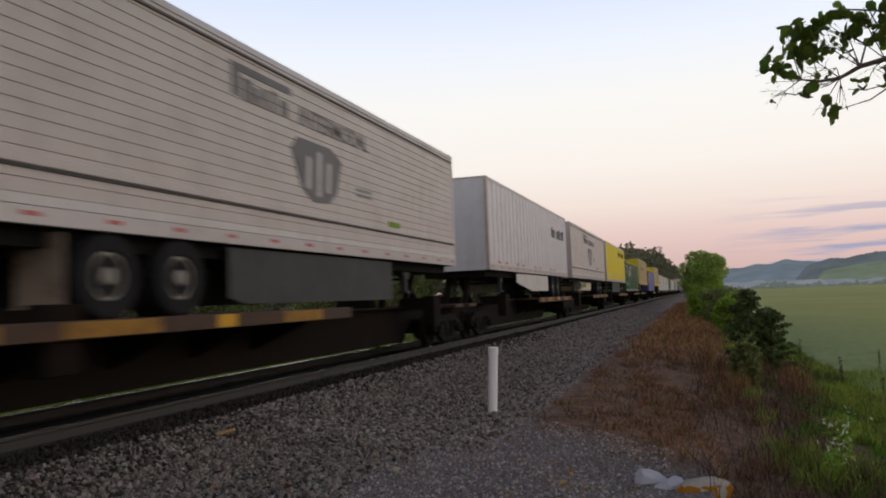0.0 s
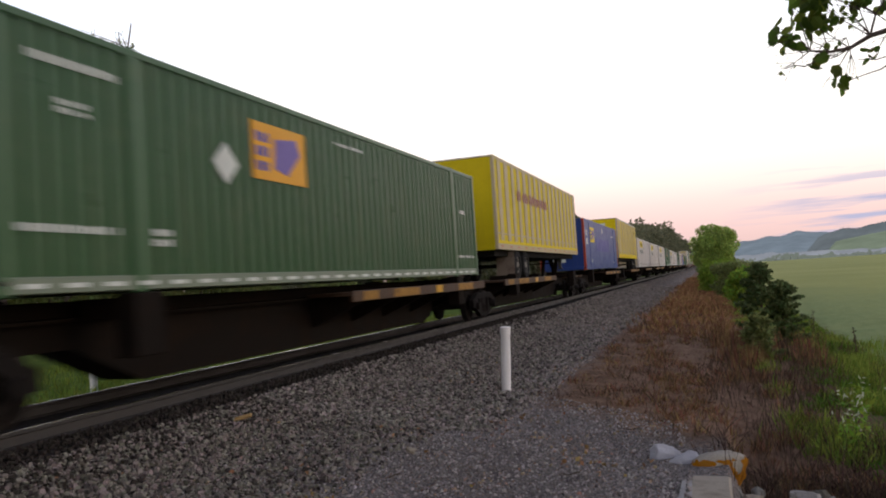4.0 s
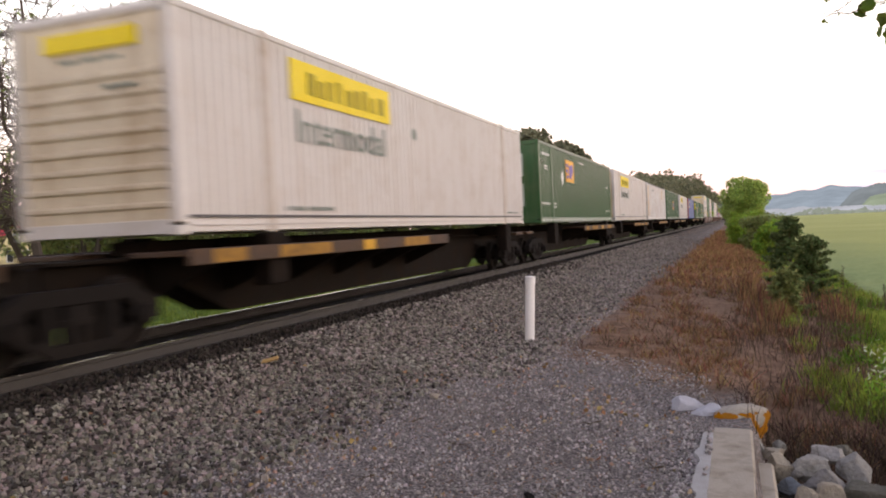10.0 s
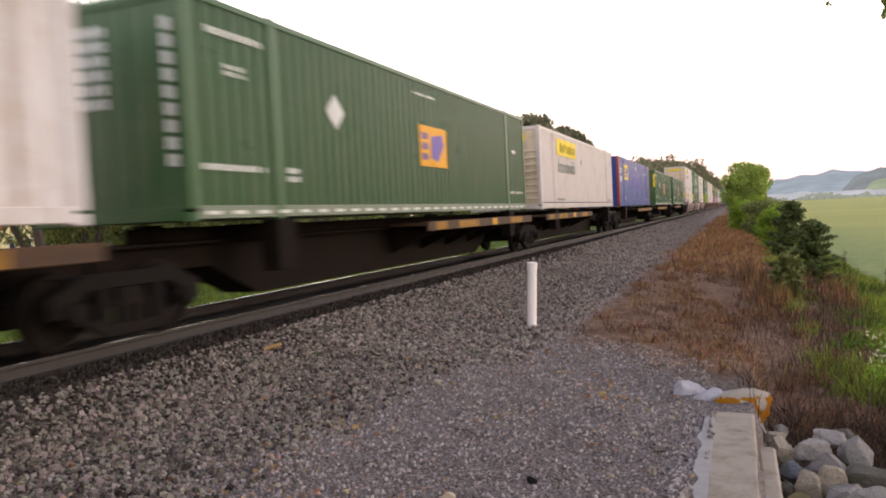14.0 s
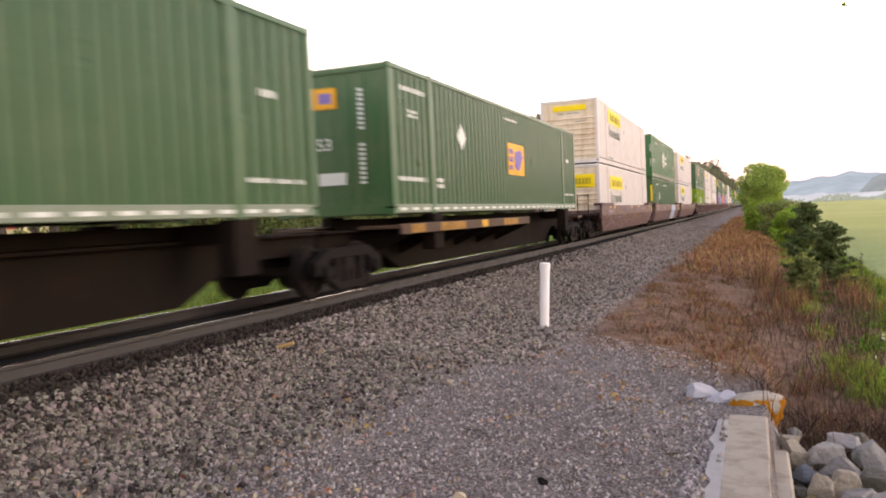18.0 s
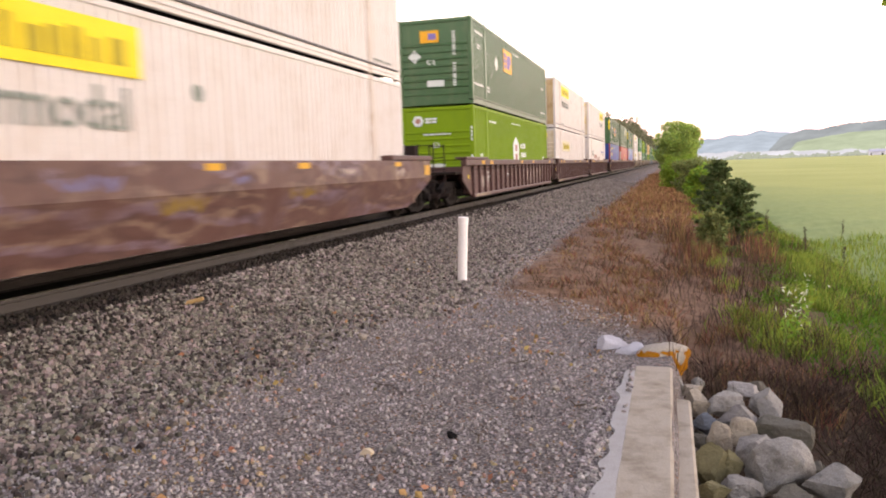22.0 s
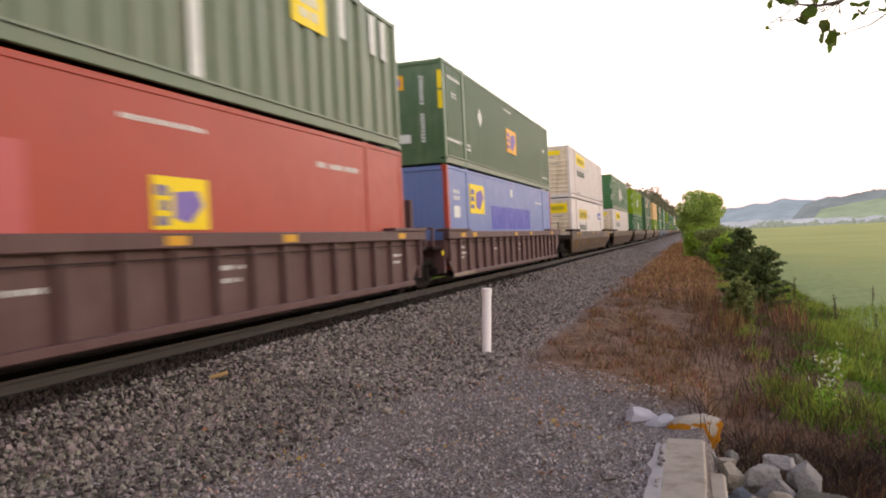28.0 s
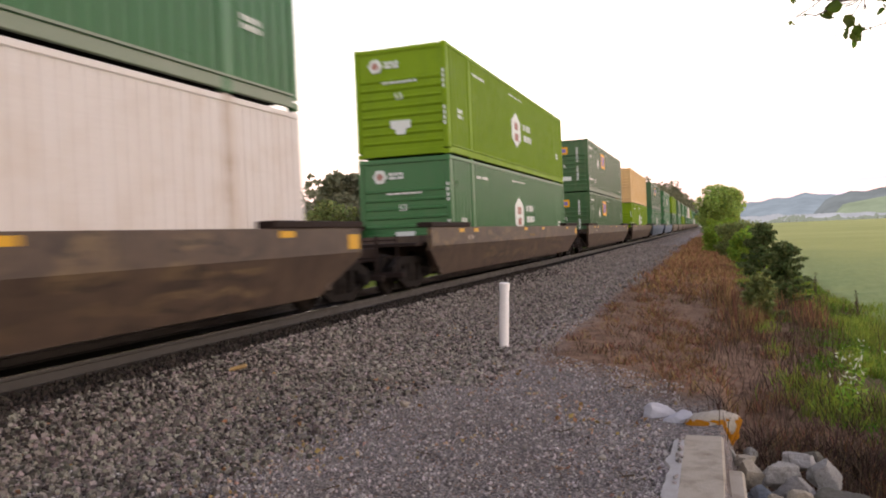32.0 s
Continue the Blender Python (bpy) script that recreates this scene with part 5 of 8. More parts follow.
def make_trailers():
    return {
        0: trailer("offwhite", "white plank-sided trailer with a dark shield emblem, loaded wheels first", "planks", False, "skirt", None, marks_shield, None, "rail_grey"),
        1: trailer("silver", "silver-white ribbed trailer with a long white skirt", "ribs", True, "white", None, lambda r: (block_letters("darktext", 11.85, 15.35, 2.82, 3.3, r, 10, 3), [plate("red_marker", "redmark", u, u + 0.42, 1.25, 1.31, r, x=HALF - 0.004, d=0.01) for u in (1.2, 2.2, 4.0, 5.0, 7.4, 8.4, 11.0, 12.0)]), None, "rail_grey"),
        2: trailer("offwhite", "white plank-sided trailer with a pale belly box", "planks", True, None, True, marks_shield, None, "rail_grey"),
        3: trailer("yellow", "yellow smooth-sided trailer with dark block lettering", "flat", True, "skirt", None, lambda r: (block_letters("olivedark", 9.75, 12.35, 3.24, 3.66, r, 7), block_letters("olivedark", 12.65, 15.0, 3.24, 3.66, r, 9, None, 5), bars("whitetext", 11.0, 12.0, 1.9, 2.15, r, 2, 1, HALF - 0.012, 4)), "rail_grey", "rail_grey", "yellow"),
        5: trailer("paleyellow", "weathered yellow ribbed trailer with red lettering", "flat", False, None, None, lambda r: bars("redtext", 3.0, 8.5, 2.8, 3.3, r, 9, 1, HALF + 0.012, 5), "tanrib", "tanrib", "yellow", "tanrib", 0.40),
        7: trailer("yellow", "bright yellow ribbed trailer with tan wall ribs", "flat", True, None, None, lambda r: (bars("olive", 13.2, 15.3, 3.3, 3.5, r, 6, 1, HALF + 0.012, 5), part("end_notice", boxes((0.35, 0.85, 0.015, 0.03, 2.45, 2.8)), "redpatch", r), part("end_notice", boxes((-0.7, 0.4, 0.015, 0.03, 3.55, 3.72)), "whitetext", r), part("end_notice", boxes((0.1, 0.4, 0.015, 0.03, 1.4, 1.65)), "midtext", r)), None, "rail_grey", "yellow", "tanrib", 0.20),
    }


# ---- bogies ----
def bogie_meshes():
    out = {}
    bm = boxes((-1.05, 1.05, -0.2, 0.2, 0.42, 0.66), (-0.4, 0.4, -0.4, 0.4, 0.6, 0.75), bevel=0.02)
    out["bolster"] = bm
    side = bmesh.new()
    def add(poly, a, b):
        p = prism(poly, a, b, "x")
        m = bpy.data.meshes.new("t")
        p.to_mesh(m)
        p.free()
        side.from_mesh(m)
        bpy.data.meshes.remove(m)
    add(((-1.16, 0.40), (-0.98, 0.40), (-0.62, 0.66), (0.62, 0.66), (0.98, 0.40), (1.16, 0.40), (1.16, 0.62), (0.7, 0.82), (-0.7, 0.82), (-1.16, 0.62)), 0.92, 1.07)
    add(((-0.98, 0.42), (-0.86, 0.42), (-0.34, 0.24), (0.34, 0.24), (0.86, 0.42), (0.98, 0.42), (0.42, 0.12), (-0.42, 0.12)), 0.93, 1.06)
    for s in (-1, 1):
        add(((s * 0.34, 0.18), (s * 0.50, 0.18), (s * 0.50, 0.70), (s * 0.34, 0.70)), 0.92, 1.06)
        lathe(side, [(0.0, 0.15), (0.16, 0.15), (0.17, 0.12), (0.24, 0.11)], (0.93, s * 0.865, 0.45), 14)
    for k in (-0.17, 0.0, 0.17):
        tube(side, (1.0, k, 0.22), (1.0, k, 0.5), 0.068, sides=10)
    out["side_frame"] = side
    ws = bmesh.new()
    for s in (-1, 1):
        lathe(ws, [(-0.075 * s, 0.40), (-0.07 * s, 0.455), (-0.035 * s, 0.455), (-0.03 * s, 0.425), (0.065 * s, 0.418), (0.065 * s, 0.35), (0.02 * s, 0.33), (0.02 * s, 0.15), (0.09 * s, 0.12)], (s * 0.755, 0, 0), 32)
        for k in range(5):
            a = 2 * math.pi * k / 5
            tube(ws, (s * 0.755 + s * 0.0, 0.24 * math.cos(a), 0.24 * math.sin(a)), (s * 0.755 + s * 0.045, 0.24 * math.cos(a), 0.24 * math.sin(a)), 0.035, sides=6)
    tube(ws, (-0.95, 0, 0), (0.95, 0, 0), 0.085, sides=12)
    out["wheelset"] = ws
    res = {}
    for k, bm in out.items():
        me = bpy.data.meshes.new(k)
        bm.normal_update()
        bm.to_mesh(me)
        bm.free()
        me.materials.append(M["cast"])
        res[k] = me
    return res


BOGIE = bogie_meshes()
WHEELS = {-1: [], 1: []}


def bogie(car, y):
    b = part("bogie", BOGIE["bolster"], "cast", car)
    b.location = (0, y, 0)
    part("side_frame", BOGIE["side_frame"], "cast", b)
    o = part("side_frame", BOGIE["side_frame"], "cast", b)
    o.rotation_euler = (0, 0, math.pi)
    for s in (-1, 1):
        w = part("wheelset", BOGIE["wheelset"], "cast", b)
        w.location = (0, s * 0.865, 0.455)
        WHEELS[s].append(w)
    return b


# ---- flat cars with a single spine ----
def coupler(car, y):
    part("coupler", boxes((-0.09, 0.09, y - 0.55, y + 0.02, 0.66, 0.92), (-0.16, 0.16, y - 0.16, y + 0.16, 0.62, 0.96), bevel=0.02), "cast", car)


def spine_car(length, pan, start, end, hitch, off, amber=True, boxed=True):
    """One platform of an articulated flat car, joint to joint. start/end: 'draw' has its own bogie and a coupler, 'joint' shares the bogie behind it."""
    car = new("flat_car")
    tagged(car, "rusty brown spine flat car platform with side pans", "rail car", "flat car platforms")
    a, b = (0.35 if start == "draw" else 0.1), length - (0.35 if end == "draw" else 0.1)
    part("centre_sill", prism(((a, 1.05), (b, 1.05), (b, 0.72), (b - 2.2, 0.72), (b - 3.4, 0.20), (a + 3.4, 0.20), (a + 2.2, 0.72), (a, 0.72)), -0.36, 0.36, "x"), "spine", car)
    part("sill_flange", boxes((-0.52, 0.52, a, b, 1.05, 1.09)), "spine", car)
    if boxed:
        part("spine_stiffener", boxes((-0.3, 0.3, off + 0.5, off + 15.6, 1.09, 1.29), bevel=0.02), "spine", car)
    p0, p1 = pan
    for s in (1, -1):
        x0, x1 = (0.5, 1.42) if s > 0 else (-1.42, -0.5)
        part("side_pan", boxes((x0, x1, p0, p1, 1.08, 1.15), bevel=0.012), "pan", car)
        e0, e1 = (1.38, 1.44) if s > 0 else (-1.44, -1.38)
        part("pan_edge", boxes((e0, e1, p0, p1, 0.97, 1.17), bevel=0.01), "pan", car)
        y = p0 + 0.4
        while y < p1:
            part("cross_bearer", prism(((0.34, 0.5), (0.34, 1.08), (1.4, 1.08), (1.4, 0.95)) if s > 0 else ((-0.34, 0.5), (-1.4, 0.95), (-1.4, 1.08), (-0.34, 1.08)), y, y + 0.1, "y"), "spine", car)
            y += 1.7
        if amber:
            f0, f1 = (1.44, 1.447) if s > 0 else (-1.447, -1.44)
            for q, w, m in ((0.05, 0.7, "orange_edge"), (0.22, 1.5, "orange_edge"), (0.52, 0.45, "mark_amber"), (0.72, 1.3, "orange_edge")):
                yy = p0 + (p1 - p0) * q
                part("reflector" if m == "mark_amber" else "edge_stripe", boxes((f0, f1, yy, yy + w, 0.985, 1.155)), m, car)
        # container pedestals
        for y in (off + 1.25, off + 13.4):
            x0, x1 = (0.4, 1.36) if s > 0 else (-1.36, -0.4)
            part("container_arm", boxes((x0, x1, y + 0.6, y + 1.0, 1.05, 1.30), (x1 - 0.3 if s > 0 else x0, x1 if s > 0 else x0 + 0.3, y + 0.55, y + 1.05, 0.6, 1.346), bevel=0.015), "spine", car)
    if hitch is not None:
        h = hitch
        part("hitch_stand", prism(((h - 0.75, 1.08), (h - 0.6, 1.08), (h + 0.05, 1.98), (h - 0.2, 1.98)), -0.4, -0.25, "x"), "spine", car)
        part("hitch_stand", prism(((h - 0.75, 1.08), (h - 0.6, 1.08), (h + 0.05, 1.98), (h - 0.2, 1.98)), 0.25, 0.4, "x"), "spine", car)
        part("hitch_strut", prism(((h + 1.1, 1.08), (h + 1.25, 1.08), (h + 0.1, 1.98), (h - 0.05, 1.98)), -0.1, 0.1, "x"), "spine", car)
        part("hitch_plate", boxes((-0.5, 0.5, h - 0.45, h + 0.45, 1.98, 2.06), bevel=0.02), "spine", car)
    if start == "draw":
        bogie(car, 1.75)
        part("end_deck", boxes((-1.1, 1.1, 0.3, 1.1, 1.0, 1.09), bevel=0.01), "pan", car)
        coupler(car, 0.5)
    if end == "draw":
        bogie(car, length - 1.75)
        part("end_deck", boxes((-1.1, 1.1, length - 1.1, length - 0.3, 1.0, 1.09), bevel=0.01), "pan", car)
        bm = bmesh.new()
        for x in (-1.05, -0.65):
            tube(bm, (x, length - 0.32, 0.35), (x, length - 0.32, 1.75), 0.02, sides=6)
        for z in (0.4, 0.75, 1.1, 1.45, 1.74):
            tube(bm, (-1.05, length - 0.32, z), (-0.65, length - 0.32, z), 0.015, sides=6)
        part("ladder", bm, "pan", car)
    else:
        bogie(car, length)
        part("joint_casting", boxes((-0.3, 0.3, length - 0.5, length + 0.35, 0.72, 1.04), bevel=0.03), "cast", car)
    return car


# ---- well cars ----
def spray(car, y0, y1, z0, z1, mat, style, seed):
    """Sprayed scrawl: many short crooked strokes that follow the well's side."""
    rnd = random.Random(seed * 13 + round(y0 * 10))
    bm = bmesh.new()
    def at(y, z):
        x = 1.404 if style != "smooth" else 1.524 if z > 1.02 else 1.28 + 0.24 * (z - 0.30) / 0.72 + 0.006
        return bm.verts.new((x, y, z))
    lo, hi = (z0, z1) if z0 < 1.0 and z1 <= 1.2 else (max(z0, 1.05), z1)
    if style == "smooth" and lo < 1.0:
        hi = min(hi, 0.98)
    u, up, last = y0, True, None
    while u < y1:
        w = rnd.uniform(0.05, 0.10)
        z = rnd.uniform(lo + (hi - lo) * 0.65, hi) if up else rnd.uniform(lo, lo + (hi - lo) * 0.35)
        here = (at(u, z), at(u + w, z + (0.03 if up else -0.03)))
        if last:
            bm.faces.new((last[0], last[1], here[1], here[0]))
        last, up = here, not up
        u += rnd.uniform(-0.02, 0.16)
    part("spray_paint", bm, mat, car)


def well_car(length, style, start, end, paint="brownwell", patches=(), tall=True):
    """A double-stack well platform: deep sides, end ramps, decks over the bogies, covers and bracing."""
    car = new("well_car")
    tagged(car, {"maroon": "maroon ribbed well car", "greywell": "grey well car", "brownwell": "weathered brown smooth-sided well car", "rustwell": "orange-rusted brown well car", "darkwell": "soot-brown smooth-sided well car"}[paint] + " carrying two stacked containers", "rail car", "well cars")
    a = 2.9 if start == "draw" else 1.0
    b = length - (2.9 if end == "draw" else 1.0)
    ca, cb = (1.0 if start == "draw" else 0.02), (1.0 if end == "draw" else 0.02)
    for s in (1, -1):
        if style == "smooth":
            # bent plate: an upright upper band and a lower face that leans inwards
            bm = bmesh.new()
            ys = (a - ca, a + (0.25 if ca > 0.5 else 0.85), b - (0.25 if cb > 0.5 else 0.85), b + cb)
            rows = []
            for y, low in zip(ys, (0.92, 0.30, 0.30, 0.92)):
                k = (low - 0.30) / 0.72
                lowx = 1.28 + 0.24 * k
                rows.append([bm.verts.new((s * x, y, z)) for x, z in ((1.52, 1.46), (1.52, 1.02), (lowx, low), (lowx - 0.1, low), (1.42, 1.03), (1.42, 1.46))])
            for i in range(3):
                for k in range(6):
                    bm.faces.new((rows[i][k - 1], rows[i][k], rows[i + 1][k], rows[i + 1][k - 1]))
            bm.faces.new(rows[0]), bm.faces.new(rows[-1][::-1])
            bmesh.ops.recalc_face_normals(bm, faces=bm.faces[:])
            part("well_side", bm, paint, car)
        else:
            x0, x1 = (1.36, 1.40) if s > 0 else (-1.40, -1.36)
            part("well_side", prism(((a - ca, 1.40), (a - ca, 0.86), (a + (0.1 if ca > 0.5 else 0.75), 0.30), (b - (0.1 if cb > 0.5 else 0.75), 0.30), (b + cb, 0.86), (b + cb, 1.40)), x0, x1, "x"), paint, car)
            x0, x1 = (1.36, 1.54) if s > 0 else (-1.54, -1.36)
            part("top_chord", boxes((x0, x1, a - ca - 0.05, b + cb + 0.05, 1.30, 1.50), bevel=0.015), paint, car)
            part("bottom_chord", boxes((x0 if s > 0 else x0 + 0.04, x1 - 0.04 if s > 0 else x1, a + (0.1 if ca > 0.5 else 0.75), b - (0.1 if cb > 0.5 else 0.75), 0.26, 0.38), bevel=0.015), paint, car)
            part("side_pipe", boxes((1.47 if s > 0 else -1.49, 1.49 if s > 0 else -1.47, a, b, 1.17, 1.19)), "welldark", car)
            n = round((b - a) / 0.92)
            for i in range(n + 1):
                y = a + 0.15 + (b - a - 0.42) * i / n
                foot = 0.70 if (i == 0 and ca < 0.5) or (i == n and cb < 0.5) else 0.36
                part("side_rib", boxes((1.39 if s > 0 else -1.49, 1.49 if s > 0 else -1.39, y, y + 0.12, foot, 1.31), bevel=0.01), paint, car)
        # raised covers at both ends, tops of the well
        o0, o1 = (1.18, 1.56) if s > 0 else (-1.56, -1.18)
        for y0, y1 in ((a - ca - 0.06, a + 2.0), (b - 2.0, b + cb + 0.06)):
            part("end_cover", boxes((o0, o1, y0, y1, 1.462 if style == "smooth" else 1.502, 1.58), bevel=0.015), "maroon" if paint in ("brownwell", "maroon") else "welldark", car)
        f0, f1 = (1.521, 1.527) if s > 0 else (-1.527, -1.521)
        if style != "smooth":
            f0, f1 = (1.541, 1.547) if s > 0 else (-1.547, -1.541)
        for q in (0.06, 0.13, 0.46, 0.62, 0.9):
            y = a + (b - a) * q
            part("reflector", boxes((f0, f1, y, y + 0.42, 1.32 if style == "smooth" else 1.34, 1.42 if style == "smooth" else 1.46)), "mark_amber", car)
        if style == "smooth":
            part("end_reflector", boxes((f0, f1, b + cb - 0.5, b + cb - 0.08, 1.08, 1.34)), "mark_amber", car)
    for k, (q0, q1, z0, z1, mat) in enumerate(patches):
        y0, y1 = a + (b - a) * q0, a + (b - a) * q1
        if mat == "patchgrey":
            part("paint_patch", boxes((1.521, 1.525, y0, y1, 1.03, z1)), mat, car, "pale blue primer patch")
            part("paint_patch", prism(((1.283, 0.31), (1.289, 0.31), (1.527, 1.024), (1.521, 1.024)), y0 + 0.1, y1 - 0.15, "y"), mat, car, "pale blue primer patch")
        else:
            spray(car, y0, y1, z0, z1, mat, style, k)
    if style != "smooth":
        part("primer_patch", boxes((1.501, 1.505, a + 0.3, a + 2.4, 0.27, 0.37)), "primer", car, "dull tan primer patch")
        plate("notice", "sign_yellow", a - 0.36, a - 0.22, 0.88, 1.0, car, x=1.401, d=0.006)
        for q, w, z in ((0.08, 0.5, 1.02), (0.08, 0.62, 0.86), (0.08, 0.4, 0.74), (0.30, 0.6, 0.9), (0.52, 0.62, 0.98), (0.52, 0.5, 0.8), (0.9, 0.6, 0.95), (0.9, 0.5, 0.8)):
            n = round((b - a) / 0.92)
            y = a + 0.15 + (b - a - 0.42) * round(q * n) / n + 0.17
            bars("whitetext", y, y + w, z, z + 0.09, car, 4, 1, 1.40, int(q * 50))
    wide = 1.36 if style != "smooth" else 1.19
    for y0, y1 in ((a + 0.9, a + 2.6), (b - 2.6, b - 0.9), (length / 2 - 0.5, length / 2 + 0.5)):
        part("well_floor", boxes((-wide, wide, y0, y1, 0.28, 0.40)), "welldark", car)
    for y, at, sgn in ((a, start, 1), (b, end, -1)):
        y_out = 0.4 if sgn > 0 else length - 0.4
        lo, hi = sorted((y_out, y))
        part("end_sill", boxes((-0.3, 0.3, lo, hi, 0.72, 1.04), bevel=0.02), "welldark", car)
        part("end_bulkhead", boxes((-1.36, 1.36, y - 0.06, y + 0.06, 0.4, 1.28)), paint, car)
        dk = 1.5 if at == "draw" else 0.75
        part("end_deck", boxes((-1.3, 1.3, min(y, y - sgn * dk), max(y, y - sgn * dk), 1.04, 1.12), bevel=0.012), "welldark", car)
        if at == "draw":
            yo = 0.55 if sgn > 0 else length - 0.55
            top = 1.95 if tall else 1.3
            for x0, x1, zt in ((0.75, 1.2, top), (-1.2, -0.75, min(top, 1.6))):
                bm = bmesh.new()
                for x in (x0, x1):
                    tube(bm, (x, yo, 0.45), (x, yo, zt), 0.022, sides=6)
                z = 0.5
                while z < zt:
                    tube(bm, (x0, yo, z), (x1, yo, z), 0.016, sides=6)
                    z += 0.35
                part("ladder", bm, "welldark", car)
                part("step_frame", boxes((x0 - 0.15, x1 + 0.15, yo - 0.05, yo + 0.05, 0.4, 0.5)), "welldark", car)
            part("brake_box", boxes((-0.2, 0.35, yo - 0.12, yo + 0.12, 1.12, top), bevel=0.03), "welldark", car)
        else:
            yb = y - sgn * 0.7
            head = 2.35 if style != "smooth" else 1.74
            steel = "maroon" if style != "smooth" or paint == "brownwell" else "welldark"
            for x in (-0.75, 0.55):
                part("bracing_post", boxes((x, x + 0.2, yb - 0.1, yb + 0.1, 1.1, head), bevel=0.02), steel, car)
            part("cross_bar", boxes((-0.55, 0.55, yb - 0.05, yb + 0.05, head - 0.25, head - 0.13)), steel, car)
            part("step_rail", boxes((0.75, 1.3, yb - 0.04, yb + 0.04, 1.56, 1.61)), steel, car)
            part("step_rail", boxes((1.24, 1.3, yb - 0.04, yb + 0.04, 1.12, 1.56)), steel, car)
            part("brake_reservoir", boxes((-0.48, 0.48, yb - 0.2, yb + 0.2, 1.12, 1.62), bevel=0.08), "welldark", car)
    if start == "draw":
        bogie(car, 1.8)
        coupler(car, 0.5)
    if end == "draw":
        bogie(car, length - 1.8)
    else:
        bogie(car, length)
        part("joint_casting", boxes((-0.3, 0.3, length - 0.5, length + 0.4, 0.72, 1.03), bevel=0.03), "cast", car)
    return car


# the train's plan: where each load's leading end stands, counted back from the first
LOADS = (
    (4.45, "T0"), (24.33, "T1"), (42.11, "T2"), (59.58, "T3"), (76.63, "greenold"), (95.31, "T5"),
    (114.29, "blue"), (131.73, "T7"), (149.45, "white"), (166.76, "white"), (185.54, "white"),
    (204.10, "greenold"), (221.77, "white"), (239.27, "rusty"), (257.03, "greentext"), (275.34, "white"),
    (294.22, "blue"), (314.98, "green"), (333.87, "greenmid"),
    (355.21, "whitesign/white"), (374.67, "greenplain/hex"), (394.46, "white/white"),
    (417.97, "lime/greenyellow"), (437.71, "whitelow/whiterust"), (457.14, "script/tail"),
    (480.53, "blue/greentop"), (500.37, "red/olive"), (519.95, "bluelow/greendull"),
    (542.80, "caption/white"), (566.52, "white/hex"), (590.33, "hex/lime"), (614.53, "greenyellow/greenyellow"),
    (638.03, "lime/tan"), (661.6, "hex/greenyellow"), (685.2, "hex/hex"), (708.8, "greentop/lime"), (732.4, "hex/greentop"), (756.0, "lime/hex"),
    (779.6, "greentop/hex"), (803.2, "hex/white"), (826.8, "greentop/lime"), (850.4, "hex/hex"), (874.0, "white/hex"), (897.6, "hex/greentop"),
    (921.2, "lime/hex"), (944.8, "hex/hex"),
)
DRAWS = (1, 6, 11, 16, 19, 22, 25)      # the loads before which a new car begins; from 28 on every car stands alone
TRAILERS = make_trailers()
SPEED = ((0.0, 0.0), (8.0, 142.26), (16.0, 284.87), (24.0, 427.93), (32.0, 571.20))


def joint_before(i):
    if i == 0:
        return 2.6
    return (LOADS[i - 1][0] + LONG + LOADS[i][0]) / 2 - (0.3 if i in DRAWS or i > 27 else 0.0)


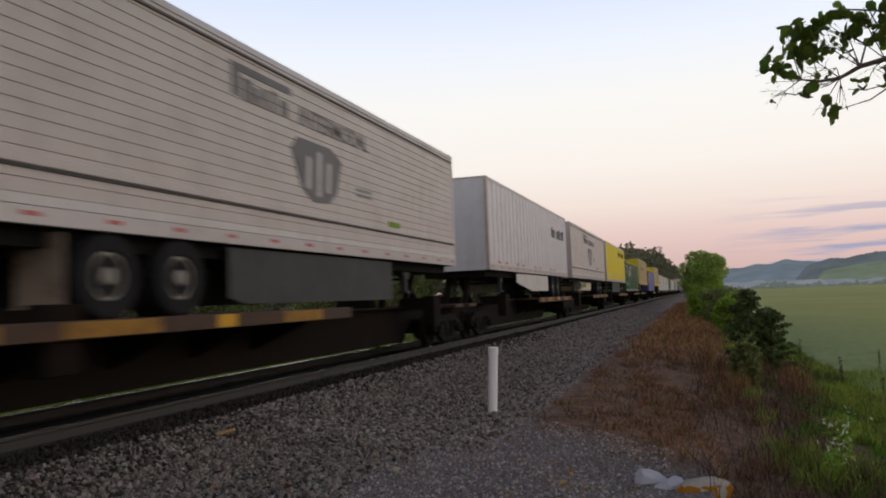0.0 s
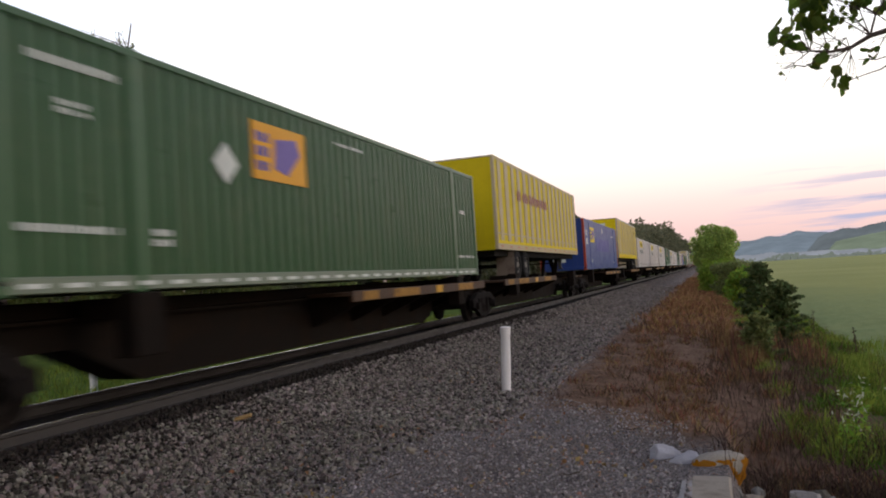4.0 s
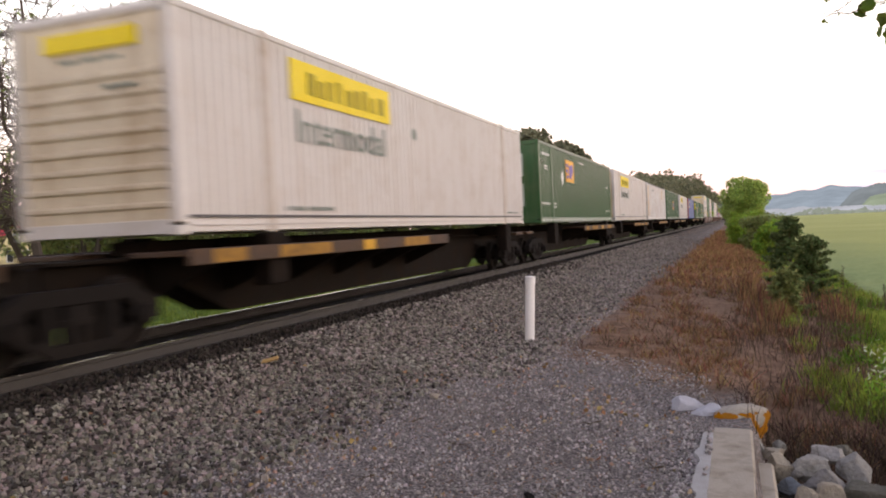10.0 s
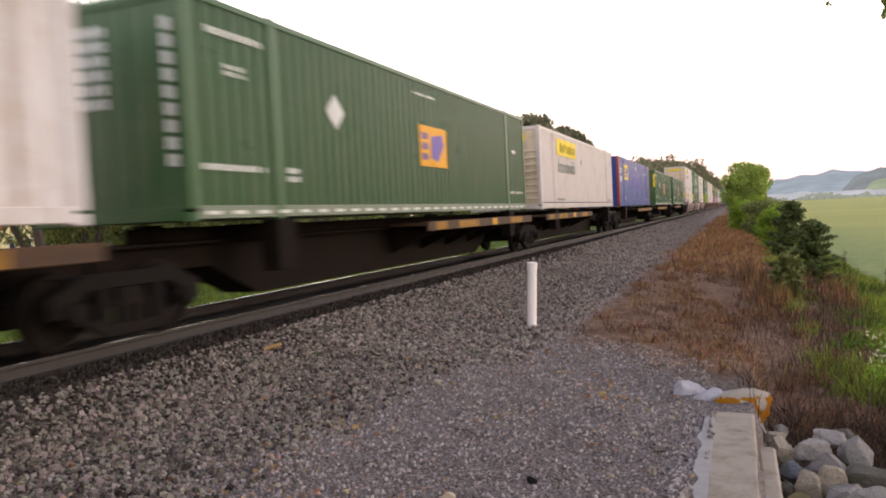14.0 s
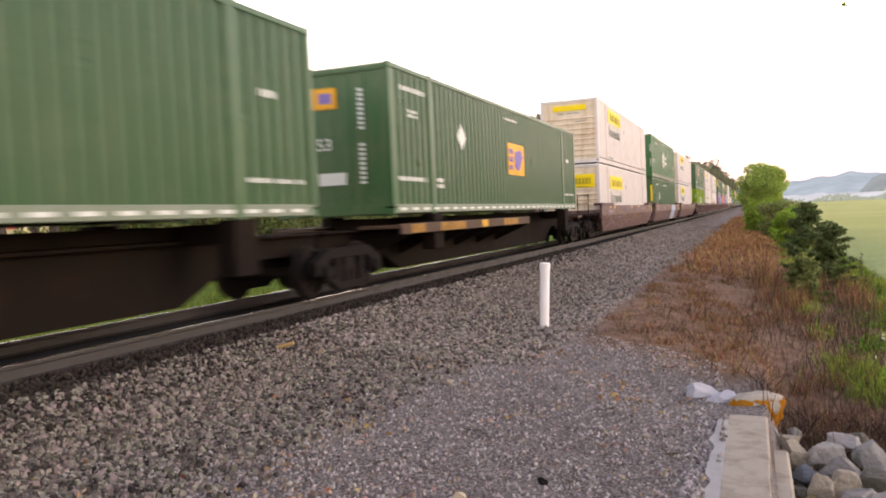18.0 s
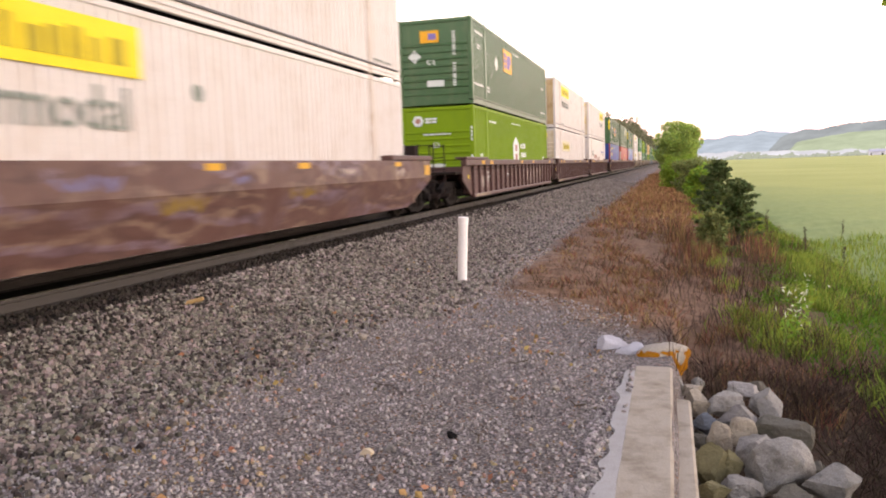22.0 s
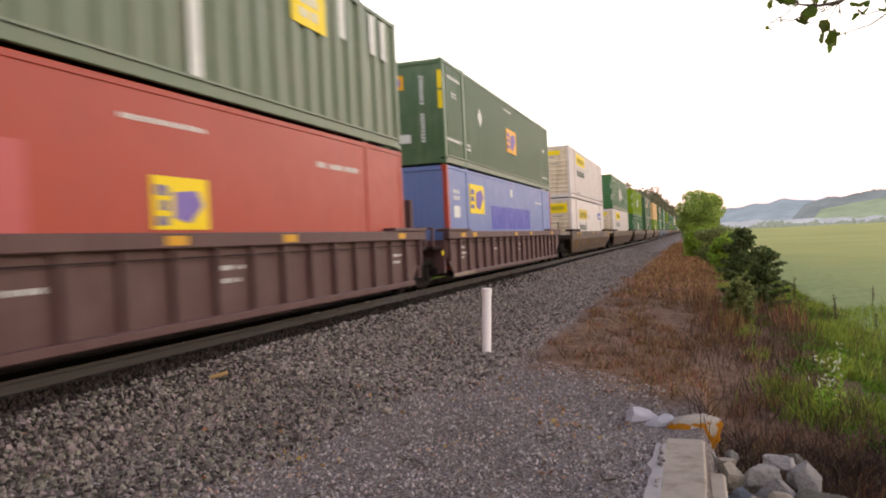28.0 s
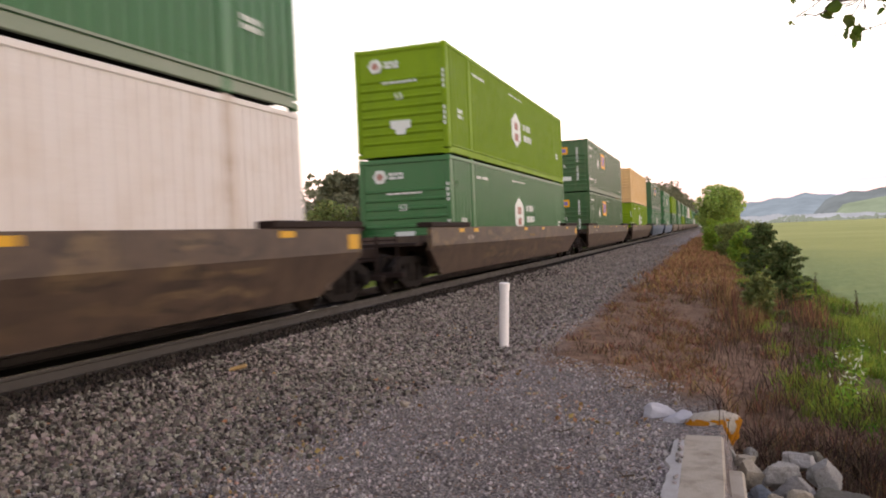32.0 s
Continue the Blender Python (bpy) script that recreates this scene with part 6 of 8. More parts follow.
for i, (place, kind) in enumerate(LOADS):
    LEAN[0] = i > 34
    j0 = joint_before(i)
    j1 = joint_before(i + 1) if i + 1 < len(LOADS) else place + LONG + 3.7
    off = place - j0
    start = "draw" if i in DRAWS or i > 27 else "joint"
    end = "draw" if i + 1 in DRAWS or i + 1 > 27 else "joint"
    if i < 19:
        back = i in (0, 5, 10, 15, 17, 18)
        pan = (off + (0.0 if back else 7.4), off + (8.9 if back else 16.2))
        hitch = None
        if kind[0] == "T":
            hitch = off + (LONG - 0.9 if back else 0.9)
        car = spine_car(j1 - j0, pan, start, end, hitch, off, True, kind[0] != "T")
        MOVING.append((car, j0, 0.0))
        if kind[0] == "T":
            MOVING.append((TRAILERS[int(kind[1:])], place, 1.15))
        else:
            MOVING.append((box_kind(kind), place, 1.345))
    else:
        ribbed = 22 <= i <= 27
        paint = "maroon" if ribbed else "greywell" if i in (33, 34) else "rustwell" if i == 28 else "darkwell" if i > 28 else "brownwell"
        patches = ((0.62, 0.80, 0.36, 1.42, "patchgrey"), (0.05, 0.11, 1.08, 1.25, "graffiti"), (0.15, 0.19, 0.8, 1.2, "mutedyellow"), (0.3, 0.36, 1.1, 1.3, "graffiti"), (0.42, 0.46, 0.8, 1.2, "mutedblue")) if i == 20 else ((0.55, 0.80, 0.42, 1.2, "graffiti"), (0.06, 0.14, 0.5, 1.1, "graffiti")) if i in (22, 23) else ((0.05, 0.11, 1.1, 1.28, "graffiti"), (0.16, 0.20, 0.72, 1.22, "mutedyellow"), (0.225, 0.25, 0.8, 1.2, "graffiti"), (0.30, 0.36, 1.12, 1.3, "mutedblue"), (0.40, 0.46, 0.75, 1.18, "mutedyellow"), (0.50, 0.53, 1.1, 1.25, "mutedblue"), (0.60, 0.66, 0.8, 1.16, "mutedyellow"), (0.72, 0.77, 1.2, 1.3, "graffiti"), (0.90, 0.94, 1.1, 1.28, "graffiti")) if i in (19, 21) else ((0.02, 0.10, 0.5, 1.0, "mutedyellow"), (0.05, 0.14, 1.08, 1.32, "mutedyellow"), (0.16, 0.22, 1.1, 1.3, "mutedblue"), (0.3, 0.36, 0.6, 0.95, "mutedyellow"), (0.8, 0.88, 0.5, 0.98, "mutedyellow"), (0.86, 0.95, 1.1, 1.3, "graffiti")) if i == 28 else ((0.1, 0.13, 1.12, 1.25, "graffiti"), (0.5, 0.54, 1.1, 1.2, "mutedyellow")) if i > 27 else ()
        car = well_car(j1 - j0, "ribbed" if ribbed else "smooth", start, end, paint, patches, i < 28)
        MOVING.append((car, j0, 0.0))
        low, high = kind.split("/")
        MOVING.append((box_kind(low), place, 0.45))
        MOVING.append((box_kind(high), place, 0.45 + 2.896 + 0.03))

# ---- plants ----
def leaf_cloud(points, sizes, rng, stretch=1.5, fold=0.25):
    """Many small folded leaves (two triangles each), turned at random; returns a mesh."""
    n = len(points)
    points, sizes = np.asarray(points, float), np.asarray(sizes, float).reshape(-1, 1)
    a = rng.normal(size=(n, 3))
    a /= np.linalg.norm(a, axis=1, keepdims=True)
    b = np.cross(a, rng.normal(size=(n, 3)))
    b /= np.linalg.norm(b, axis=1, keepdims=True)
    c = np.cross(a, b)
    v = np.empty((n, 4, 3))
    v[:, 0] = points - a * sizes * stretch * 0.5
    v[:, 1] = points + b * sizes * 0.5 + c * sizes * fold
    v[:, 2] = points + a * sizes * stretch * 0.5
    v[:, 3] = points - b * sizes * 0.5 + c * sizes * fold
    i = np.arange(n).reshape(-1, 1) * 4
    faces = np.concatenate([i + np.array([[0, 1, 2]]), i + np.array([[0, 2, 3]])])
    me = bpy.data.meshes.new("leaves")
    me.from_pydata(v.reshape(-1, 3).tolist(), [], faces.tolist())
    return me


def broad_leaves(points, sizes, rng):
    """Rounded leaves, six edges each, that hang from their stalks."""
    n = len(points)
    points, sizes = np.asarray(points, float), np.asarray(sizes, float).reshape(-1, 1)
    a = rng.normal(size=(n, 3)) * np.array([1, 1, 0.6]) + np.array([0, 0, -0.7])
    a /= np.linalg.norm(a, axis=1, keepdims=True)
    b = np.cross(a, rng.normal(size=(n, 3)))
    b /= np.linalg.norm(b, axis=1, keepdims=True)
    c = np.cross(a, b)
    v = np.empty((n, 6, 3))
    for k, (u, w, h) in enumerate(((-0.5, 0.0, 0.0), (-0.25, 0.36, 0.08), (0.15, 0.38, 0.08), (0.6, 0.0, -0.05), (0.15, -0.38, 0.08), (-0.25, -0.36, 0.08))):
        v[:, k] = points + (a * u + b * w + c * h) * sizes
    i = np.arange(n).reshape(-1, 1) * 6
    me = bpy.data.meshes.new("leaves")
    me.from_pydata(v.reshape(-1, 3).tolist(), [], np.concatenate([i + np.array([[0, 1, 2, 3]]), i + np.array([[0, 3, 4, 5]])]).tolist())
    return me


def blob_points(rng, blobs, per):
    out = []
    for x, y, z, r in blobs:
        k = max(4, int(per * r * r))
        d = rng.normal(size=(k, 3))
        d /= np.linalg.norm(d, axis=1, keepdims=True)
        d *= (rng.uniform(0.25, 1.0, size=(k, 1)) ** 0.5) * r * np.array([1, 1, 0.8])
        out.append(d + np.array([x, y, z]))
    return np.concatenate(out)


def branch_wood(bm, p, q, r0, r1, rng, steps=4, wobble=0.08):
    """A crooked tapered limb from p to q; returns its points."""
    p, q = np.array(p, float), np.array(q, float)
    ln = np.linalg.norm(q - p)
    pts = [p + (q - p) * k / steps + (rng.normal(size=3) * wobble * ln / steps if 0 < k < steps else 0) for k in range(steps + 1)]
    for k in range(steps):
        tube(bm, pts[k], pts[k + 1], r0 + (r1 - r0) * k / steps, r0 + (r1 - r0) * (k + 1) / steps, 7, k in (0, steps - 1))
    return pts


def leafy_tree(name, label, x, y, height, radius, leaf, size, count, seed, crown_base=0.25, trunk_r=0.16, limbs=16):
    rng = np.random.default_rng(seed)
    z = ground_z(x, y) - 0.1
    root = new(name)
    root.location = (x, y, z)
    tagged(root, label, "tree", "trees by the line")
    bm = bmesh.new()
    pts = branch_wood(bm, (0, 0, 0), (0.1 * radius, 0, height * 0.78), trunk_r, trunk_r * 0.25, rng, 6, 0.05)
    blobs = []
    for k in range(limbs):
        a = rng.uniform(0, 2 * math.pi)
        t = rng.uniform(crown_base, 0.86)
        e = math.sin(math.pi * min(1, (t - crown_base * 0.6) / (1.06 - crown_base * 0.6))) ** 0.6
        r = radius * e * rng.uniform(0.45, 0.78)
        tip = (r * math.cos(a), r * math.sin(a), height * t + rng.uniform(-0.2, 0.4))
        branch_wood(bm, pts[min(5, int(t * 6))], tip, trunk_r * 0.35, trunk_r * 0.08, rng, 3)
        blobs.append((*tip, radius * rng.uniform(0.26, 0.44)))
    blobs.append((0, 0, height * 0.86, radius * 0.42))
    part("trunk", bm, "bark", root)
    p = blob_points(rng, blobs, count / (limbs * (radius * 0.36) ** 2))
    part("crown", leaf_cloud(p, rng.uniform(0.6, 1.3, len(p)) * size, rng), leaf, root)
    return root


def bare_tree(name, label, x, y, height, lean, leaf, count, seed, spread=0.35, trunk_r=0.13, leafsize=0.09):
    """A thin open tree: long crooked limbs, fine twigs and few leaves."""
    rng = np.random.default_rng(seed)
    z = ground_z(x, y) - 0.1
    root = new(name)
    root.location = (x, y, z)
    tagged(root, label, "tree", "thin trees across the line")
    bm = bmesh.new()
    top = (lean[0] * height, lean[1] * height, height)
    pts = branch_wood(bm, (0, 0, 0), top, trunk_r, 0.025, rng, 9, 0.16)
    tips = []
    for k in range(30):
        i = rng.integers(2, 9)
        s = np.array(pts[i])
        a = rng.uniform(0, 2 * math.pi)
        ln = height * spread * rng.uniform(0.35, 1.0) * (1.15 - i / 10)
        q = s + np.array([math.cos(a) * ln, math.sin(a) * ln, ln * rng.uniform(0.25, 0.9)])
        sub = branch_wood(bm, s, q, trunk_r * 0.3 * (1.1 - i / 11), 0.012, rng, 4, 0.22)
        for p in sub[1:]:
            for _ in range(3):
                e = np.array(p) + rng.normal(size=3) * ln * 0.22 + np.array([0, 0, ln * 0.08])
                tube(bm, p, e, 0.024, 0.012, 4, False)
                tips.append(e)
                for _ in range(2):
                    f = e + rng.normal(size=3) * ln * 0.10 + np.array([0, 0, ln * 0.04])
                    tube(bm, e, f, 0.013, 0.008, 3, False)
                    tips.append(f)
        tips.append(q)
    part("trunk", bm, "bark", root)
    tips = np.array(tips)
    p = tips[rng.integers(0, len(tips), count)] + rng.normal(size=(count, 3)) * 0.05
    part("crown", leaf_cloud(p, rng.uniform(0.6, 1.3, count) * leafsize, rng), leaf, root)
    return root


def conifer(x, y, height, radius, seed, mat, label, tilt=0.0, boughs=34, sprays=11):
    """A shaggy young conifer: flat layered boughs with gaps between, each hung with upturned needle sprays."""
    rng = np.random.default_rng(seed)
    root = new("conifer")
    root.location = (x, y, ground_z(x, y) - 0.05)
    tagged(root, label, "tree", "young conifers")
    bm = bmesh.new()
    tube(bm, (0, 0, 0), (tilt * height, 0, height * 0.97), 0.03 * height, 0.006, 7)
    pts, sz = [], []
    for k in range(boughs):
        t = 0.10 + 0.88 * (k / boughs) ** 0.9
        a = k * 2.4 + rng.uniform(-0.5, 0.5)
        ln = radius * (1.08 - t) ** 0.75 * rng.uniform(0.55, 1.25) + 0.05
        s = np.array([tilt * height * t, 0, height * t])
        out = np.array([math.cos(a), math.sin(a), 0.0])
        e = s + out * ln + np.array([0, 0, ln * rng.uniform(0.05, 0.38)])
        tube(bm, s, e, 0.012, 0.004, 5, False)
        side = np.array([-out[1], out[0], 0.0])
        for m in np.linspace(0.3, 1.0, 8):
            c = s + (e - s) * m
            wide = 0.30 * ln * (1.15 - m) + 0.03
            for _ in range(sprays):
                pts.append(c + side * rng.normal() * wide * 0.6 + out * rng.normal() * 0.05 + np.array([0, 0, rng.normal() * 0.022 + 0.03 * m]))
                sz.append(rng.uniform(0.03, 0.06) * (0.7 + 0.3 * height))
    for _ in range(90):
        pts.append(np.array([tilt * height, 0, height * rng.uniform(0.86, 1.02)]) + rng.normal(size=3) * 0.035)
        sz.append(0.05)
    part("trunk", bm, "bark", root)
    part("needles", leaf_cloud(pts, sz, rng, 3.0, 0.12), mat, root)
    return root


# the small tree and the bushes right of the line
leafy_tree("roadside_tree", "rounded light green broadleaf tree beside the track", 8.45, 95, 7.0, 2.8, "leafbright", 0.15, 30000, 9, 0.30, 0.16, 56)
for k, (x, y, h, r) in enumerate(((7.9, 62, 2.2, 1.1), (8.9, 54, 2.3, 1.3), (9.4, 46, 2.0, 1.1), (8.2, 75, 2.6, 1.5), (9.9, 66, 2.6, 1.6), (9.2, 38, 1.7, 0.9), (9.9, 84, 2.8, 1.6), (7.6, 110, 2.6, 1.6))):
    b = leafy_tree("bush", "leafy green bush on the verge", x, y, h, r, "leaf" if k % 3 == 1 else "leaflight", 0.11, 3600, 20 + k, 0.05, 0.05, 26)
    tagged(b, category="bush", group="bushes on the verge")
conifer(8.88, 22.5, 2.25, 0.80, 5, "conifer", "dark shaggy conifer bush among dead weeds")
conifer(9.42, 22.9, 1.75, 0.70, 6, "conifer", "dark spreading conifer beside a taller one")
conifer(8.58, 19.6, 1.0, 0.42, 8, "leaf", "small light green conifer sapling in dead weeds")

# thin trees and undergrowth across the line
for x, y, h, r, k in ((-16.0, 28.7, 7.5, 1.9, 31), (-17.5, 33.5, 6.2, 1.7, 32), (-15.0, 30.8, 5.0, 1.5, 33), (-19.0, 26.0, 6.5, 1.8, 34)):
    conifer(x, y, h, r, k, "leaf", "airy grey-green larch behind the track", 0.02, 64, 3)
for k, (x, y, h, lean, c) in enumerate(((-15, 19.3, 13, (-0.22, -0.27), 620), (-14.5, 21.9, 13.5, (0.02, 0.31), 420), (-15, 20.4, 12, (-0.02, -0.03), 560), (-19, 23, 13, (0.0, -0.05), 700), (-17, 16.5, 14, (0.03, 0.05), 800), (-20, 18.5, 15, (-0.05, 0.08), 800), (-16, 13.5, 13, (0.04, 0.12), 700))):
    bare_tree("thin_tree", "thin half-bare tree with sparse small leaves", x, y, h, lean, "leaf", c, 40 + k, 0.35, 0.2 if k in (0, 2) else 0.13)
for k, (x, y, h, r) in enumerate(((-14, 26.8, 7.6, 1.7), (-16, 29.5, 7.0, 1.8), (-15, 34, 5.8, 1.9), (-18, 40, 6.8, 2.4), (-15, 22, 6.0, 1.7), (-20, 30, 8.0, 2.4), (-21, 25.5, 7.5, 2.4))):
    leafy_tree("young_tree", "grey-green young tree behind the line", x, y, h, r, "leaf", 0.15, 1500, 60 + k, 0.15, 0.08)
for k in range(15):
    x, y = -12.5 - 6 * ((k * 0.37) % 1), 13 + k * 3.3
    if 47.5 < math.degrees(math.atan2(7.6 - x, y)) < 54:
        continue
    b = leafy_tree("shrub", "bright green shrub in the undergrowth", x, y, 3.6 + 1.9 * ((k * 0.61) % 1), 2.1, "leaf", 0.17, 2200, 80 + k, 0.03, 0.05)
    tagged(b, category="bush", group="undergrowth across the line")
for k, (x, y, h, r) in enumerate(((-15, 76, 12.5, 3.6), (-14, 86, 13.6, 3.6), (-15, 95, 15.0, 4.0), (-14, 104, 14.2, 3.8), (-15, 114, 14.0, 3.8), (-14.5, 126, 13.0, 3.6), (-15, 138, 12.0, 3.6), (-16, 62, 8.5, 3.0), (-17, 52, 7.0, 2.6))):
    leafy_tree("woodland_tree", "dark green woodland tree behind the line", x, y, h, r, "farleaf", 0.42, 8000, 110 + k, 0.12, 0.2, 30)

# the wood that climbs the far rise
rng = np.random.default_rng(7)
blobs = []
for k in range(420):
    y = 165 + 1000 * rng.uniform(0, 1) ** 1.7
    x = -13 - rng.uniform(0, 28)
    top = float(np.interp(y, (165, 220, 337, 509, 1200), (11, 14, 21, 29, 34))) * rng.uniform(0.78, 1.05)
    r = rng.uniform(3.0, 5.0)
    for z in np.arange(2.0, top - r * 0.4, 4.2):
        blobs.append((x + rng.uniform(-1, 1), y + rng.uniform(-2, 2), z, r * rng.uniform(0.7, 1.0)))
p = blob_points(rng, blobs, 5.0)
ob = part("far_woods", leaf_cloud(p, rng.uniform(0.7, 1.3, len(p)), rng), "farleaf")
tagged(ob, "dark wooded rise beyond the train", "woods", kind="stuff")

rng = np.random.default_rng(17)
blobs = []
for k in range(150):
    a, d = math.radians(-18 - 52 * rng.uniform(0, 1)), rng.uniform(118, 160)
    top, r = rng.uniform(7, 12), rng.uniform(2.2, 3.6)
    for z in np.arange(1.0, top - r * 0.4, 2.6):
        blobs.append((7.6 + d * math.sin(a) + rng.uniform(-1, 1), d * math.cos(a) + rng.uniform(-1, 1), z, r * rng.uniform(0.7, 1.0)))
p = blob_points(rng, blobs, 3.5)
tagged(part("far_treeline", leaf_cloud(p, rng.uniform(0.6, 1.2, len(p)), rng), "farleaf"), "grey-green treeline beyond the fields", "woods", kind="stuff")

# ---- blades: dead weeds, verge grass, crop edge ----
def blades(pos, height, width, lean, rng):
    n = len(pos)
    a = rng.uniform(0, 2 * math.pi, n)
    side = np.stack([np.cos(a), np.sin(a), np.zeros(n)], 1) * width.reshape(-1, 1)
    tip = rng.normal(size=(n, 3)) * (lean * height).reshape(-1, 1)
    tip[:, 2] = height
    mid = tip * 0.55 + rng.normal(size=(n, 3)) * (0.06 * height).reshape(-1, 1)
    v = np.stack([pos - side, pos + side, pos + mid + side * 0.7, pos + mid - side * 0.7, pos + tip], 1)
    i = np.arange(n).reshape(-1, 1) * 5
    quads, tris = (i + np.array([[0, 1, 2, 3]])).tolist(), (i + np.array([[3, 2, 4]])).tolist()
    me = bpy.data.meshes.new("blades")
    me.from_pydata(v.reshape(-1, 3).tolist(), [], quads + tris)
    return me


def patch(name, label, category, mat, n_clump, per, area, h, w, lean, seed, clump_r=0.12, keep=None):
    rng = np.random.default_rng(seed)
    (x0, x1), (y0, y1) = area
    pos, hh, ww = [], [], []
    while len(pos) < n_clump * per:
        x, y = rng.uniform(x0, x1), y0 + (y1 - y0) * rng.uniform(0, 1) ** 1.6
        if keep and not keep(x, y, rng):
            continue
        s = rng.uniform(0.45, 1.25)
        for _ in range(per):
            px, py = x + rng.normal() * clump_r, y + rng.normal() * clump_r
            pos.append((px, py, ground_z(px, py) - 0.01))
            hh.append(h * s * rng.uniform(0.4, 1.1))
            ww.append(w * rng.uniform(0.6, 1.3) * (1 + y / 45))
    ob = part(name, blades(np.array(pos), np.array(hh), np.array(ww), lean, rng), mat)
    return tagged(ob, label, category, kind="stuff")


def in_strip(x, y, r):
    n = noise.noise((x * 0.6, y * 0.35, 5.0))
    return x > 4.9 + 0.5 * n + r.uniform(0, 0.5) and x * 1.15 + y > 17.4 + 1.2 * n + r.uniform(0, 1.6) ** 2 and n + 0.8 * noise.noise((x * 2.1, y * 0.4, 1.0)) > -0.1 + r.uniform(-0.3, 0.3)


def in_red(x, y, r):
    n = noise.noise((x * 1.1, y * 0.13, 9.0)) + 0.7 * noise.noise((x * 2.3, y * 0.35, 4.0))
    return x > 4.9 + 0.4 * n + r.uniform(0, 0.5) and x * 1.15 + y > 17.8 + r.uniform(0, 1.8) ** 2 and n > 0.05 + r.uniform(-0.3, 0.3)


patch("dead_weeds", "brown dead weed stalks after spraying", "weeds", "weed", 650, 9, ((4.9, 9.4), (7.2, 46)), 0.20, 0.005, 0.55, 1, 0.10, in_strip)
patch("rust_weeds", "rust-coloured dead grass tufts along the ballast", "weeds", "weedorange", 520, 12, ((4.9, 8.6), (10.5, 60)), 0.17, 0.005, 0.6, 2, 0.08, in_red)
patch("tall_weeds", "tall dark dead stalks among the weeds", "weeds", "weeddark", 420, 5, ((7.4, 9.5), (7.2, 24)), 0.52, 0.0035, 0.25, 3, 0.07, lambda x, y, r: x * 1.15 + y > 16.6 and noise.noise((x, y * 0.6, 3.0)) > -0.1)
patch("weed_tufts", "dense rust-brown dead tufts at the edge of the gravel", "weeds", "weedorange", 170, 42, ((4.9, 9.2), (7.6, 30)), 0.19, 0.004, 0.55, 13, 0.08, in_strip)
patch("weed_litter", "flattened brown weed litter on bare soil", "weeds", "weed", 2300, 7, ((4.9, 9.6), (7.0, 40)), 0.035, 0.005, 2.6, 15, 0.12, lambda x, y, r: x * 1.15 + y > 16.9)
patch("rust_stalks", "rust-red dead dock stalks beside the conifers", "weeds", "weedorange", 150, 9, ((7.6, 10.0), (17.5, 26)), 0.62, 0.006, 0.16, 18, 0.10, lambda x, y, r: noise.noise((x * 1.4, y * 0.7, 12.0)) > 0.05)
patch("ditch_weeds", "tangled dark dead stalks beside the ditch", "weeds", "weedditch", 420, 14, ((7.6, 10.0), (4.4, 9.8)), 0.30, 0.004, 0.9, 14, 0.10, lambda x, y, r: (x > 8.75 and x + 0.25 * y < 11.9) or y > 8.0)
patch("verge_stalks", "thin tan dead stalks in the verge grass", "weeds", "weed", 420, 5, ((9.0, 11.2), (8.0, 30)), 0.42, 0.004, 0.3, 16, 0.08, lambda x, y, r: noise.noise((x * 1.2, y * 0.6, 8.0)) > 0.0)
patch("far_weeds", "rust-brown dead weeds along the far line", "weeds", "weedred", 2900, 6, ((5.0, 8.8), (24, 120)), 0.28, 0.012, 0.5, 4, 0.3, lambda x, y, r: x > 5.3 + 0.6 * noise.noise((x, y * 0.2, 3.0)) and r.uniform(0, 1) < smooth(24, 44, y) + 0.1)
patch("verge_grass", "lush green verge grass and low weeds", "grass", "grass", 2600, 10, ((8.9, 11.3), (6.0, 48)), 0.15, 0.009, 0.7, 5, 0.12, lambda x, y, r: x > 9.1 + 0.7 * noise.noise((x, y * 0.5, 2.0)) + 1.0 * smooth(11.0, 8.0, y) and noise.noise((x * 0.9, y * 0.5, 6.0)) > -0.2 - 0.4 * (x - 9.5))
patch("verge_tufts", "yellow-green grass tufts on the verge", "grass", "grassyellow", 2100, 9, ((8.4, 11.3), (8.0, 60)), 0.26, 0.007, 0.5, 6, 0.12, lambda x, y, r: noise.noise((x * 0.8, y * 0.4, 7.0)) > 0.1 and x > 8.5 + 1.2 * smooth(11.5, 8.0, y))
patch("crop_edge", "pale green standing crop at the field's edge", "crop", "grassyellow", 900, 6, ((11.2, 13.5), (11, 26)), 0.24, 0.007, 0.3, 7, 0.2)
patch("track_grass", "bright green grass across the line", "grass", "grassyellow", 2600, 7, ((-12, -3.5), (4, 40)), 0.22, 0.009, 0.4, 8, 0.15)

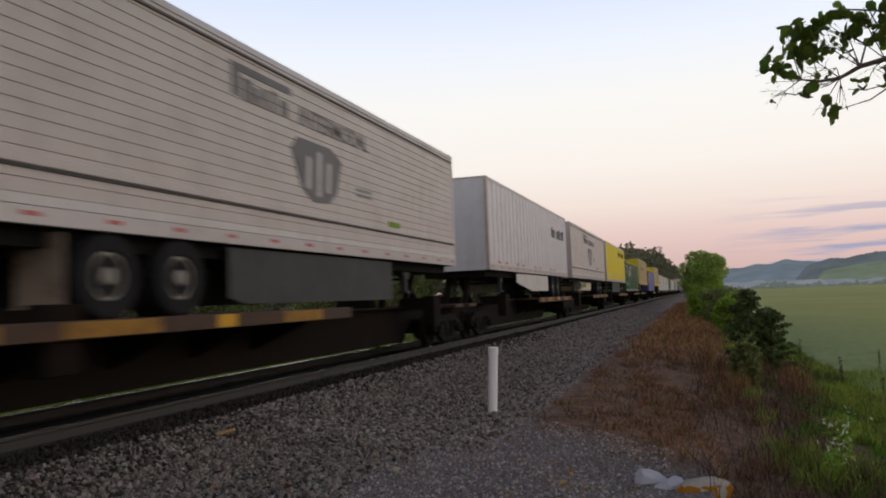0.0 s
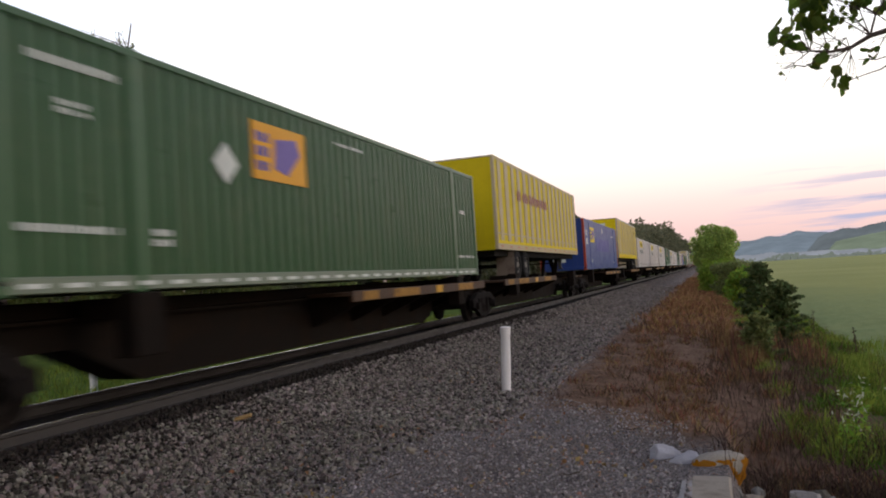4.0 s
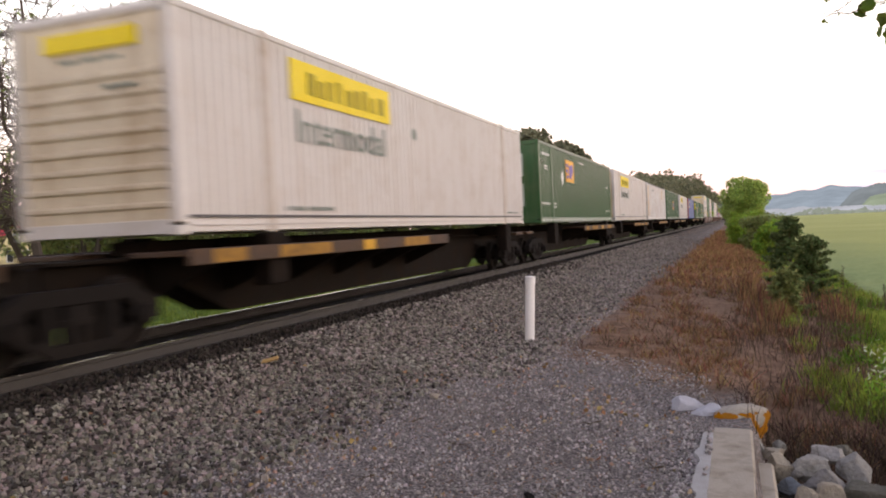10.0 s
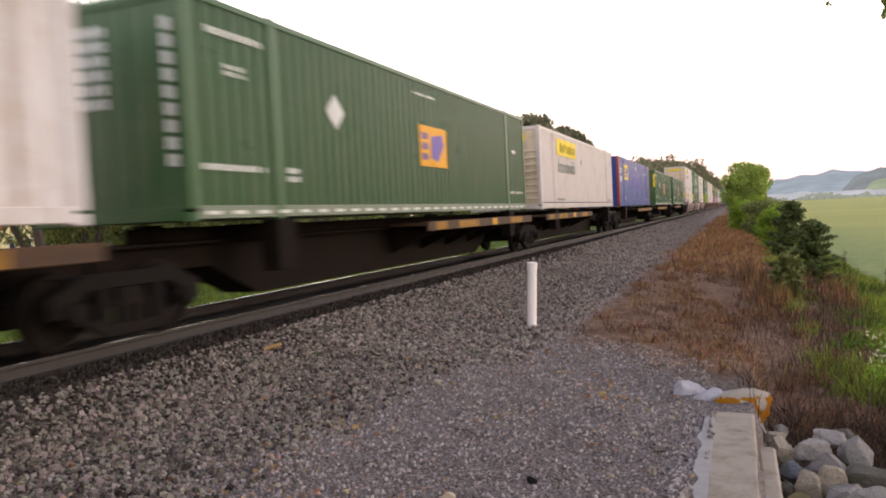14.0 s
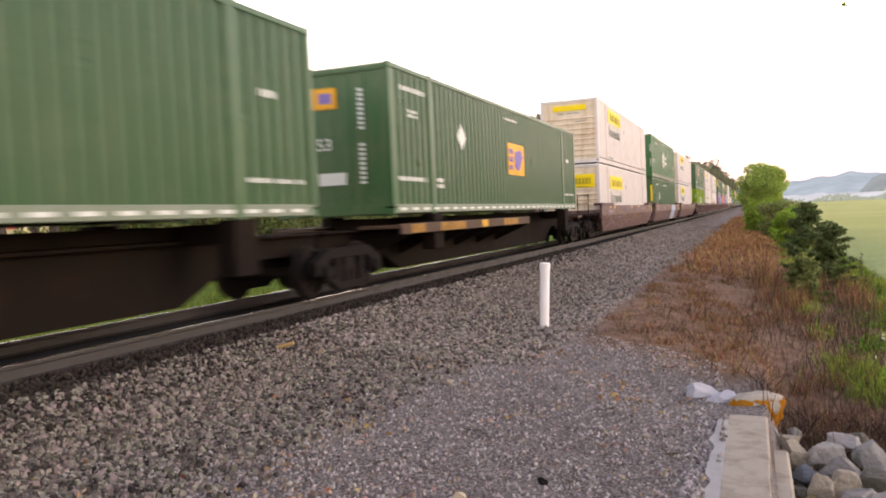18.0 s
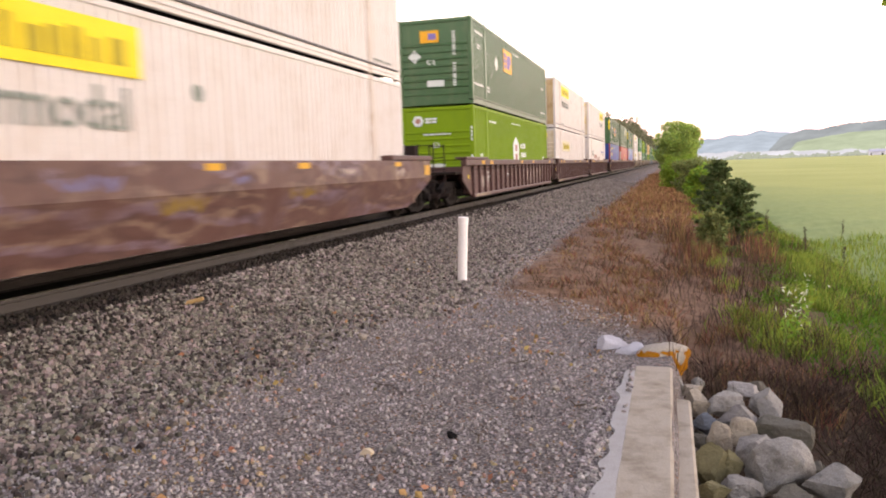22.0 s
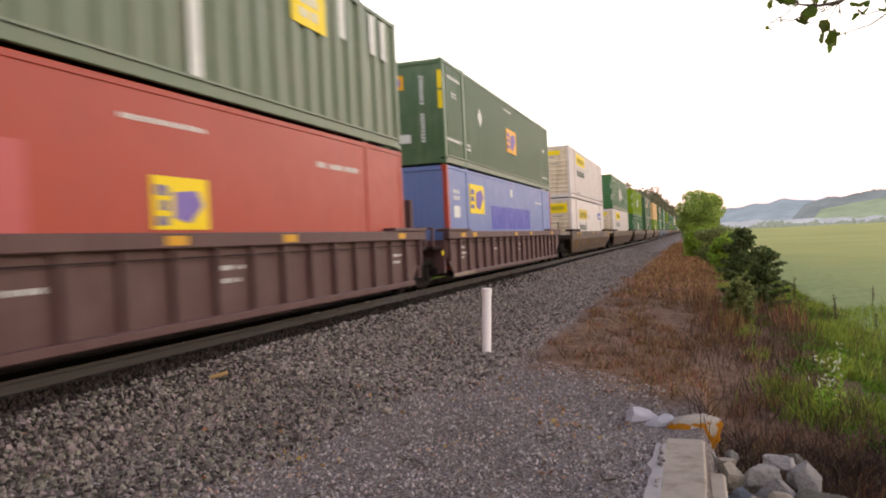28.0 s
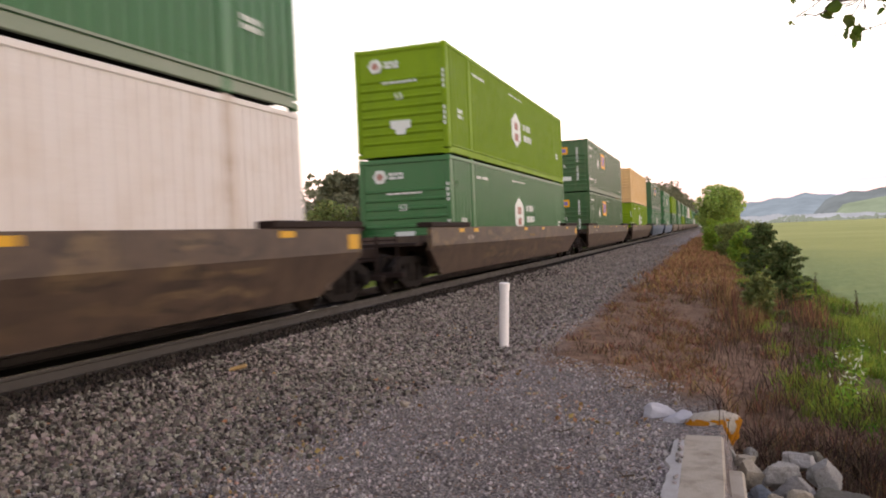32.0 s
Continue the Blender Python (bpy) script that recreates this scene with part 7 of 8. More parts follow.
# a pale-leaved weed in the verge
rng = np.random.default_rng(12)
for k, (x, y) in enumerate(((9.25, 11.4), (9.5, 12.3), (9.1, 10.5))):
    root = new("verge_weed")
    root.location = (x, y, ground_z(x, y) - 0.02)
    tagged(root, "pale green broad-leaved weed in grass", "plant", "verge weeds")
    bm = bmesh.new()
    tube(bm, (0, 0, 0), (0.03, 0, 0.55), 0.008, 0.004, 5)
    part("stem", bm, "grass", root)
    p = np.stack([rng.normal(size=60) * 0.09, rng.normal(size=60) * 0.09, rng.uniform(0.12, 0.5, 60)], 1)
    part("leaves", leaf_cloud(p, rng.uniform(0.025, 0.05, 60), rng, 2.8, 0.1), "leaflight", root)
    p = np.stack([rng.normal(size=18) * 0.10, rng.normal(size=18) * 0.10, rng.uniform(0.34, 0.62, 18)], 1)
    part("blooms", leaf_cloud(p, rng.uniform(0.014, 0.03, 18), rng, 3.8, 0.1), "palebloom", root, "cream flower sprays")["kind"] = "stuff"

# tall dark dock stalks along the field's edge
rng = np.random.default_rng(52)
for k, (x, y, h) in enumerate(((10.4, 24.8, 0.95), (10.9, 21.5, 0.6), (10.6, 27.5, 0.7), (11.3, 24.0, 0.6), (11.5, 20.0, 0.5), (12.6, 26.0, 0.6), (10.2, 22.3, 0.5), (9.9, 26.4, 0.8))):
    root = new("dock_stalk")
    root.location = (x, y, ground_z(x, y) - 0.02)
    tagged(root, "tall dark seeded dock stalk at the field's edge", "plant", "dock stalks")
    bm = bmesh.new()
    tube(bm, (0, 0, 0), (0.04 * (k % 3 - 1), 0, h), 0.009, 0.004, 5)
    part("stem", bm, "weeddark", root)
    p = np.stack([rng.normal(size=70) * 0.022 + 0.03 * (k % 3 - 1), rng.normal(size=70) * 0.022, h * rng.uniform(0.35, 1.04, 70)], 1)
    part("seeds", leaf_cloud(p, rng.uniform(0.014, 0.03, 70), rng, 1.6, 0.2), "weeddark", root)

# ---- stones ----
def stone_heap(n, place, size, seed):
    """Loose angular stones resting on the ground."""
    rng = np.random.default_rng(seed)
    corner = np.array([(-1, -1, -1), (1, -1, -1), (1, 1, -1), (-1, 1, -1), (-1, -1, 1), (1, -1, 1), (1, 1, 1), (-1, 1, 1)], float) * 0.5
    quads = np.array([(0, 3, 2, 1), (4, 5, 6, 7), (0, 1, 5, 4), (1, 2, 6, 5), (2, 3, 7, 6), (3, 0, 4, 7)])
    xy = place(rng, n)
    s = size[0] + (size[1] - size[0]) * rng.uniform(0, 1, n) ** 1.8
    v = corner[None] * (1 + rng.uniform(-0.34, 0.34, (n, 8, 3)))
    v[:, 4:, :2] *= 0.72
    v *= (s.reshape(-1, 1, 1) * rng.uniform(0.6, 1.15, (n, 1, 3)))
    a, b = rng.uniform(0, 6.28, n), rng.normal(size=n) * 0.5
    ca, sa, cb, sb = np.cos(a), np.sin(a), np.cos(b), np.sin(b)
    x, y, z = v[..., 0].copy(), v[..., 1].copy(), v[..., 2].copy()
    y2, z2 = y * cb[:, None] - z * sb[:, None], y * sb[:, None] + z * cb[:, None]
    v[..., 0], v[..., 1], v[..., 2] = x * ca[:, None] - y2 * sa[:, None], x * sa[:, None] + y2 * ca[:, None], z2
    base = np.array([(px, py, max(ground_z(px, py), -0.585) if 7.27 < px < 7.64 and 2.4 < py < 7.25 else ground_z(px, py)) for px, py in xy])
    v += base[:, None, :]
    v[..., 2] += (s * 0.22)[:, None]
    me = bpy.data.meshes.new("stones")
    me.from_pydata(v.reshape(-1, 3).tolist(), [], (np.arange(n).reshape(-1, 1, 1) * 8 + quads[None]).reshape(-1, 4).tolist())
    return me


def on_shoulder(rng, n):
    return np.stack([1.45 + 2.9 * rng.beta(1.4, 1.9, n), 3.0 + 20 * rng.uniform(0, 1, n) ** 1.35], 1)


def on_pad(rng, n):
    y = 3.2 + 15 * rng.uniform(0, 1, n) ** 1.7
    return np.stack([2.6 + np.minimum(4.6, 2.4 + np.maximum(0, 12.5 - y)) * rng.uniform(0, 1, n), y], 1)


def far_shoulder(rng, n):
    return np.stack([1.45 + 3.4 * rng.uniform(0, 1, n), 9.5 + 66 * rng.uniform(0, 1, n) ** 1.5], 1)


def spill(rng, n):
    y = 2.6 + 4.7 * rng.uniform(0, 1, n)
    reach = np.array([0.13 + 0.15 * noise.noise((v * 2.1, 3.0, 0.0)) + 0.07 * noise.noise((v * 7.0, 1.0, 0.0)) + 0.10 * smooth(5.6, 7.0, v) for v in y])
    return np.stack([7.08 + np.maximum(0.04, reach) * rng.uniform(0, 1, n) ** 1.3, y], 1)


def in_drifts(rng, n):
    out = []
    while len(out) < n:
        x, y = on_pad(rng, 1)[0]
        if noise.noise((x * 1.1, y * 0.8, 2.0)) + 0.5 * noise.noise((x * 4, y * 3, 5.0)) > rng.uniform(-0.1, 0.5):
            out.append((x, y))
    return np.array(out)


tagged(part("ballast_stones", stone_heap(34000, on_shoulder, (0.022, 0.056), 1), "shoulder"), "loose grey-brown ballast stones on the shoulder", "stones", kind="stuff")
tagged(part("oily_stones", stone_heap(9000, lambda r, n: np.stack([0.86 + 1.25 * r.uniform(0, 1, n) ** 1.25, 3 + 27 * r.uniform(0, 1, n) ** 1.4], 1), (0.025, 0.055), 23), "oilystone"), "oil-blackened ballast beside the rail", "stones", kind="stuff")
tagged(part("pale_chips", stone_heap(2600, on_pad, (0.008, 0.03), 9), "palestone"), "pale limestone chips scattered in the gravel", "stones", kind="stuff")
tagged(part("amber_chips", stone_heap(2400, in_drifts, (0.008, 0.036), 19), "ambergravel"), "rusty orange pebbles scattered in the gravel", "stones", kind="stuff")
tagged(part("spilled_gravel", stone_heap(2600, spill, (0.010, 0.034), 11), "stones"), "gravel spilled over the concrete edge", "gravel", kind="stuff")
tagged(part("gravel_stones", stone_heap(34000, on_pad, (0.008, 0.028), 2), "stones"), "fine grey gravel on the flat pad", "gravel", kind="stuff")
tagged(part("far_ballast", stone_heap(26000, far_shoulder, (0.03, 0.07), 3), "farballast"), "grey ballast stones farther along the line", "stones", kind="stuff")


def rock(name, label, x, y, z, sx, sy, sz, mat, seed, group="", soft=False):
    rng = np.random.default_rng(seed)
    bm = bmesh.new()
    bmesh.ops.create_icosphere(bm, subdivisions=4 if sx > 0.11 else 2, radius=1.0)
    cuts = [(rng.normal(size=3), rng.uniform(0.66, 0.88) if soft else rng.uniform(0.48, 0.80)) for _ in range(17)]
    for v in bm.verts:
        p = np.array(v.co)
        for nrm, d in cuts:
            nrm = nrm / np.linalg.norm(nrm)
            k = p @ nrm - d
            if k > 0:
                p = p - nrm * k
        p = p * (1 + 0.10 * noise.noise((p[0] * 2.2 + seed, p[1] * 2.2, p[2] * 2.2)) + 0.06 * noise.noise((p[0] * 6 + seed, p[1] * 6, p[2] * 6)) + 0.025 * noise.noise((p[0] * 15 + seed, p[1] * 15, p[2] * 15)))
        v.co = Vector((p[0] * sx, p[1] * sy, p[2] * sz))
    for f in bm.faces:
        f.smooth = soft
    ob = part(name, bm, mat)
    ob.location = (x, y, z)
    ob.rotation_euler = (rng.uniform(-0.3, 0.3), rng.uniform(-0.3, 0.3), rng.uniform(0, 6.28))
    return tagged(ob, label, "rock", group)


BOULDERS = (      # x, y, width, height, stone
    (7.68, 7.77, 0.11, 0.18, "rock"), (7.80, 7.58, 0.22, 0.16, "rocktan"), (7.86, 7.86, 0.14, 0.11, "rock"), (7.84, 7.14, 0.23, 0.27, "rocktan"), (8.07, 7.20, 0.34, 0.27, "rock"),
    (8.22, 7.65, 0.31, 0.20, "rock"), (8.39, 7.78, 0.20, 0.15, "rockdark"), (8.41, 7.23, 0.34, 0.22, "rock"), (8.15, 6.74, 0.34, 0.26, "rock"), (8.12, 6.43, 0.25, 0.24, "rocktan"),
    (7.89, 6.64, 0.25, 0.16, "rockblue"), (7.96, 6.21, 0.23, 0.25, "rocktan"), (7.81, 6.23, 0.15, 0.16, "rockdark"), (8.45, 6.53, 0.38, 0.30, "rockdark"), (8.20, 6.08, 0.32, 0.23, "rock"),
    (7.86, 5.66, 0.26, 0.30, "rockmossy"), (8.02, 5.74, 0.20, 0.21, "rockmossy"), (8.32, 5.74, 0.42, 0.36, "rock"), (8.03, 5.36, 0.28, 0.2, "rock"), (8.62, 5.52, 0.36, 0.26, "rock"),
    (7.86, 5.27, 0.25, 0.18, "rockmossy"), (8.33, 5.16, 0.30, 0.26, "rockdark"), (8.62, 5.0, 0.28, 0.22, "rockdark"), (8.05, 4.85, 0.34, 0.26, "rock"), (8.42, 4.6, 0.3, 0.24, "rocktan"), (8.10, 4.3, 0.34, 0.26, "rock"), (7.86, 4.9, 0.18, 0.16, "rockblue"),
)
STONE_LABEL = {"rock": "rough grey limestone boulder in the ditch", "rocktan": "tan sandstone boulder wedged among grey ones", "rockblue": "small blue-grey boulder in the ditch", "rockdark": "dark boulder sunk between paler ones", "rockmossy": "mossy olive boulder against the concrete footing"}
for k, (x, y, w, h, m) in enumerate(BOULDERS):
    rock("riprap_rock", STONE_LABEL[m], x, y, -0.89, w * 0.59, w * 0.55, h * 0.68, m, 200 + k, "riprap boulders")
# smaller stones that fill the gaps under the boulders
rng = np.random.default_rng(19)
for k in range(60):
    x, y = rng.uniform(7.8, 8.7), rng.uniform(4.0, 7.9)
    s = rng.uniform(0.05, 0.10)
    rock("riprap_rock", STONE_LABEL["rockdark"], x, y, ground_z(x, y) + s * 0.4 + 0.06, s * 1.1, s, s * 0.8, ("rockdark", "rock")[k % 2], 400 + k, "riprap boulders")
rock("pale_rock", "pale limestone rock at the gravel's edge", 7.02, 8.33, -0.69, 0.22, 0.17, 0.15, "rockwhite", 301, "", True).rotation_euler = (0.0, 0.1, 0.3)
rock("pale_rock", "pale limestone rock beside a lichen-covered one", 7.23, 8.10, -0.70, 0.17, 0.15, 0.14, "rockwhite", 302, "", True).rotation_euler = (0.0, 0.0, 0.6)
lichen_rock = rock("lichen_rock", "grey rock with orange lichen by the culvert", 7.52, 8.1, -0.74, 0.36, 0.22, 0.20, "rockmoss", 303, "", True)
lichen_rock.rotation_euler = (0.1, 0.12, 0.15)
bm = bmesh.new()
bm.from_mesh(lichen_rock.data)
turn = lichen_rock.rotation_euler.to_matrix()
gone = []
for f in bm.faces:
    n, c = turn @ f.normal, turn @ f.calc_center_median()
    if n.y > 0.0 or n.z > 0.8 or c.z < -0.13 or noise.noise(c * 9.0) < -0.25 or c.z > 0.12:
        gone.append(f)
bmesh.ops.delete(bm, geom=gone, context="FACES")
for v in bm.verts:
    v.co += v.normal * 0.005
bm.normal_update()
part("lichen_patch", bm, None, lichen_rock, "orange lichen patch").data.materials.clear()
lichen_rock.children[0].data.materials.append(M["lichen"])
for i, (x, y, s, m) in enumerate(((6.14, 5.24, 0.055, "under"), (5.72, 4.74, 0.06, "tanrib"), (5.82, 4.86, 0.07, "rock"), (4.41, 7.88, 0.09, "rocktan"), (6.7, 6.48, 0.05, "rockmoss"), (4.51, 4.58, 0.04, "rockmoss"))):
    rock("loose_stone", "single rounded stone lying on the gravel", x, y, ground_z(x, y) + s * 0.4, s, s * 0.8, s * 0.65, m, 320 + i, "loose stones")

# orange leaves and scraps on the gravel
rng = np.random.default_rng(31)
p = in_drifts(rng, 190)
p = np.concatenate([p, np.stack([rng.uniform(2, 7, 30), rng.uniform(4, 14, 30)], 1)])
p = np.array([(x, y, ground_z(x, y) + 0.03) for x, y in p])
tagged(part("fallen_leaves", leaf_cloud(p, rng.uniform(0.02, 0.055, len(p)), rng, 1.4, 0.15), "leaflitter"), "orange dead leaves scattered on the gravel", "leaves", kind="stuff")
bm = bmesh.new()
box(bm, -0.14, 0.14, -0.05, 0.05, 0.0, 0.035)
bmesh.ops.bevel(bm, geom=bm.edges[:], offset=0.012, segments=1, affect="EDGES")
ob = part("bark_scrap", bm, "leaflitter")
ob.location, ob.rotation_euler = (1.97, 8.38, ground_z(1.97, 8.38) + 0.03), (0.1, -0.2, 0.5)
tagged(ob, "orange scrap of bark on the ballast", "debris")

for k in range(14):
    x, y = ((3.9, 9.3), (4.2, 9.0), (6.2, 7.2), (5.3, 6.2), (4.6, 7.0), (6.6, 9.6), (5.9, 9.2), (3.2, 8.6), (6.9, 6.1), (5.0, 10.6), (3.6, 6.1), (6.3, 5.3), (4.9, 5.2), (5.6, 11.4))[k]
    bm = bmesh.new()
    turn, ln = 1.9 * k, 0.16 + 0.05 * (k % 4)
    q = [Vector((ln * (j / 3 - 0.5) * math.cos(turn) + 0.02 * math.sin(j * 2.1 + k), ln * (j / 3 - 0.5) * math.sin(turn) + 0.02 * math.cos(j * 1.7 + k), 0.02 + 0.008 * math.sin(j * 3 + k))) for j in range(4)]
    for j in range(3):
        tube(bm, q[j], q[j + 1], 0.006 - 0.0012 * j, 0.005 - 0.0012 * j, 5)
    tube(bm, q[1], q[1] + Vector((0.05 * math.sin(turn), 0.05, 0.015)), 0.003, 0.0015, 4)
    ob = part("twig", bm, "weeddark")
    ob.location = (x, y, ground_z(x, y))
    tagged(ob, "thin dark dead twig lying on gravel", "twig", "twigs on the gravel")

# ---- marker posts, culvert wall ----
def marker_post(x, y, height, lean, label):
    root = new("marker_post")
    root.location = (x, y, ground_z(x, y) - 0.03)
    root.rotation_euler = (0, radians(lean), radians(4))
    tagged(root, label, "post", "marker posts")
    bm = bmesh.new()
    lathe(bm, [(0.0, 0.080), (height * 0.5, 0.082), (height - 0.1, 0.080)], (0, 0, 0), 24, "z")
    part("pipe", bm, "post", root)
    bm = bmesh.new()
    lathe(bm, [(height - 0.13, 0.088), (height - 0.012, 0.090), (height, 0.078), (height + 0.006, 0.03)], (0, 0, 0), 24, "z")
    part("cap", bm, "post", root)


marker_post(4.19, 12.92, 1.12, 2.8, "leaning white plastic pipe post in gravel")
marker_post(-5.3, 13.7, 0.95, 0.0, "white plastic pipe post across the line")


def chipped(name, x0, x1, y0, y1, z0, z1, seed, parent):
    bm = bmesh.new()
    n = 26
    rows = []
    for i in range(n + 1):
        y = y0 + (y1 - y0) * i / n
        k = [0.012 * noise.noise((y * 6, s * 3.1, seed)) for s in range(4)]
        rows.append([bm.verts.new(c) for c in ((x0 + k[0], y, z0), (x0 + k[0], y, z1 - 0.02), (x0 + 0.025 + k[1], y, z1 + k[2] * 0.5), (x1 - 0.02 + k[3] * 0.4, y, z1 + k[2] * 0.3), (x1, y, z1 - 0.02), (x1, y, z0))])
    for i in range(n):
        for k in range(6):
            bm.faces.new((rows[i][k - 1], rows[i][k], rows[i + 1][k], rows[i + 1][k - 1]))
    bm.faces.new(rows[0]), bm.faces.new(rows[-1][::-1])
    bmesh.ops.recalc_face_normals(bm, faces=bm.faces[:])
    return part(name, bm, "concrete", parent)


wall = new("culvert_headwall")
tagged(wall, "weathered concrete culvert headwall at the gravel's edge", "wall")
chipped("cap", 7.29, 7.63, 2.4, 7.25, -1.7, -0.59, 1.0, wall)
chipped("footing", 7.632, 7.77, 2.4, 6.65, -1.7, -0.70, 4.0, wall)

bm = bmesh.new()
last = None
for i in range(61):
    y = 3.0 + 4.1 * i / 60
    w = 0.09 + 0.10 * abs(noise.noise((y * 1.3, 2.0, 0.0))) + 0.06 * noise.noise((y * 5, 7.0, 0.0)) + 0.05 * smooth(5.5, 3.8, y)
    row = [bm.verts.new(c) for c in ((7.30 - max(0.02, w), y, -0.66), (7.30 - max(0.02, w) * 0.8, y, -0.596), (7.315, y, -0.590), (7.315, y, -0.70))]
    if last:
        for k in range(4):
            bm.faces.new((last[k - 1], last[k], row[k], row[k - 1]))
    last = row
bmesh.ops.recalc_face_normals(bm, faces=bm.faces[:])
part("mortar_edge", bm, "mortar", wall, "pale cement slurry along the edge")

# ---- the branch that hangs in from a tree beside the camera ----
rng = np.random.default_rng(77)
root = new("overhanging_tree")
root.location = (11.9, 4.4, ground_z(11.9, 4.4) - 0.1)
tagged(root, "tree with a thin leafy branch hanging over the verge", "tree")
bm = bmesh.new()
off = np.array([11.9, 4.4, ground_z(11.9, 4.4) - 0.1])
branch_wood(bm, (0, 0, 0), (0.1, 0.2, 5.6), 0.17, 0.09, rng, 6, 0.04)
part("trunk", bm, "bark", root)
# crown out of view, added to shade the near train and ballast
bm = bmesh.new()
clumps = []
for k in range(26):
    a, t = k * 2.4, 0.15 + 0.85 * ((k * 0.377) % 1)
    tip = np.array([0.3 + 4.3 * t * math.cos(a), -1.6 + 4.0 * t * math.sin(a), 5.0 + 5.5 * (1 - t * t) * (0.5 + 0.5 * ((k * 0.61) % 1)) + 0.6])
    branch_wood(bm, (0.1, 0.2, 4.2 + 1.3 * ((k * 0.29) % 1)), tip, 0.06, 0.015, rng, 4, 0.15)
    clumps.append((*tip, 1.15))
part("crown_limbs", bm, "bark", root)
p = blob_points(rng, clumps, 330)
part("crown", leaf_cloud(p, rng.uniform(0.09, 0.15, len(p)), rng), "leafdark", root)
bm = bmesh.new()
def way(*pts):
    return [np.array(q) - off for q in pts]
def limb(pts, r0, r1):
    for i in range(len(pts) - 1):
        tube(bm, pts[i], pts[i + 1], r0 + (r1 - r0) * i / (len(pts) - 1), r0 + (r1 - r0) * (i + 1) / (len(pts) - 1), 6)
main = way((11.95, 4.45, 3.3), (10.6, 4.5, 2.95), (9.4, 4.58, 2.66), (8.71, 4.6, 2.475), (8.58, 4.6, 2.425), (8.46, 4.6, 2.40), (8.36, 4.6, 2.35), (8.26, 4.6, 2.345), (8.17, 4.6, 2.365))
limb(main, 0.026, 0.005)
limb(way((8.26, 4.6, 2.345), (8.20, 4.6, 2.31), (8.14, 4.6, 2.285), (8.09, 4.6, 2.30), (8.03, 4.6, 2.285)), 0.005, 0.002)
limb(way((8.62, 4.6, 2.36), (8.58, 4.61, 2.27), (8.50, 4.61, 2.22), (8.42, 4.6, 2.20), (8.33, 4.6, 2.175)), 0.006, 0.002)
limb(way((8.71, 4.6, 2.475), (8.66, 4.62, 2.42), (8.62, 4.6, 2.36)), 0.008, 0.006)
limb(way((8.58, 4.6, 2.29), (8.48, 4.62, 2.275), (8.40, 4.62, 2.29)), 0.004, 0.002)
limb(way((8.46, 4.6, 2.40), (8.50, 4.62, 2.52), (8.42, 4.62, 2.58), (8.33, 4.62, 2.62)), 0.006, 0.003)
limb(way((8.50, 4.62, 2.52), (8.56, 4.6, 2.60), (8.52, 4.6, 2.70)), 0.005, 0.003)
limb(way((9.4, 4.58, 2.66), (8.95, 4.6, 2.72), (8.6, 4.6, 2.68), (8.4, 4.6, 2.72)), 0.012, 0.004)
limb(way((9.4, 4.58, 2.66), (9.0, 4.55, 2.3), (8.75, 4.55, 2.05), (8.70, 4.55, 1.95)), 0.012, 0.003)
spots = ((8.02, 2.47, 10, 0.05), (8.07, 2.40, 9, 0.045), (8.15, 2.44, 3, 0.06), (8.20, 2.53, 14, 0.055), (8.23, 2.47, 9, 0.06), (8.12, 2.56, 2, 0.06), (8.16, 2.64, 12, 0.06), (8.25, 2.60, 14, 0.06), (8.25, 2.33, 5, 0.055), (8.22, 2.30, 2, 0.06), (8.31, 2.175, 8, 0.055), (8.35, 2.215, 3, 0.045), (8.42, 2.585, 16, 0.045), (8.48, 2.66, 22, 0.05), (8.55, 2.57, 14, 0.05), (8.62, 2.66, 18, 0.055), (8.36, 2.54, 10, 0.035), (8.39, 2.49, 8, 0.03), (8.30, 2.38, 4, 0.03), (8.48, 2.30, 7, 0.04), (8.60, 2.34, 8, 0.075), (8.65, 2.40, 10, 0.075), (8.71, 2.30, 8, 0.08), (8.74, 2.55, 20, 0.06), (8.02, 2.29, 6, 0.018), (8.70, 1.97, 3, 0.06), (8.31, 2.66, 12, 0.05), (8.40, 2.70, 14, 0.05), (8.85, 2.62, 30, 0.06), (9.05, 2.5, 40, 0.06), (9.3, 2.7, 50, 0.06))
joints = np.array([np.array(q) + off for q in main[1:]])
for x, z, n, s in spots:
    q = np.array([x, 4.6, z])
    near = joints[np.argmin(np.linalg.norm(joints - q - np.array([0.1, 0, 0.0]), axis=1))]
    mid = (near + q) / 2 + rng.normal(size=3) * 0.02 + np.array([0, 0, 0.015])
    limb([near - off, mid - off, q - off], 0.0035, 0.0015)
    for _ in range(3):
        e = q + rng.normal(size=3) * np.array([0.05, 0.03, 0.05])
        limb([mid - off, (mid + e) / 2 - off + rng.normal(size=3) * 0.008, e - off], 0.0018, 0.0009)
part("limb", bm, "bark", root)
pts, sz = [], []
for x, z, n, s in spots:
    for _ in range(n):
        pts.append(np.array([x, 4.6, z]) - off + rng.normal(size=3) * np.array([0.028, 0.05, 0.026]))
        sz.append(s * rng.uniform(0.85, 1.6))
part("leaves", broad_leaves(pts, sz, rng), "leafdark", root)

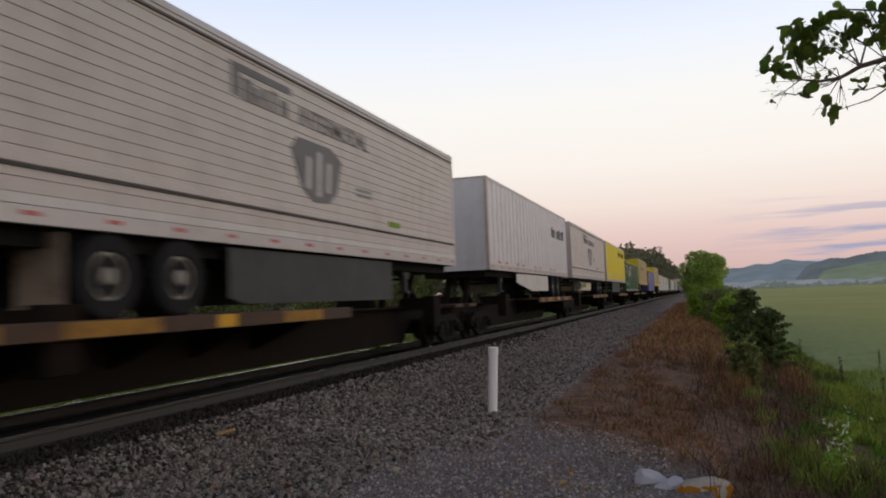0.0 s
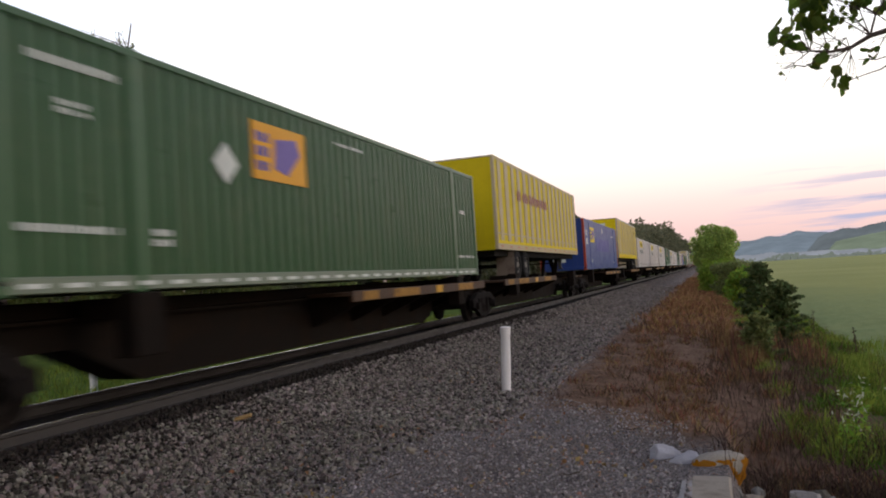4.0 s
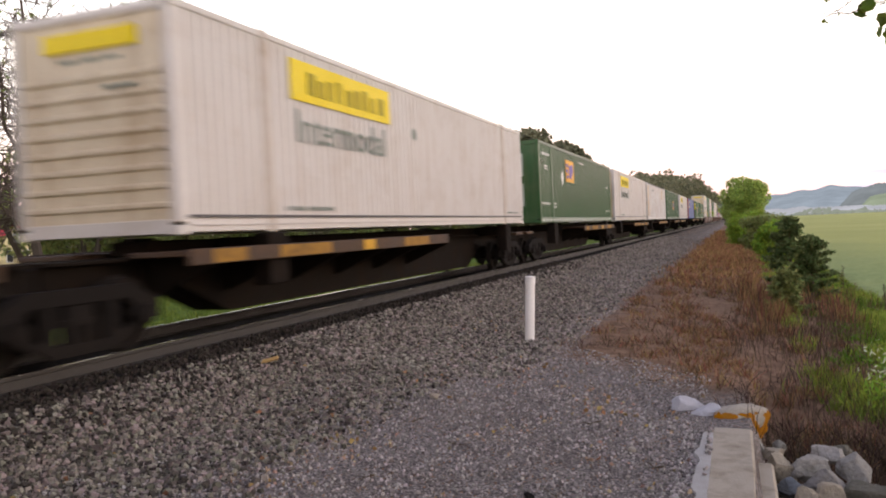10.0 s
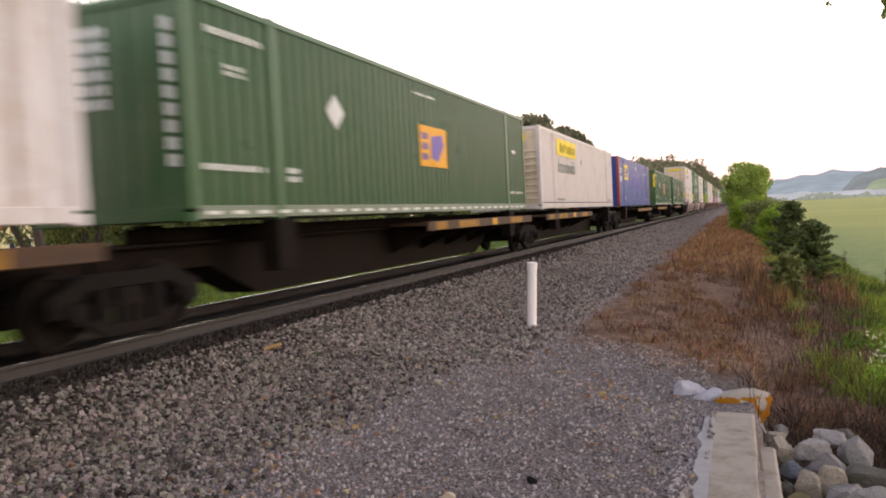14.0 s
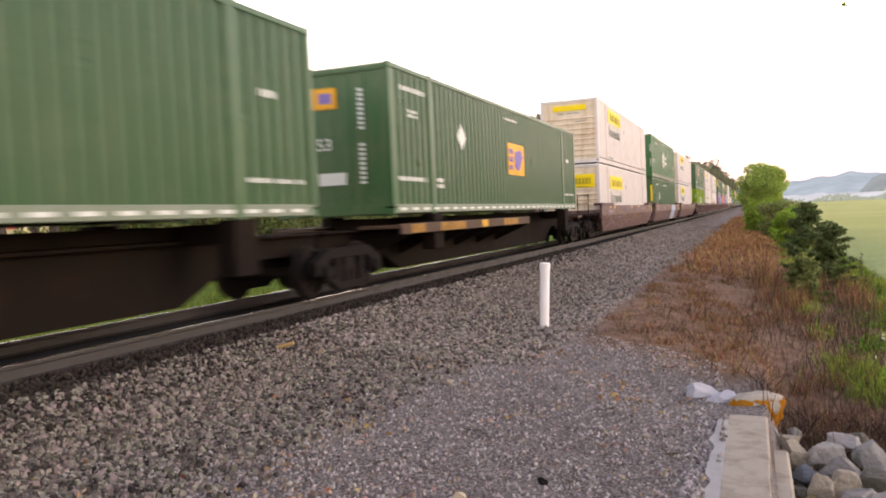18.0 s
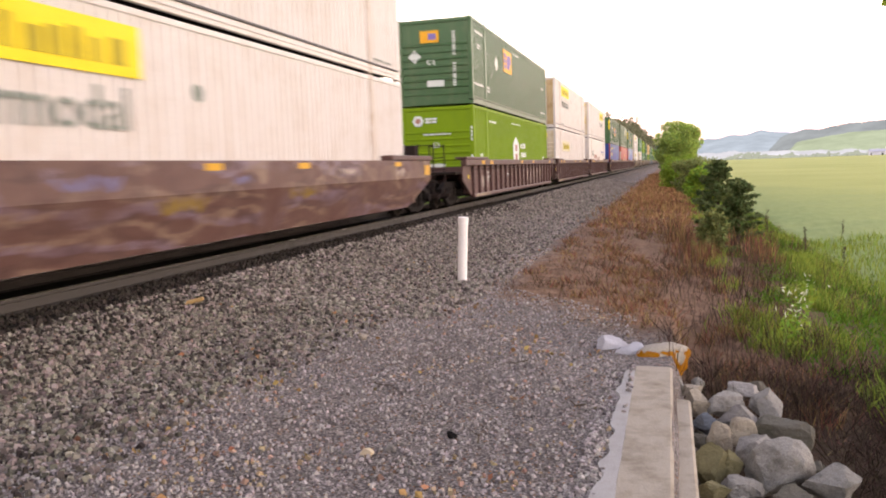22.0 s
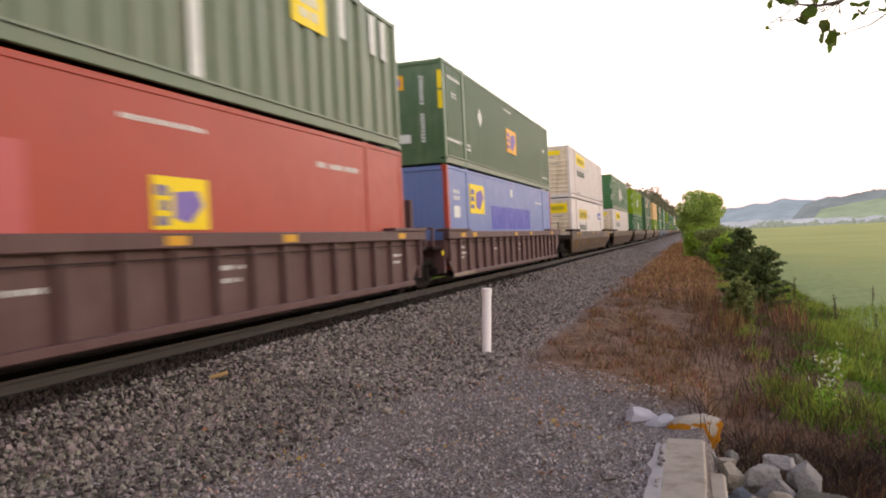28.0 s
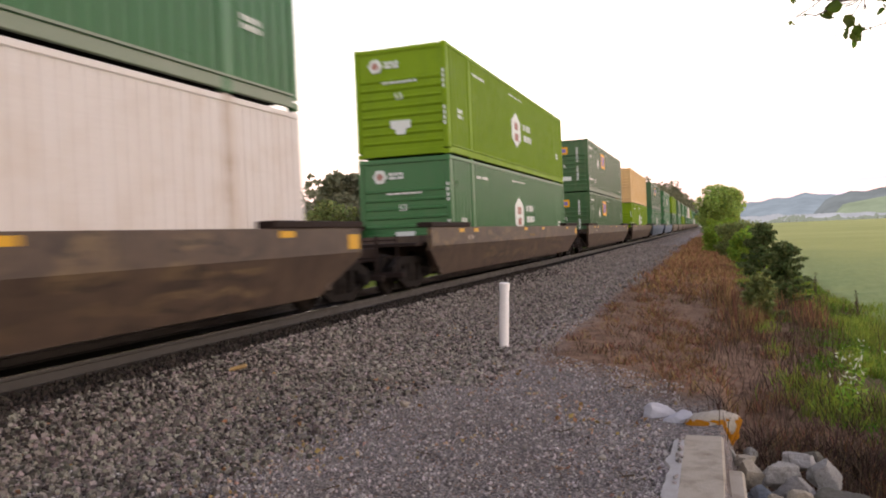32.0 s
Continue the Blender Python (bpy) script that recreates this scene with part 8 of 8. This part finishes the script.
# ---- house across the line ----
house = new("house")
house.location, house.rotation_euler = (-80.7, 72.2, ground_z(-80, 72) - 0.1), (0, 0, radians(8))
tagged(house, "cream clapboard house with a red metal roof", "house")
part("wall", prism(((-2.8, 0), (2.8, 0), (2.8, 3.6), (0, 5.3), (-2.8, 3.6)), -9.0, 3.0, "x"), "housewall", house)
for s in (1, -1):
    part("roof", prism(((0, 5.48), (0, 5.32), (s * 3.15, 3.4), (s * 3.15, 3.56)), -9.3, 3.3, "x"), "redroof", house)
part("chimney", boxes((-4.2, -3.5, -0.4, 0.4, 4.6, 6.1)), "redtext", house)
for y, z in ((-1.6, 0.9), (1.2, 0.9), (-0.4, 3.0)):
    w = part("window", boxes((3.0, 3.06, y, y + 0.9, z, z + 1.4)), "window", house)
    part("window_frame", boxes((3.0, 3.09, y - 0.1, y, z - 0.1, z + 1.5), (3.0, 3.09, y + 0.9, y + 1.0, z - 0.1, z + 1.5), (3.0, 3.09, y - 0.1, y + 1.0, z + 1.4, z + 1.5), (3.0, 3.09, y - 0.1, y + 1.0, z - 0.1, z)), "trim", w)
for i in range(4):
    x = -8.0 + i * 2.7
    w = part("window", boxes((x, x + 0.9, -2.86, -2.8, 1.0, 2.4)), "window", house)
    part("window_frame", boxes((x - 0.1, x, -2.89, -2.8, 0.9, 2.5), (x + 0.9, x + 1.0, -2.89, -2.8, 0.9, 2.5)), "trim", w)

# ---- far distance ----
def ridge(name, az, heights, near, far, mat, label, lump, seed):
    """A hill that rises from the plain at the near distance to its crest at the far one; az in degrees from the line, to the right."""
    me_v, me_f = [], []
    n, m = 700, 5
    for i in range(n + 1):
        a = az[0] + (az[-1] - az[0]) * i / n
        crest = float(np.interp(a, az, heights))
        for j in range(m + 1):
            t = j / m
            d = near + (far - near) * t
            h = crest * (t * t * (3 - 2 * t)) + (lump * noise.noise((a * 9.0, seed, t)) + 0.5 * lump * noise.noise((a * 31.0, seed, t)) if j == m else 0) + lump * 2 * noise.noise((a * 1.1, seed, t * 2)) * t
            me_v.append((7.6 + d * math.sin(radians(a)), d * math.cos(radians(a)), h - 1.2))
    for i in range(n):
        for j in range(m):
            q = i * (m + 1) + j
            me_f.append((q, q + m + 1, q + m + 2, q + 1))
    me = bpy.data.meshes.new(name)
    me.from_pydata(me_v, [], me_f)
    return tagged(part(name, me, mat), label, "hills", kind="structure")


def up(el, d):
    return 2.4 + d * math.tan(radians(el))


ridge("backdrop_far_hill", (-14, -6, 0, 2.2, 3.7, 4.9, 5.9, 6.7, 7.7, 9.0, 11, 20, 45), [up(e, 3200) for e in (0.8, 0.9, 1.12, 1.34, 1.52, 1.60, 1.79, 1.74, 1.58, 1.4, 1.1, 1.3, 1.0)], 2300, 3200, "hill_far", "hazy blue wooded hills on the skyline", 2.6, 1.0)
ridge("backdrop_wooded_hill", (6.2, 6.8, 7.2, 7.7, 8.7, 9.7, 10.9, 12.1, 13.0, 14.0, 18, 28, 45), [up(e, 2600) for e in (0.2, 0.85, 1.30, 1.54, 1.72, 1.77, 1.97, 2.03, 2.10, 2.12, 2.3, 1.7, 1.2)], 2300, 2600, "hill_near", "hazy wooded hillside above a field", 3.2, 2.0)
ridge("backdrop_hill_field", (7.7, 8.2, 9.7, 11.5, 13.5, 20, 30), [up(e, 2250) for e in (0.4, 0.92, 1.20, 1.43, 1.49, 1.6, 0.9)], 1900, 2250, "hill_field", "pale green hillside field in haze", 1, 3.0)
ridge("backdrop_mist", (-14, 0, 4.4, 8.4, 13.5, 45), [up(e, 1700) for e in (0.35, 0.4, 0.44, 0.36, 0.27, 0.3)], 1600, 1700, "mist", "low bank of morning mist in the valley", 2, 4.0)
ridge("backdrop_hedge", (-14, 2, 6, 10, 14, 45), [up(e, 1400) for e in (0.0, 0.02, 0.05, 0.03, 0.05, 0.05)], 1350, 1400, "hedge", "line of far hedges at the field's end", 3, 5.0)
# copses and single trees along the field's end, crowns in the emitting hedge colour
rng = np.random.default_rng(41)
for az, el, wide in ((4.5, 0.30, 5), (4.95, 0.42, 7), (5.4, 0.36, 7), (5.85, 0.42, 6), (6.3, 0.20, 4), (3.0, 0.16, 4), (2.4, 0.2, 5), (7.87, 0.27, 3), (7.2, 0.12, 4), (8.6, 0.12, 5), (9.3, 0.10, 5), (10.15, 0.24, 7), (10.6, 0.15, 4), (11.2, 0.10, 4), (11.77, 0.25, 4), (12.6, 0.15, 6)):
    d = 1330.0
    x, y, tall = 7.6 + d * math.sin(radians(az)), d * math.cos(radians(az)), up(el, d) + 1.0
    root = new("far_tree")
    root.location = (x, y, -1.3)
    tagged(root, "hazy grey-green tree at the far end of the field", "tree", "far field trees")
    bm = bmesh.new()
    tube(bm, (0, 0, 0), (0, 0, tall * 0.6), 0.4, 0.2, 6)
    part("trunk", bm, "bark", root)
    clumps = [(rng.normal() * wide * 0.55, rng.normal() * 1.5, tall * rng.uniform(0.25, 0.78), tall * rng.uniform(0.16, 0.27)) for _ in range(7)]
    p = blob_points(rng, clumps, 9)
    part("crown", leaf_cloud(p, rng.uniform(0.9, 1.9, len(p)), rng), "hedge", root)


def farm_building(az, d, length, depth, eaves, ridge_z, turn, wall_mat, roof_mat, label, doors):
    """A gabled farm shed with a big dark door opening in its long side."""
    root = new("farm_building")
    root.location, root.rotation_euler = (7.6 + d * math.sin(radians(az)), d * math.cos(radians(az)), -1.2), (0, 0, radians(turn))
    tagged(root, label, "building", "farm buildings")
    part("wall", prism(((-depth / 2, 0), (depth / 2, 0), (depth / 2, eaves), (0, ridge_z - 0.3), (-depth / 2, eaves)), -length / 2, length / 2, "x"), wall_mat, root)
    for s in (1, -1):
        part("roof", prism(((0, ridge_z), (0, ridge_z - 0.3), (s * (depth / 2 + 0.6), eaves - 0.4), (s * (depth / 2 + 0.6), eaves - 0.1)), -length / 2 - 0.5, length / 2 + 0.5, "x"), roof_mat, root)
    for u, w, h in doors:
        part("door", boxes((u, u + w, -depth / 2 - 0.1, -depth / 2 + 0.1, 0.0, h)), "window", root)


farm_building(12.92, 1290, 22, 14, 5.0, 8.6, -8, "hazewall", "hazeroof", "pale long farm shed at the field's end", ((-9.5, 1.6, 2.6), (4.0, 3.0, 3.2)))
farm_building(13.85, 1250, 19, 14, 7.4, 12.6, -14, "trim", "trim", "white gabled barn with a dark open bay", ((-7.5, 14.0, 5.6),))
farm_building(5.0, 2480, 16, 10, 5, 9, 0, "trim", "trim", "small white farmhouse on the hillside", ())


def motions():
    """The train rolls along the straight track towards -y; its wheels turn."""
    for thing, place, z in MOVING:
        walk(thing, [(t, pose(0, place - s, z)) for t, s in SPEED])
    # one turning for all leading wheelsets, one for all trailing ones
    for side, wheels in WHEELS.items():
        rows = []
        for f in range(32 * FPS + 1):
            t = f / FPS
            gone = float(np.interp(t, [a for a, _ in SPEED], [s for _, s in SPEED]))
            rows.append((t, Matrix.Translation((0, side * 0.865, 0.455)) @ Matrix.Rotation(gone / 0.42, 4, "X")))
        walk(wheels[0], rows)
        keys = wheels[0].animation_data
        for w in wheels[1:]:
            w.rotation_mode = "QUATERNION"
            own = w.animation_data_create()
            own.action, own.action_slot = keys.action, keys.action_slot


motions()
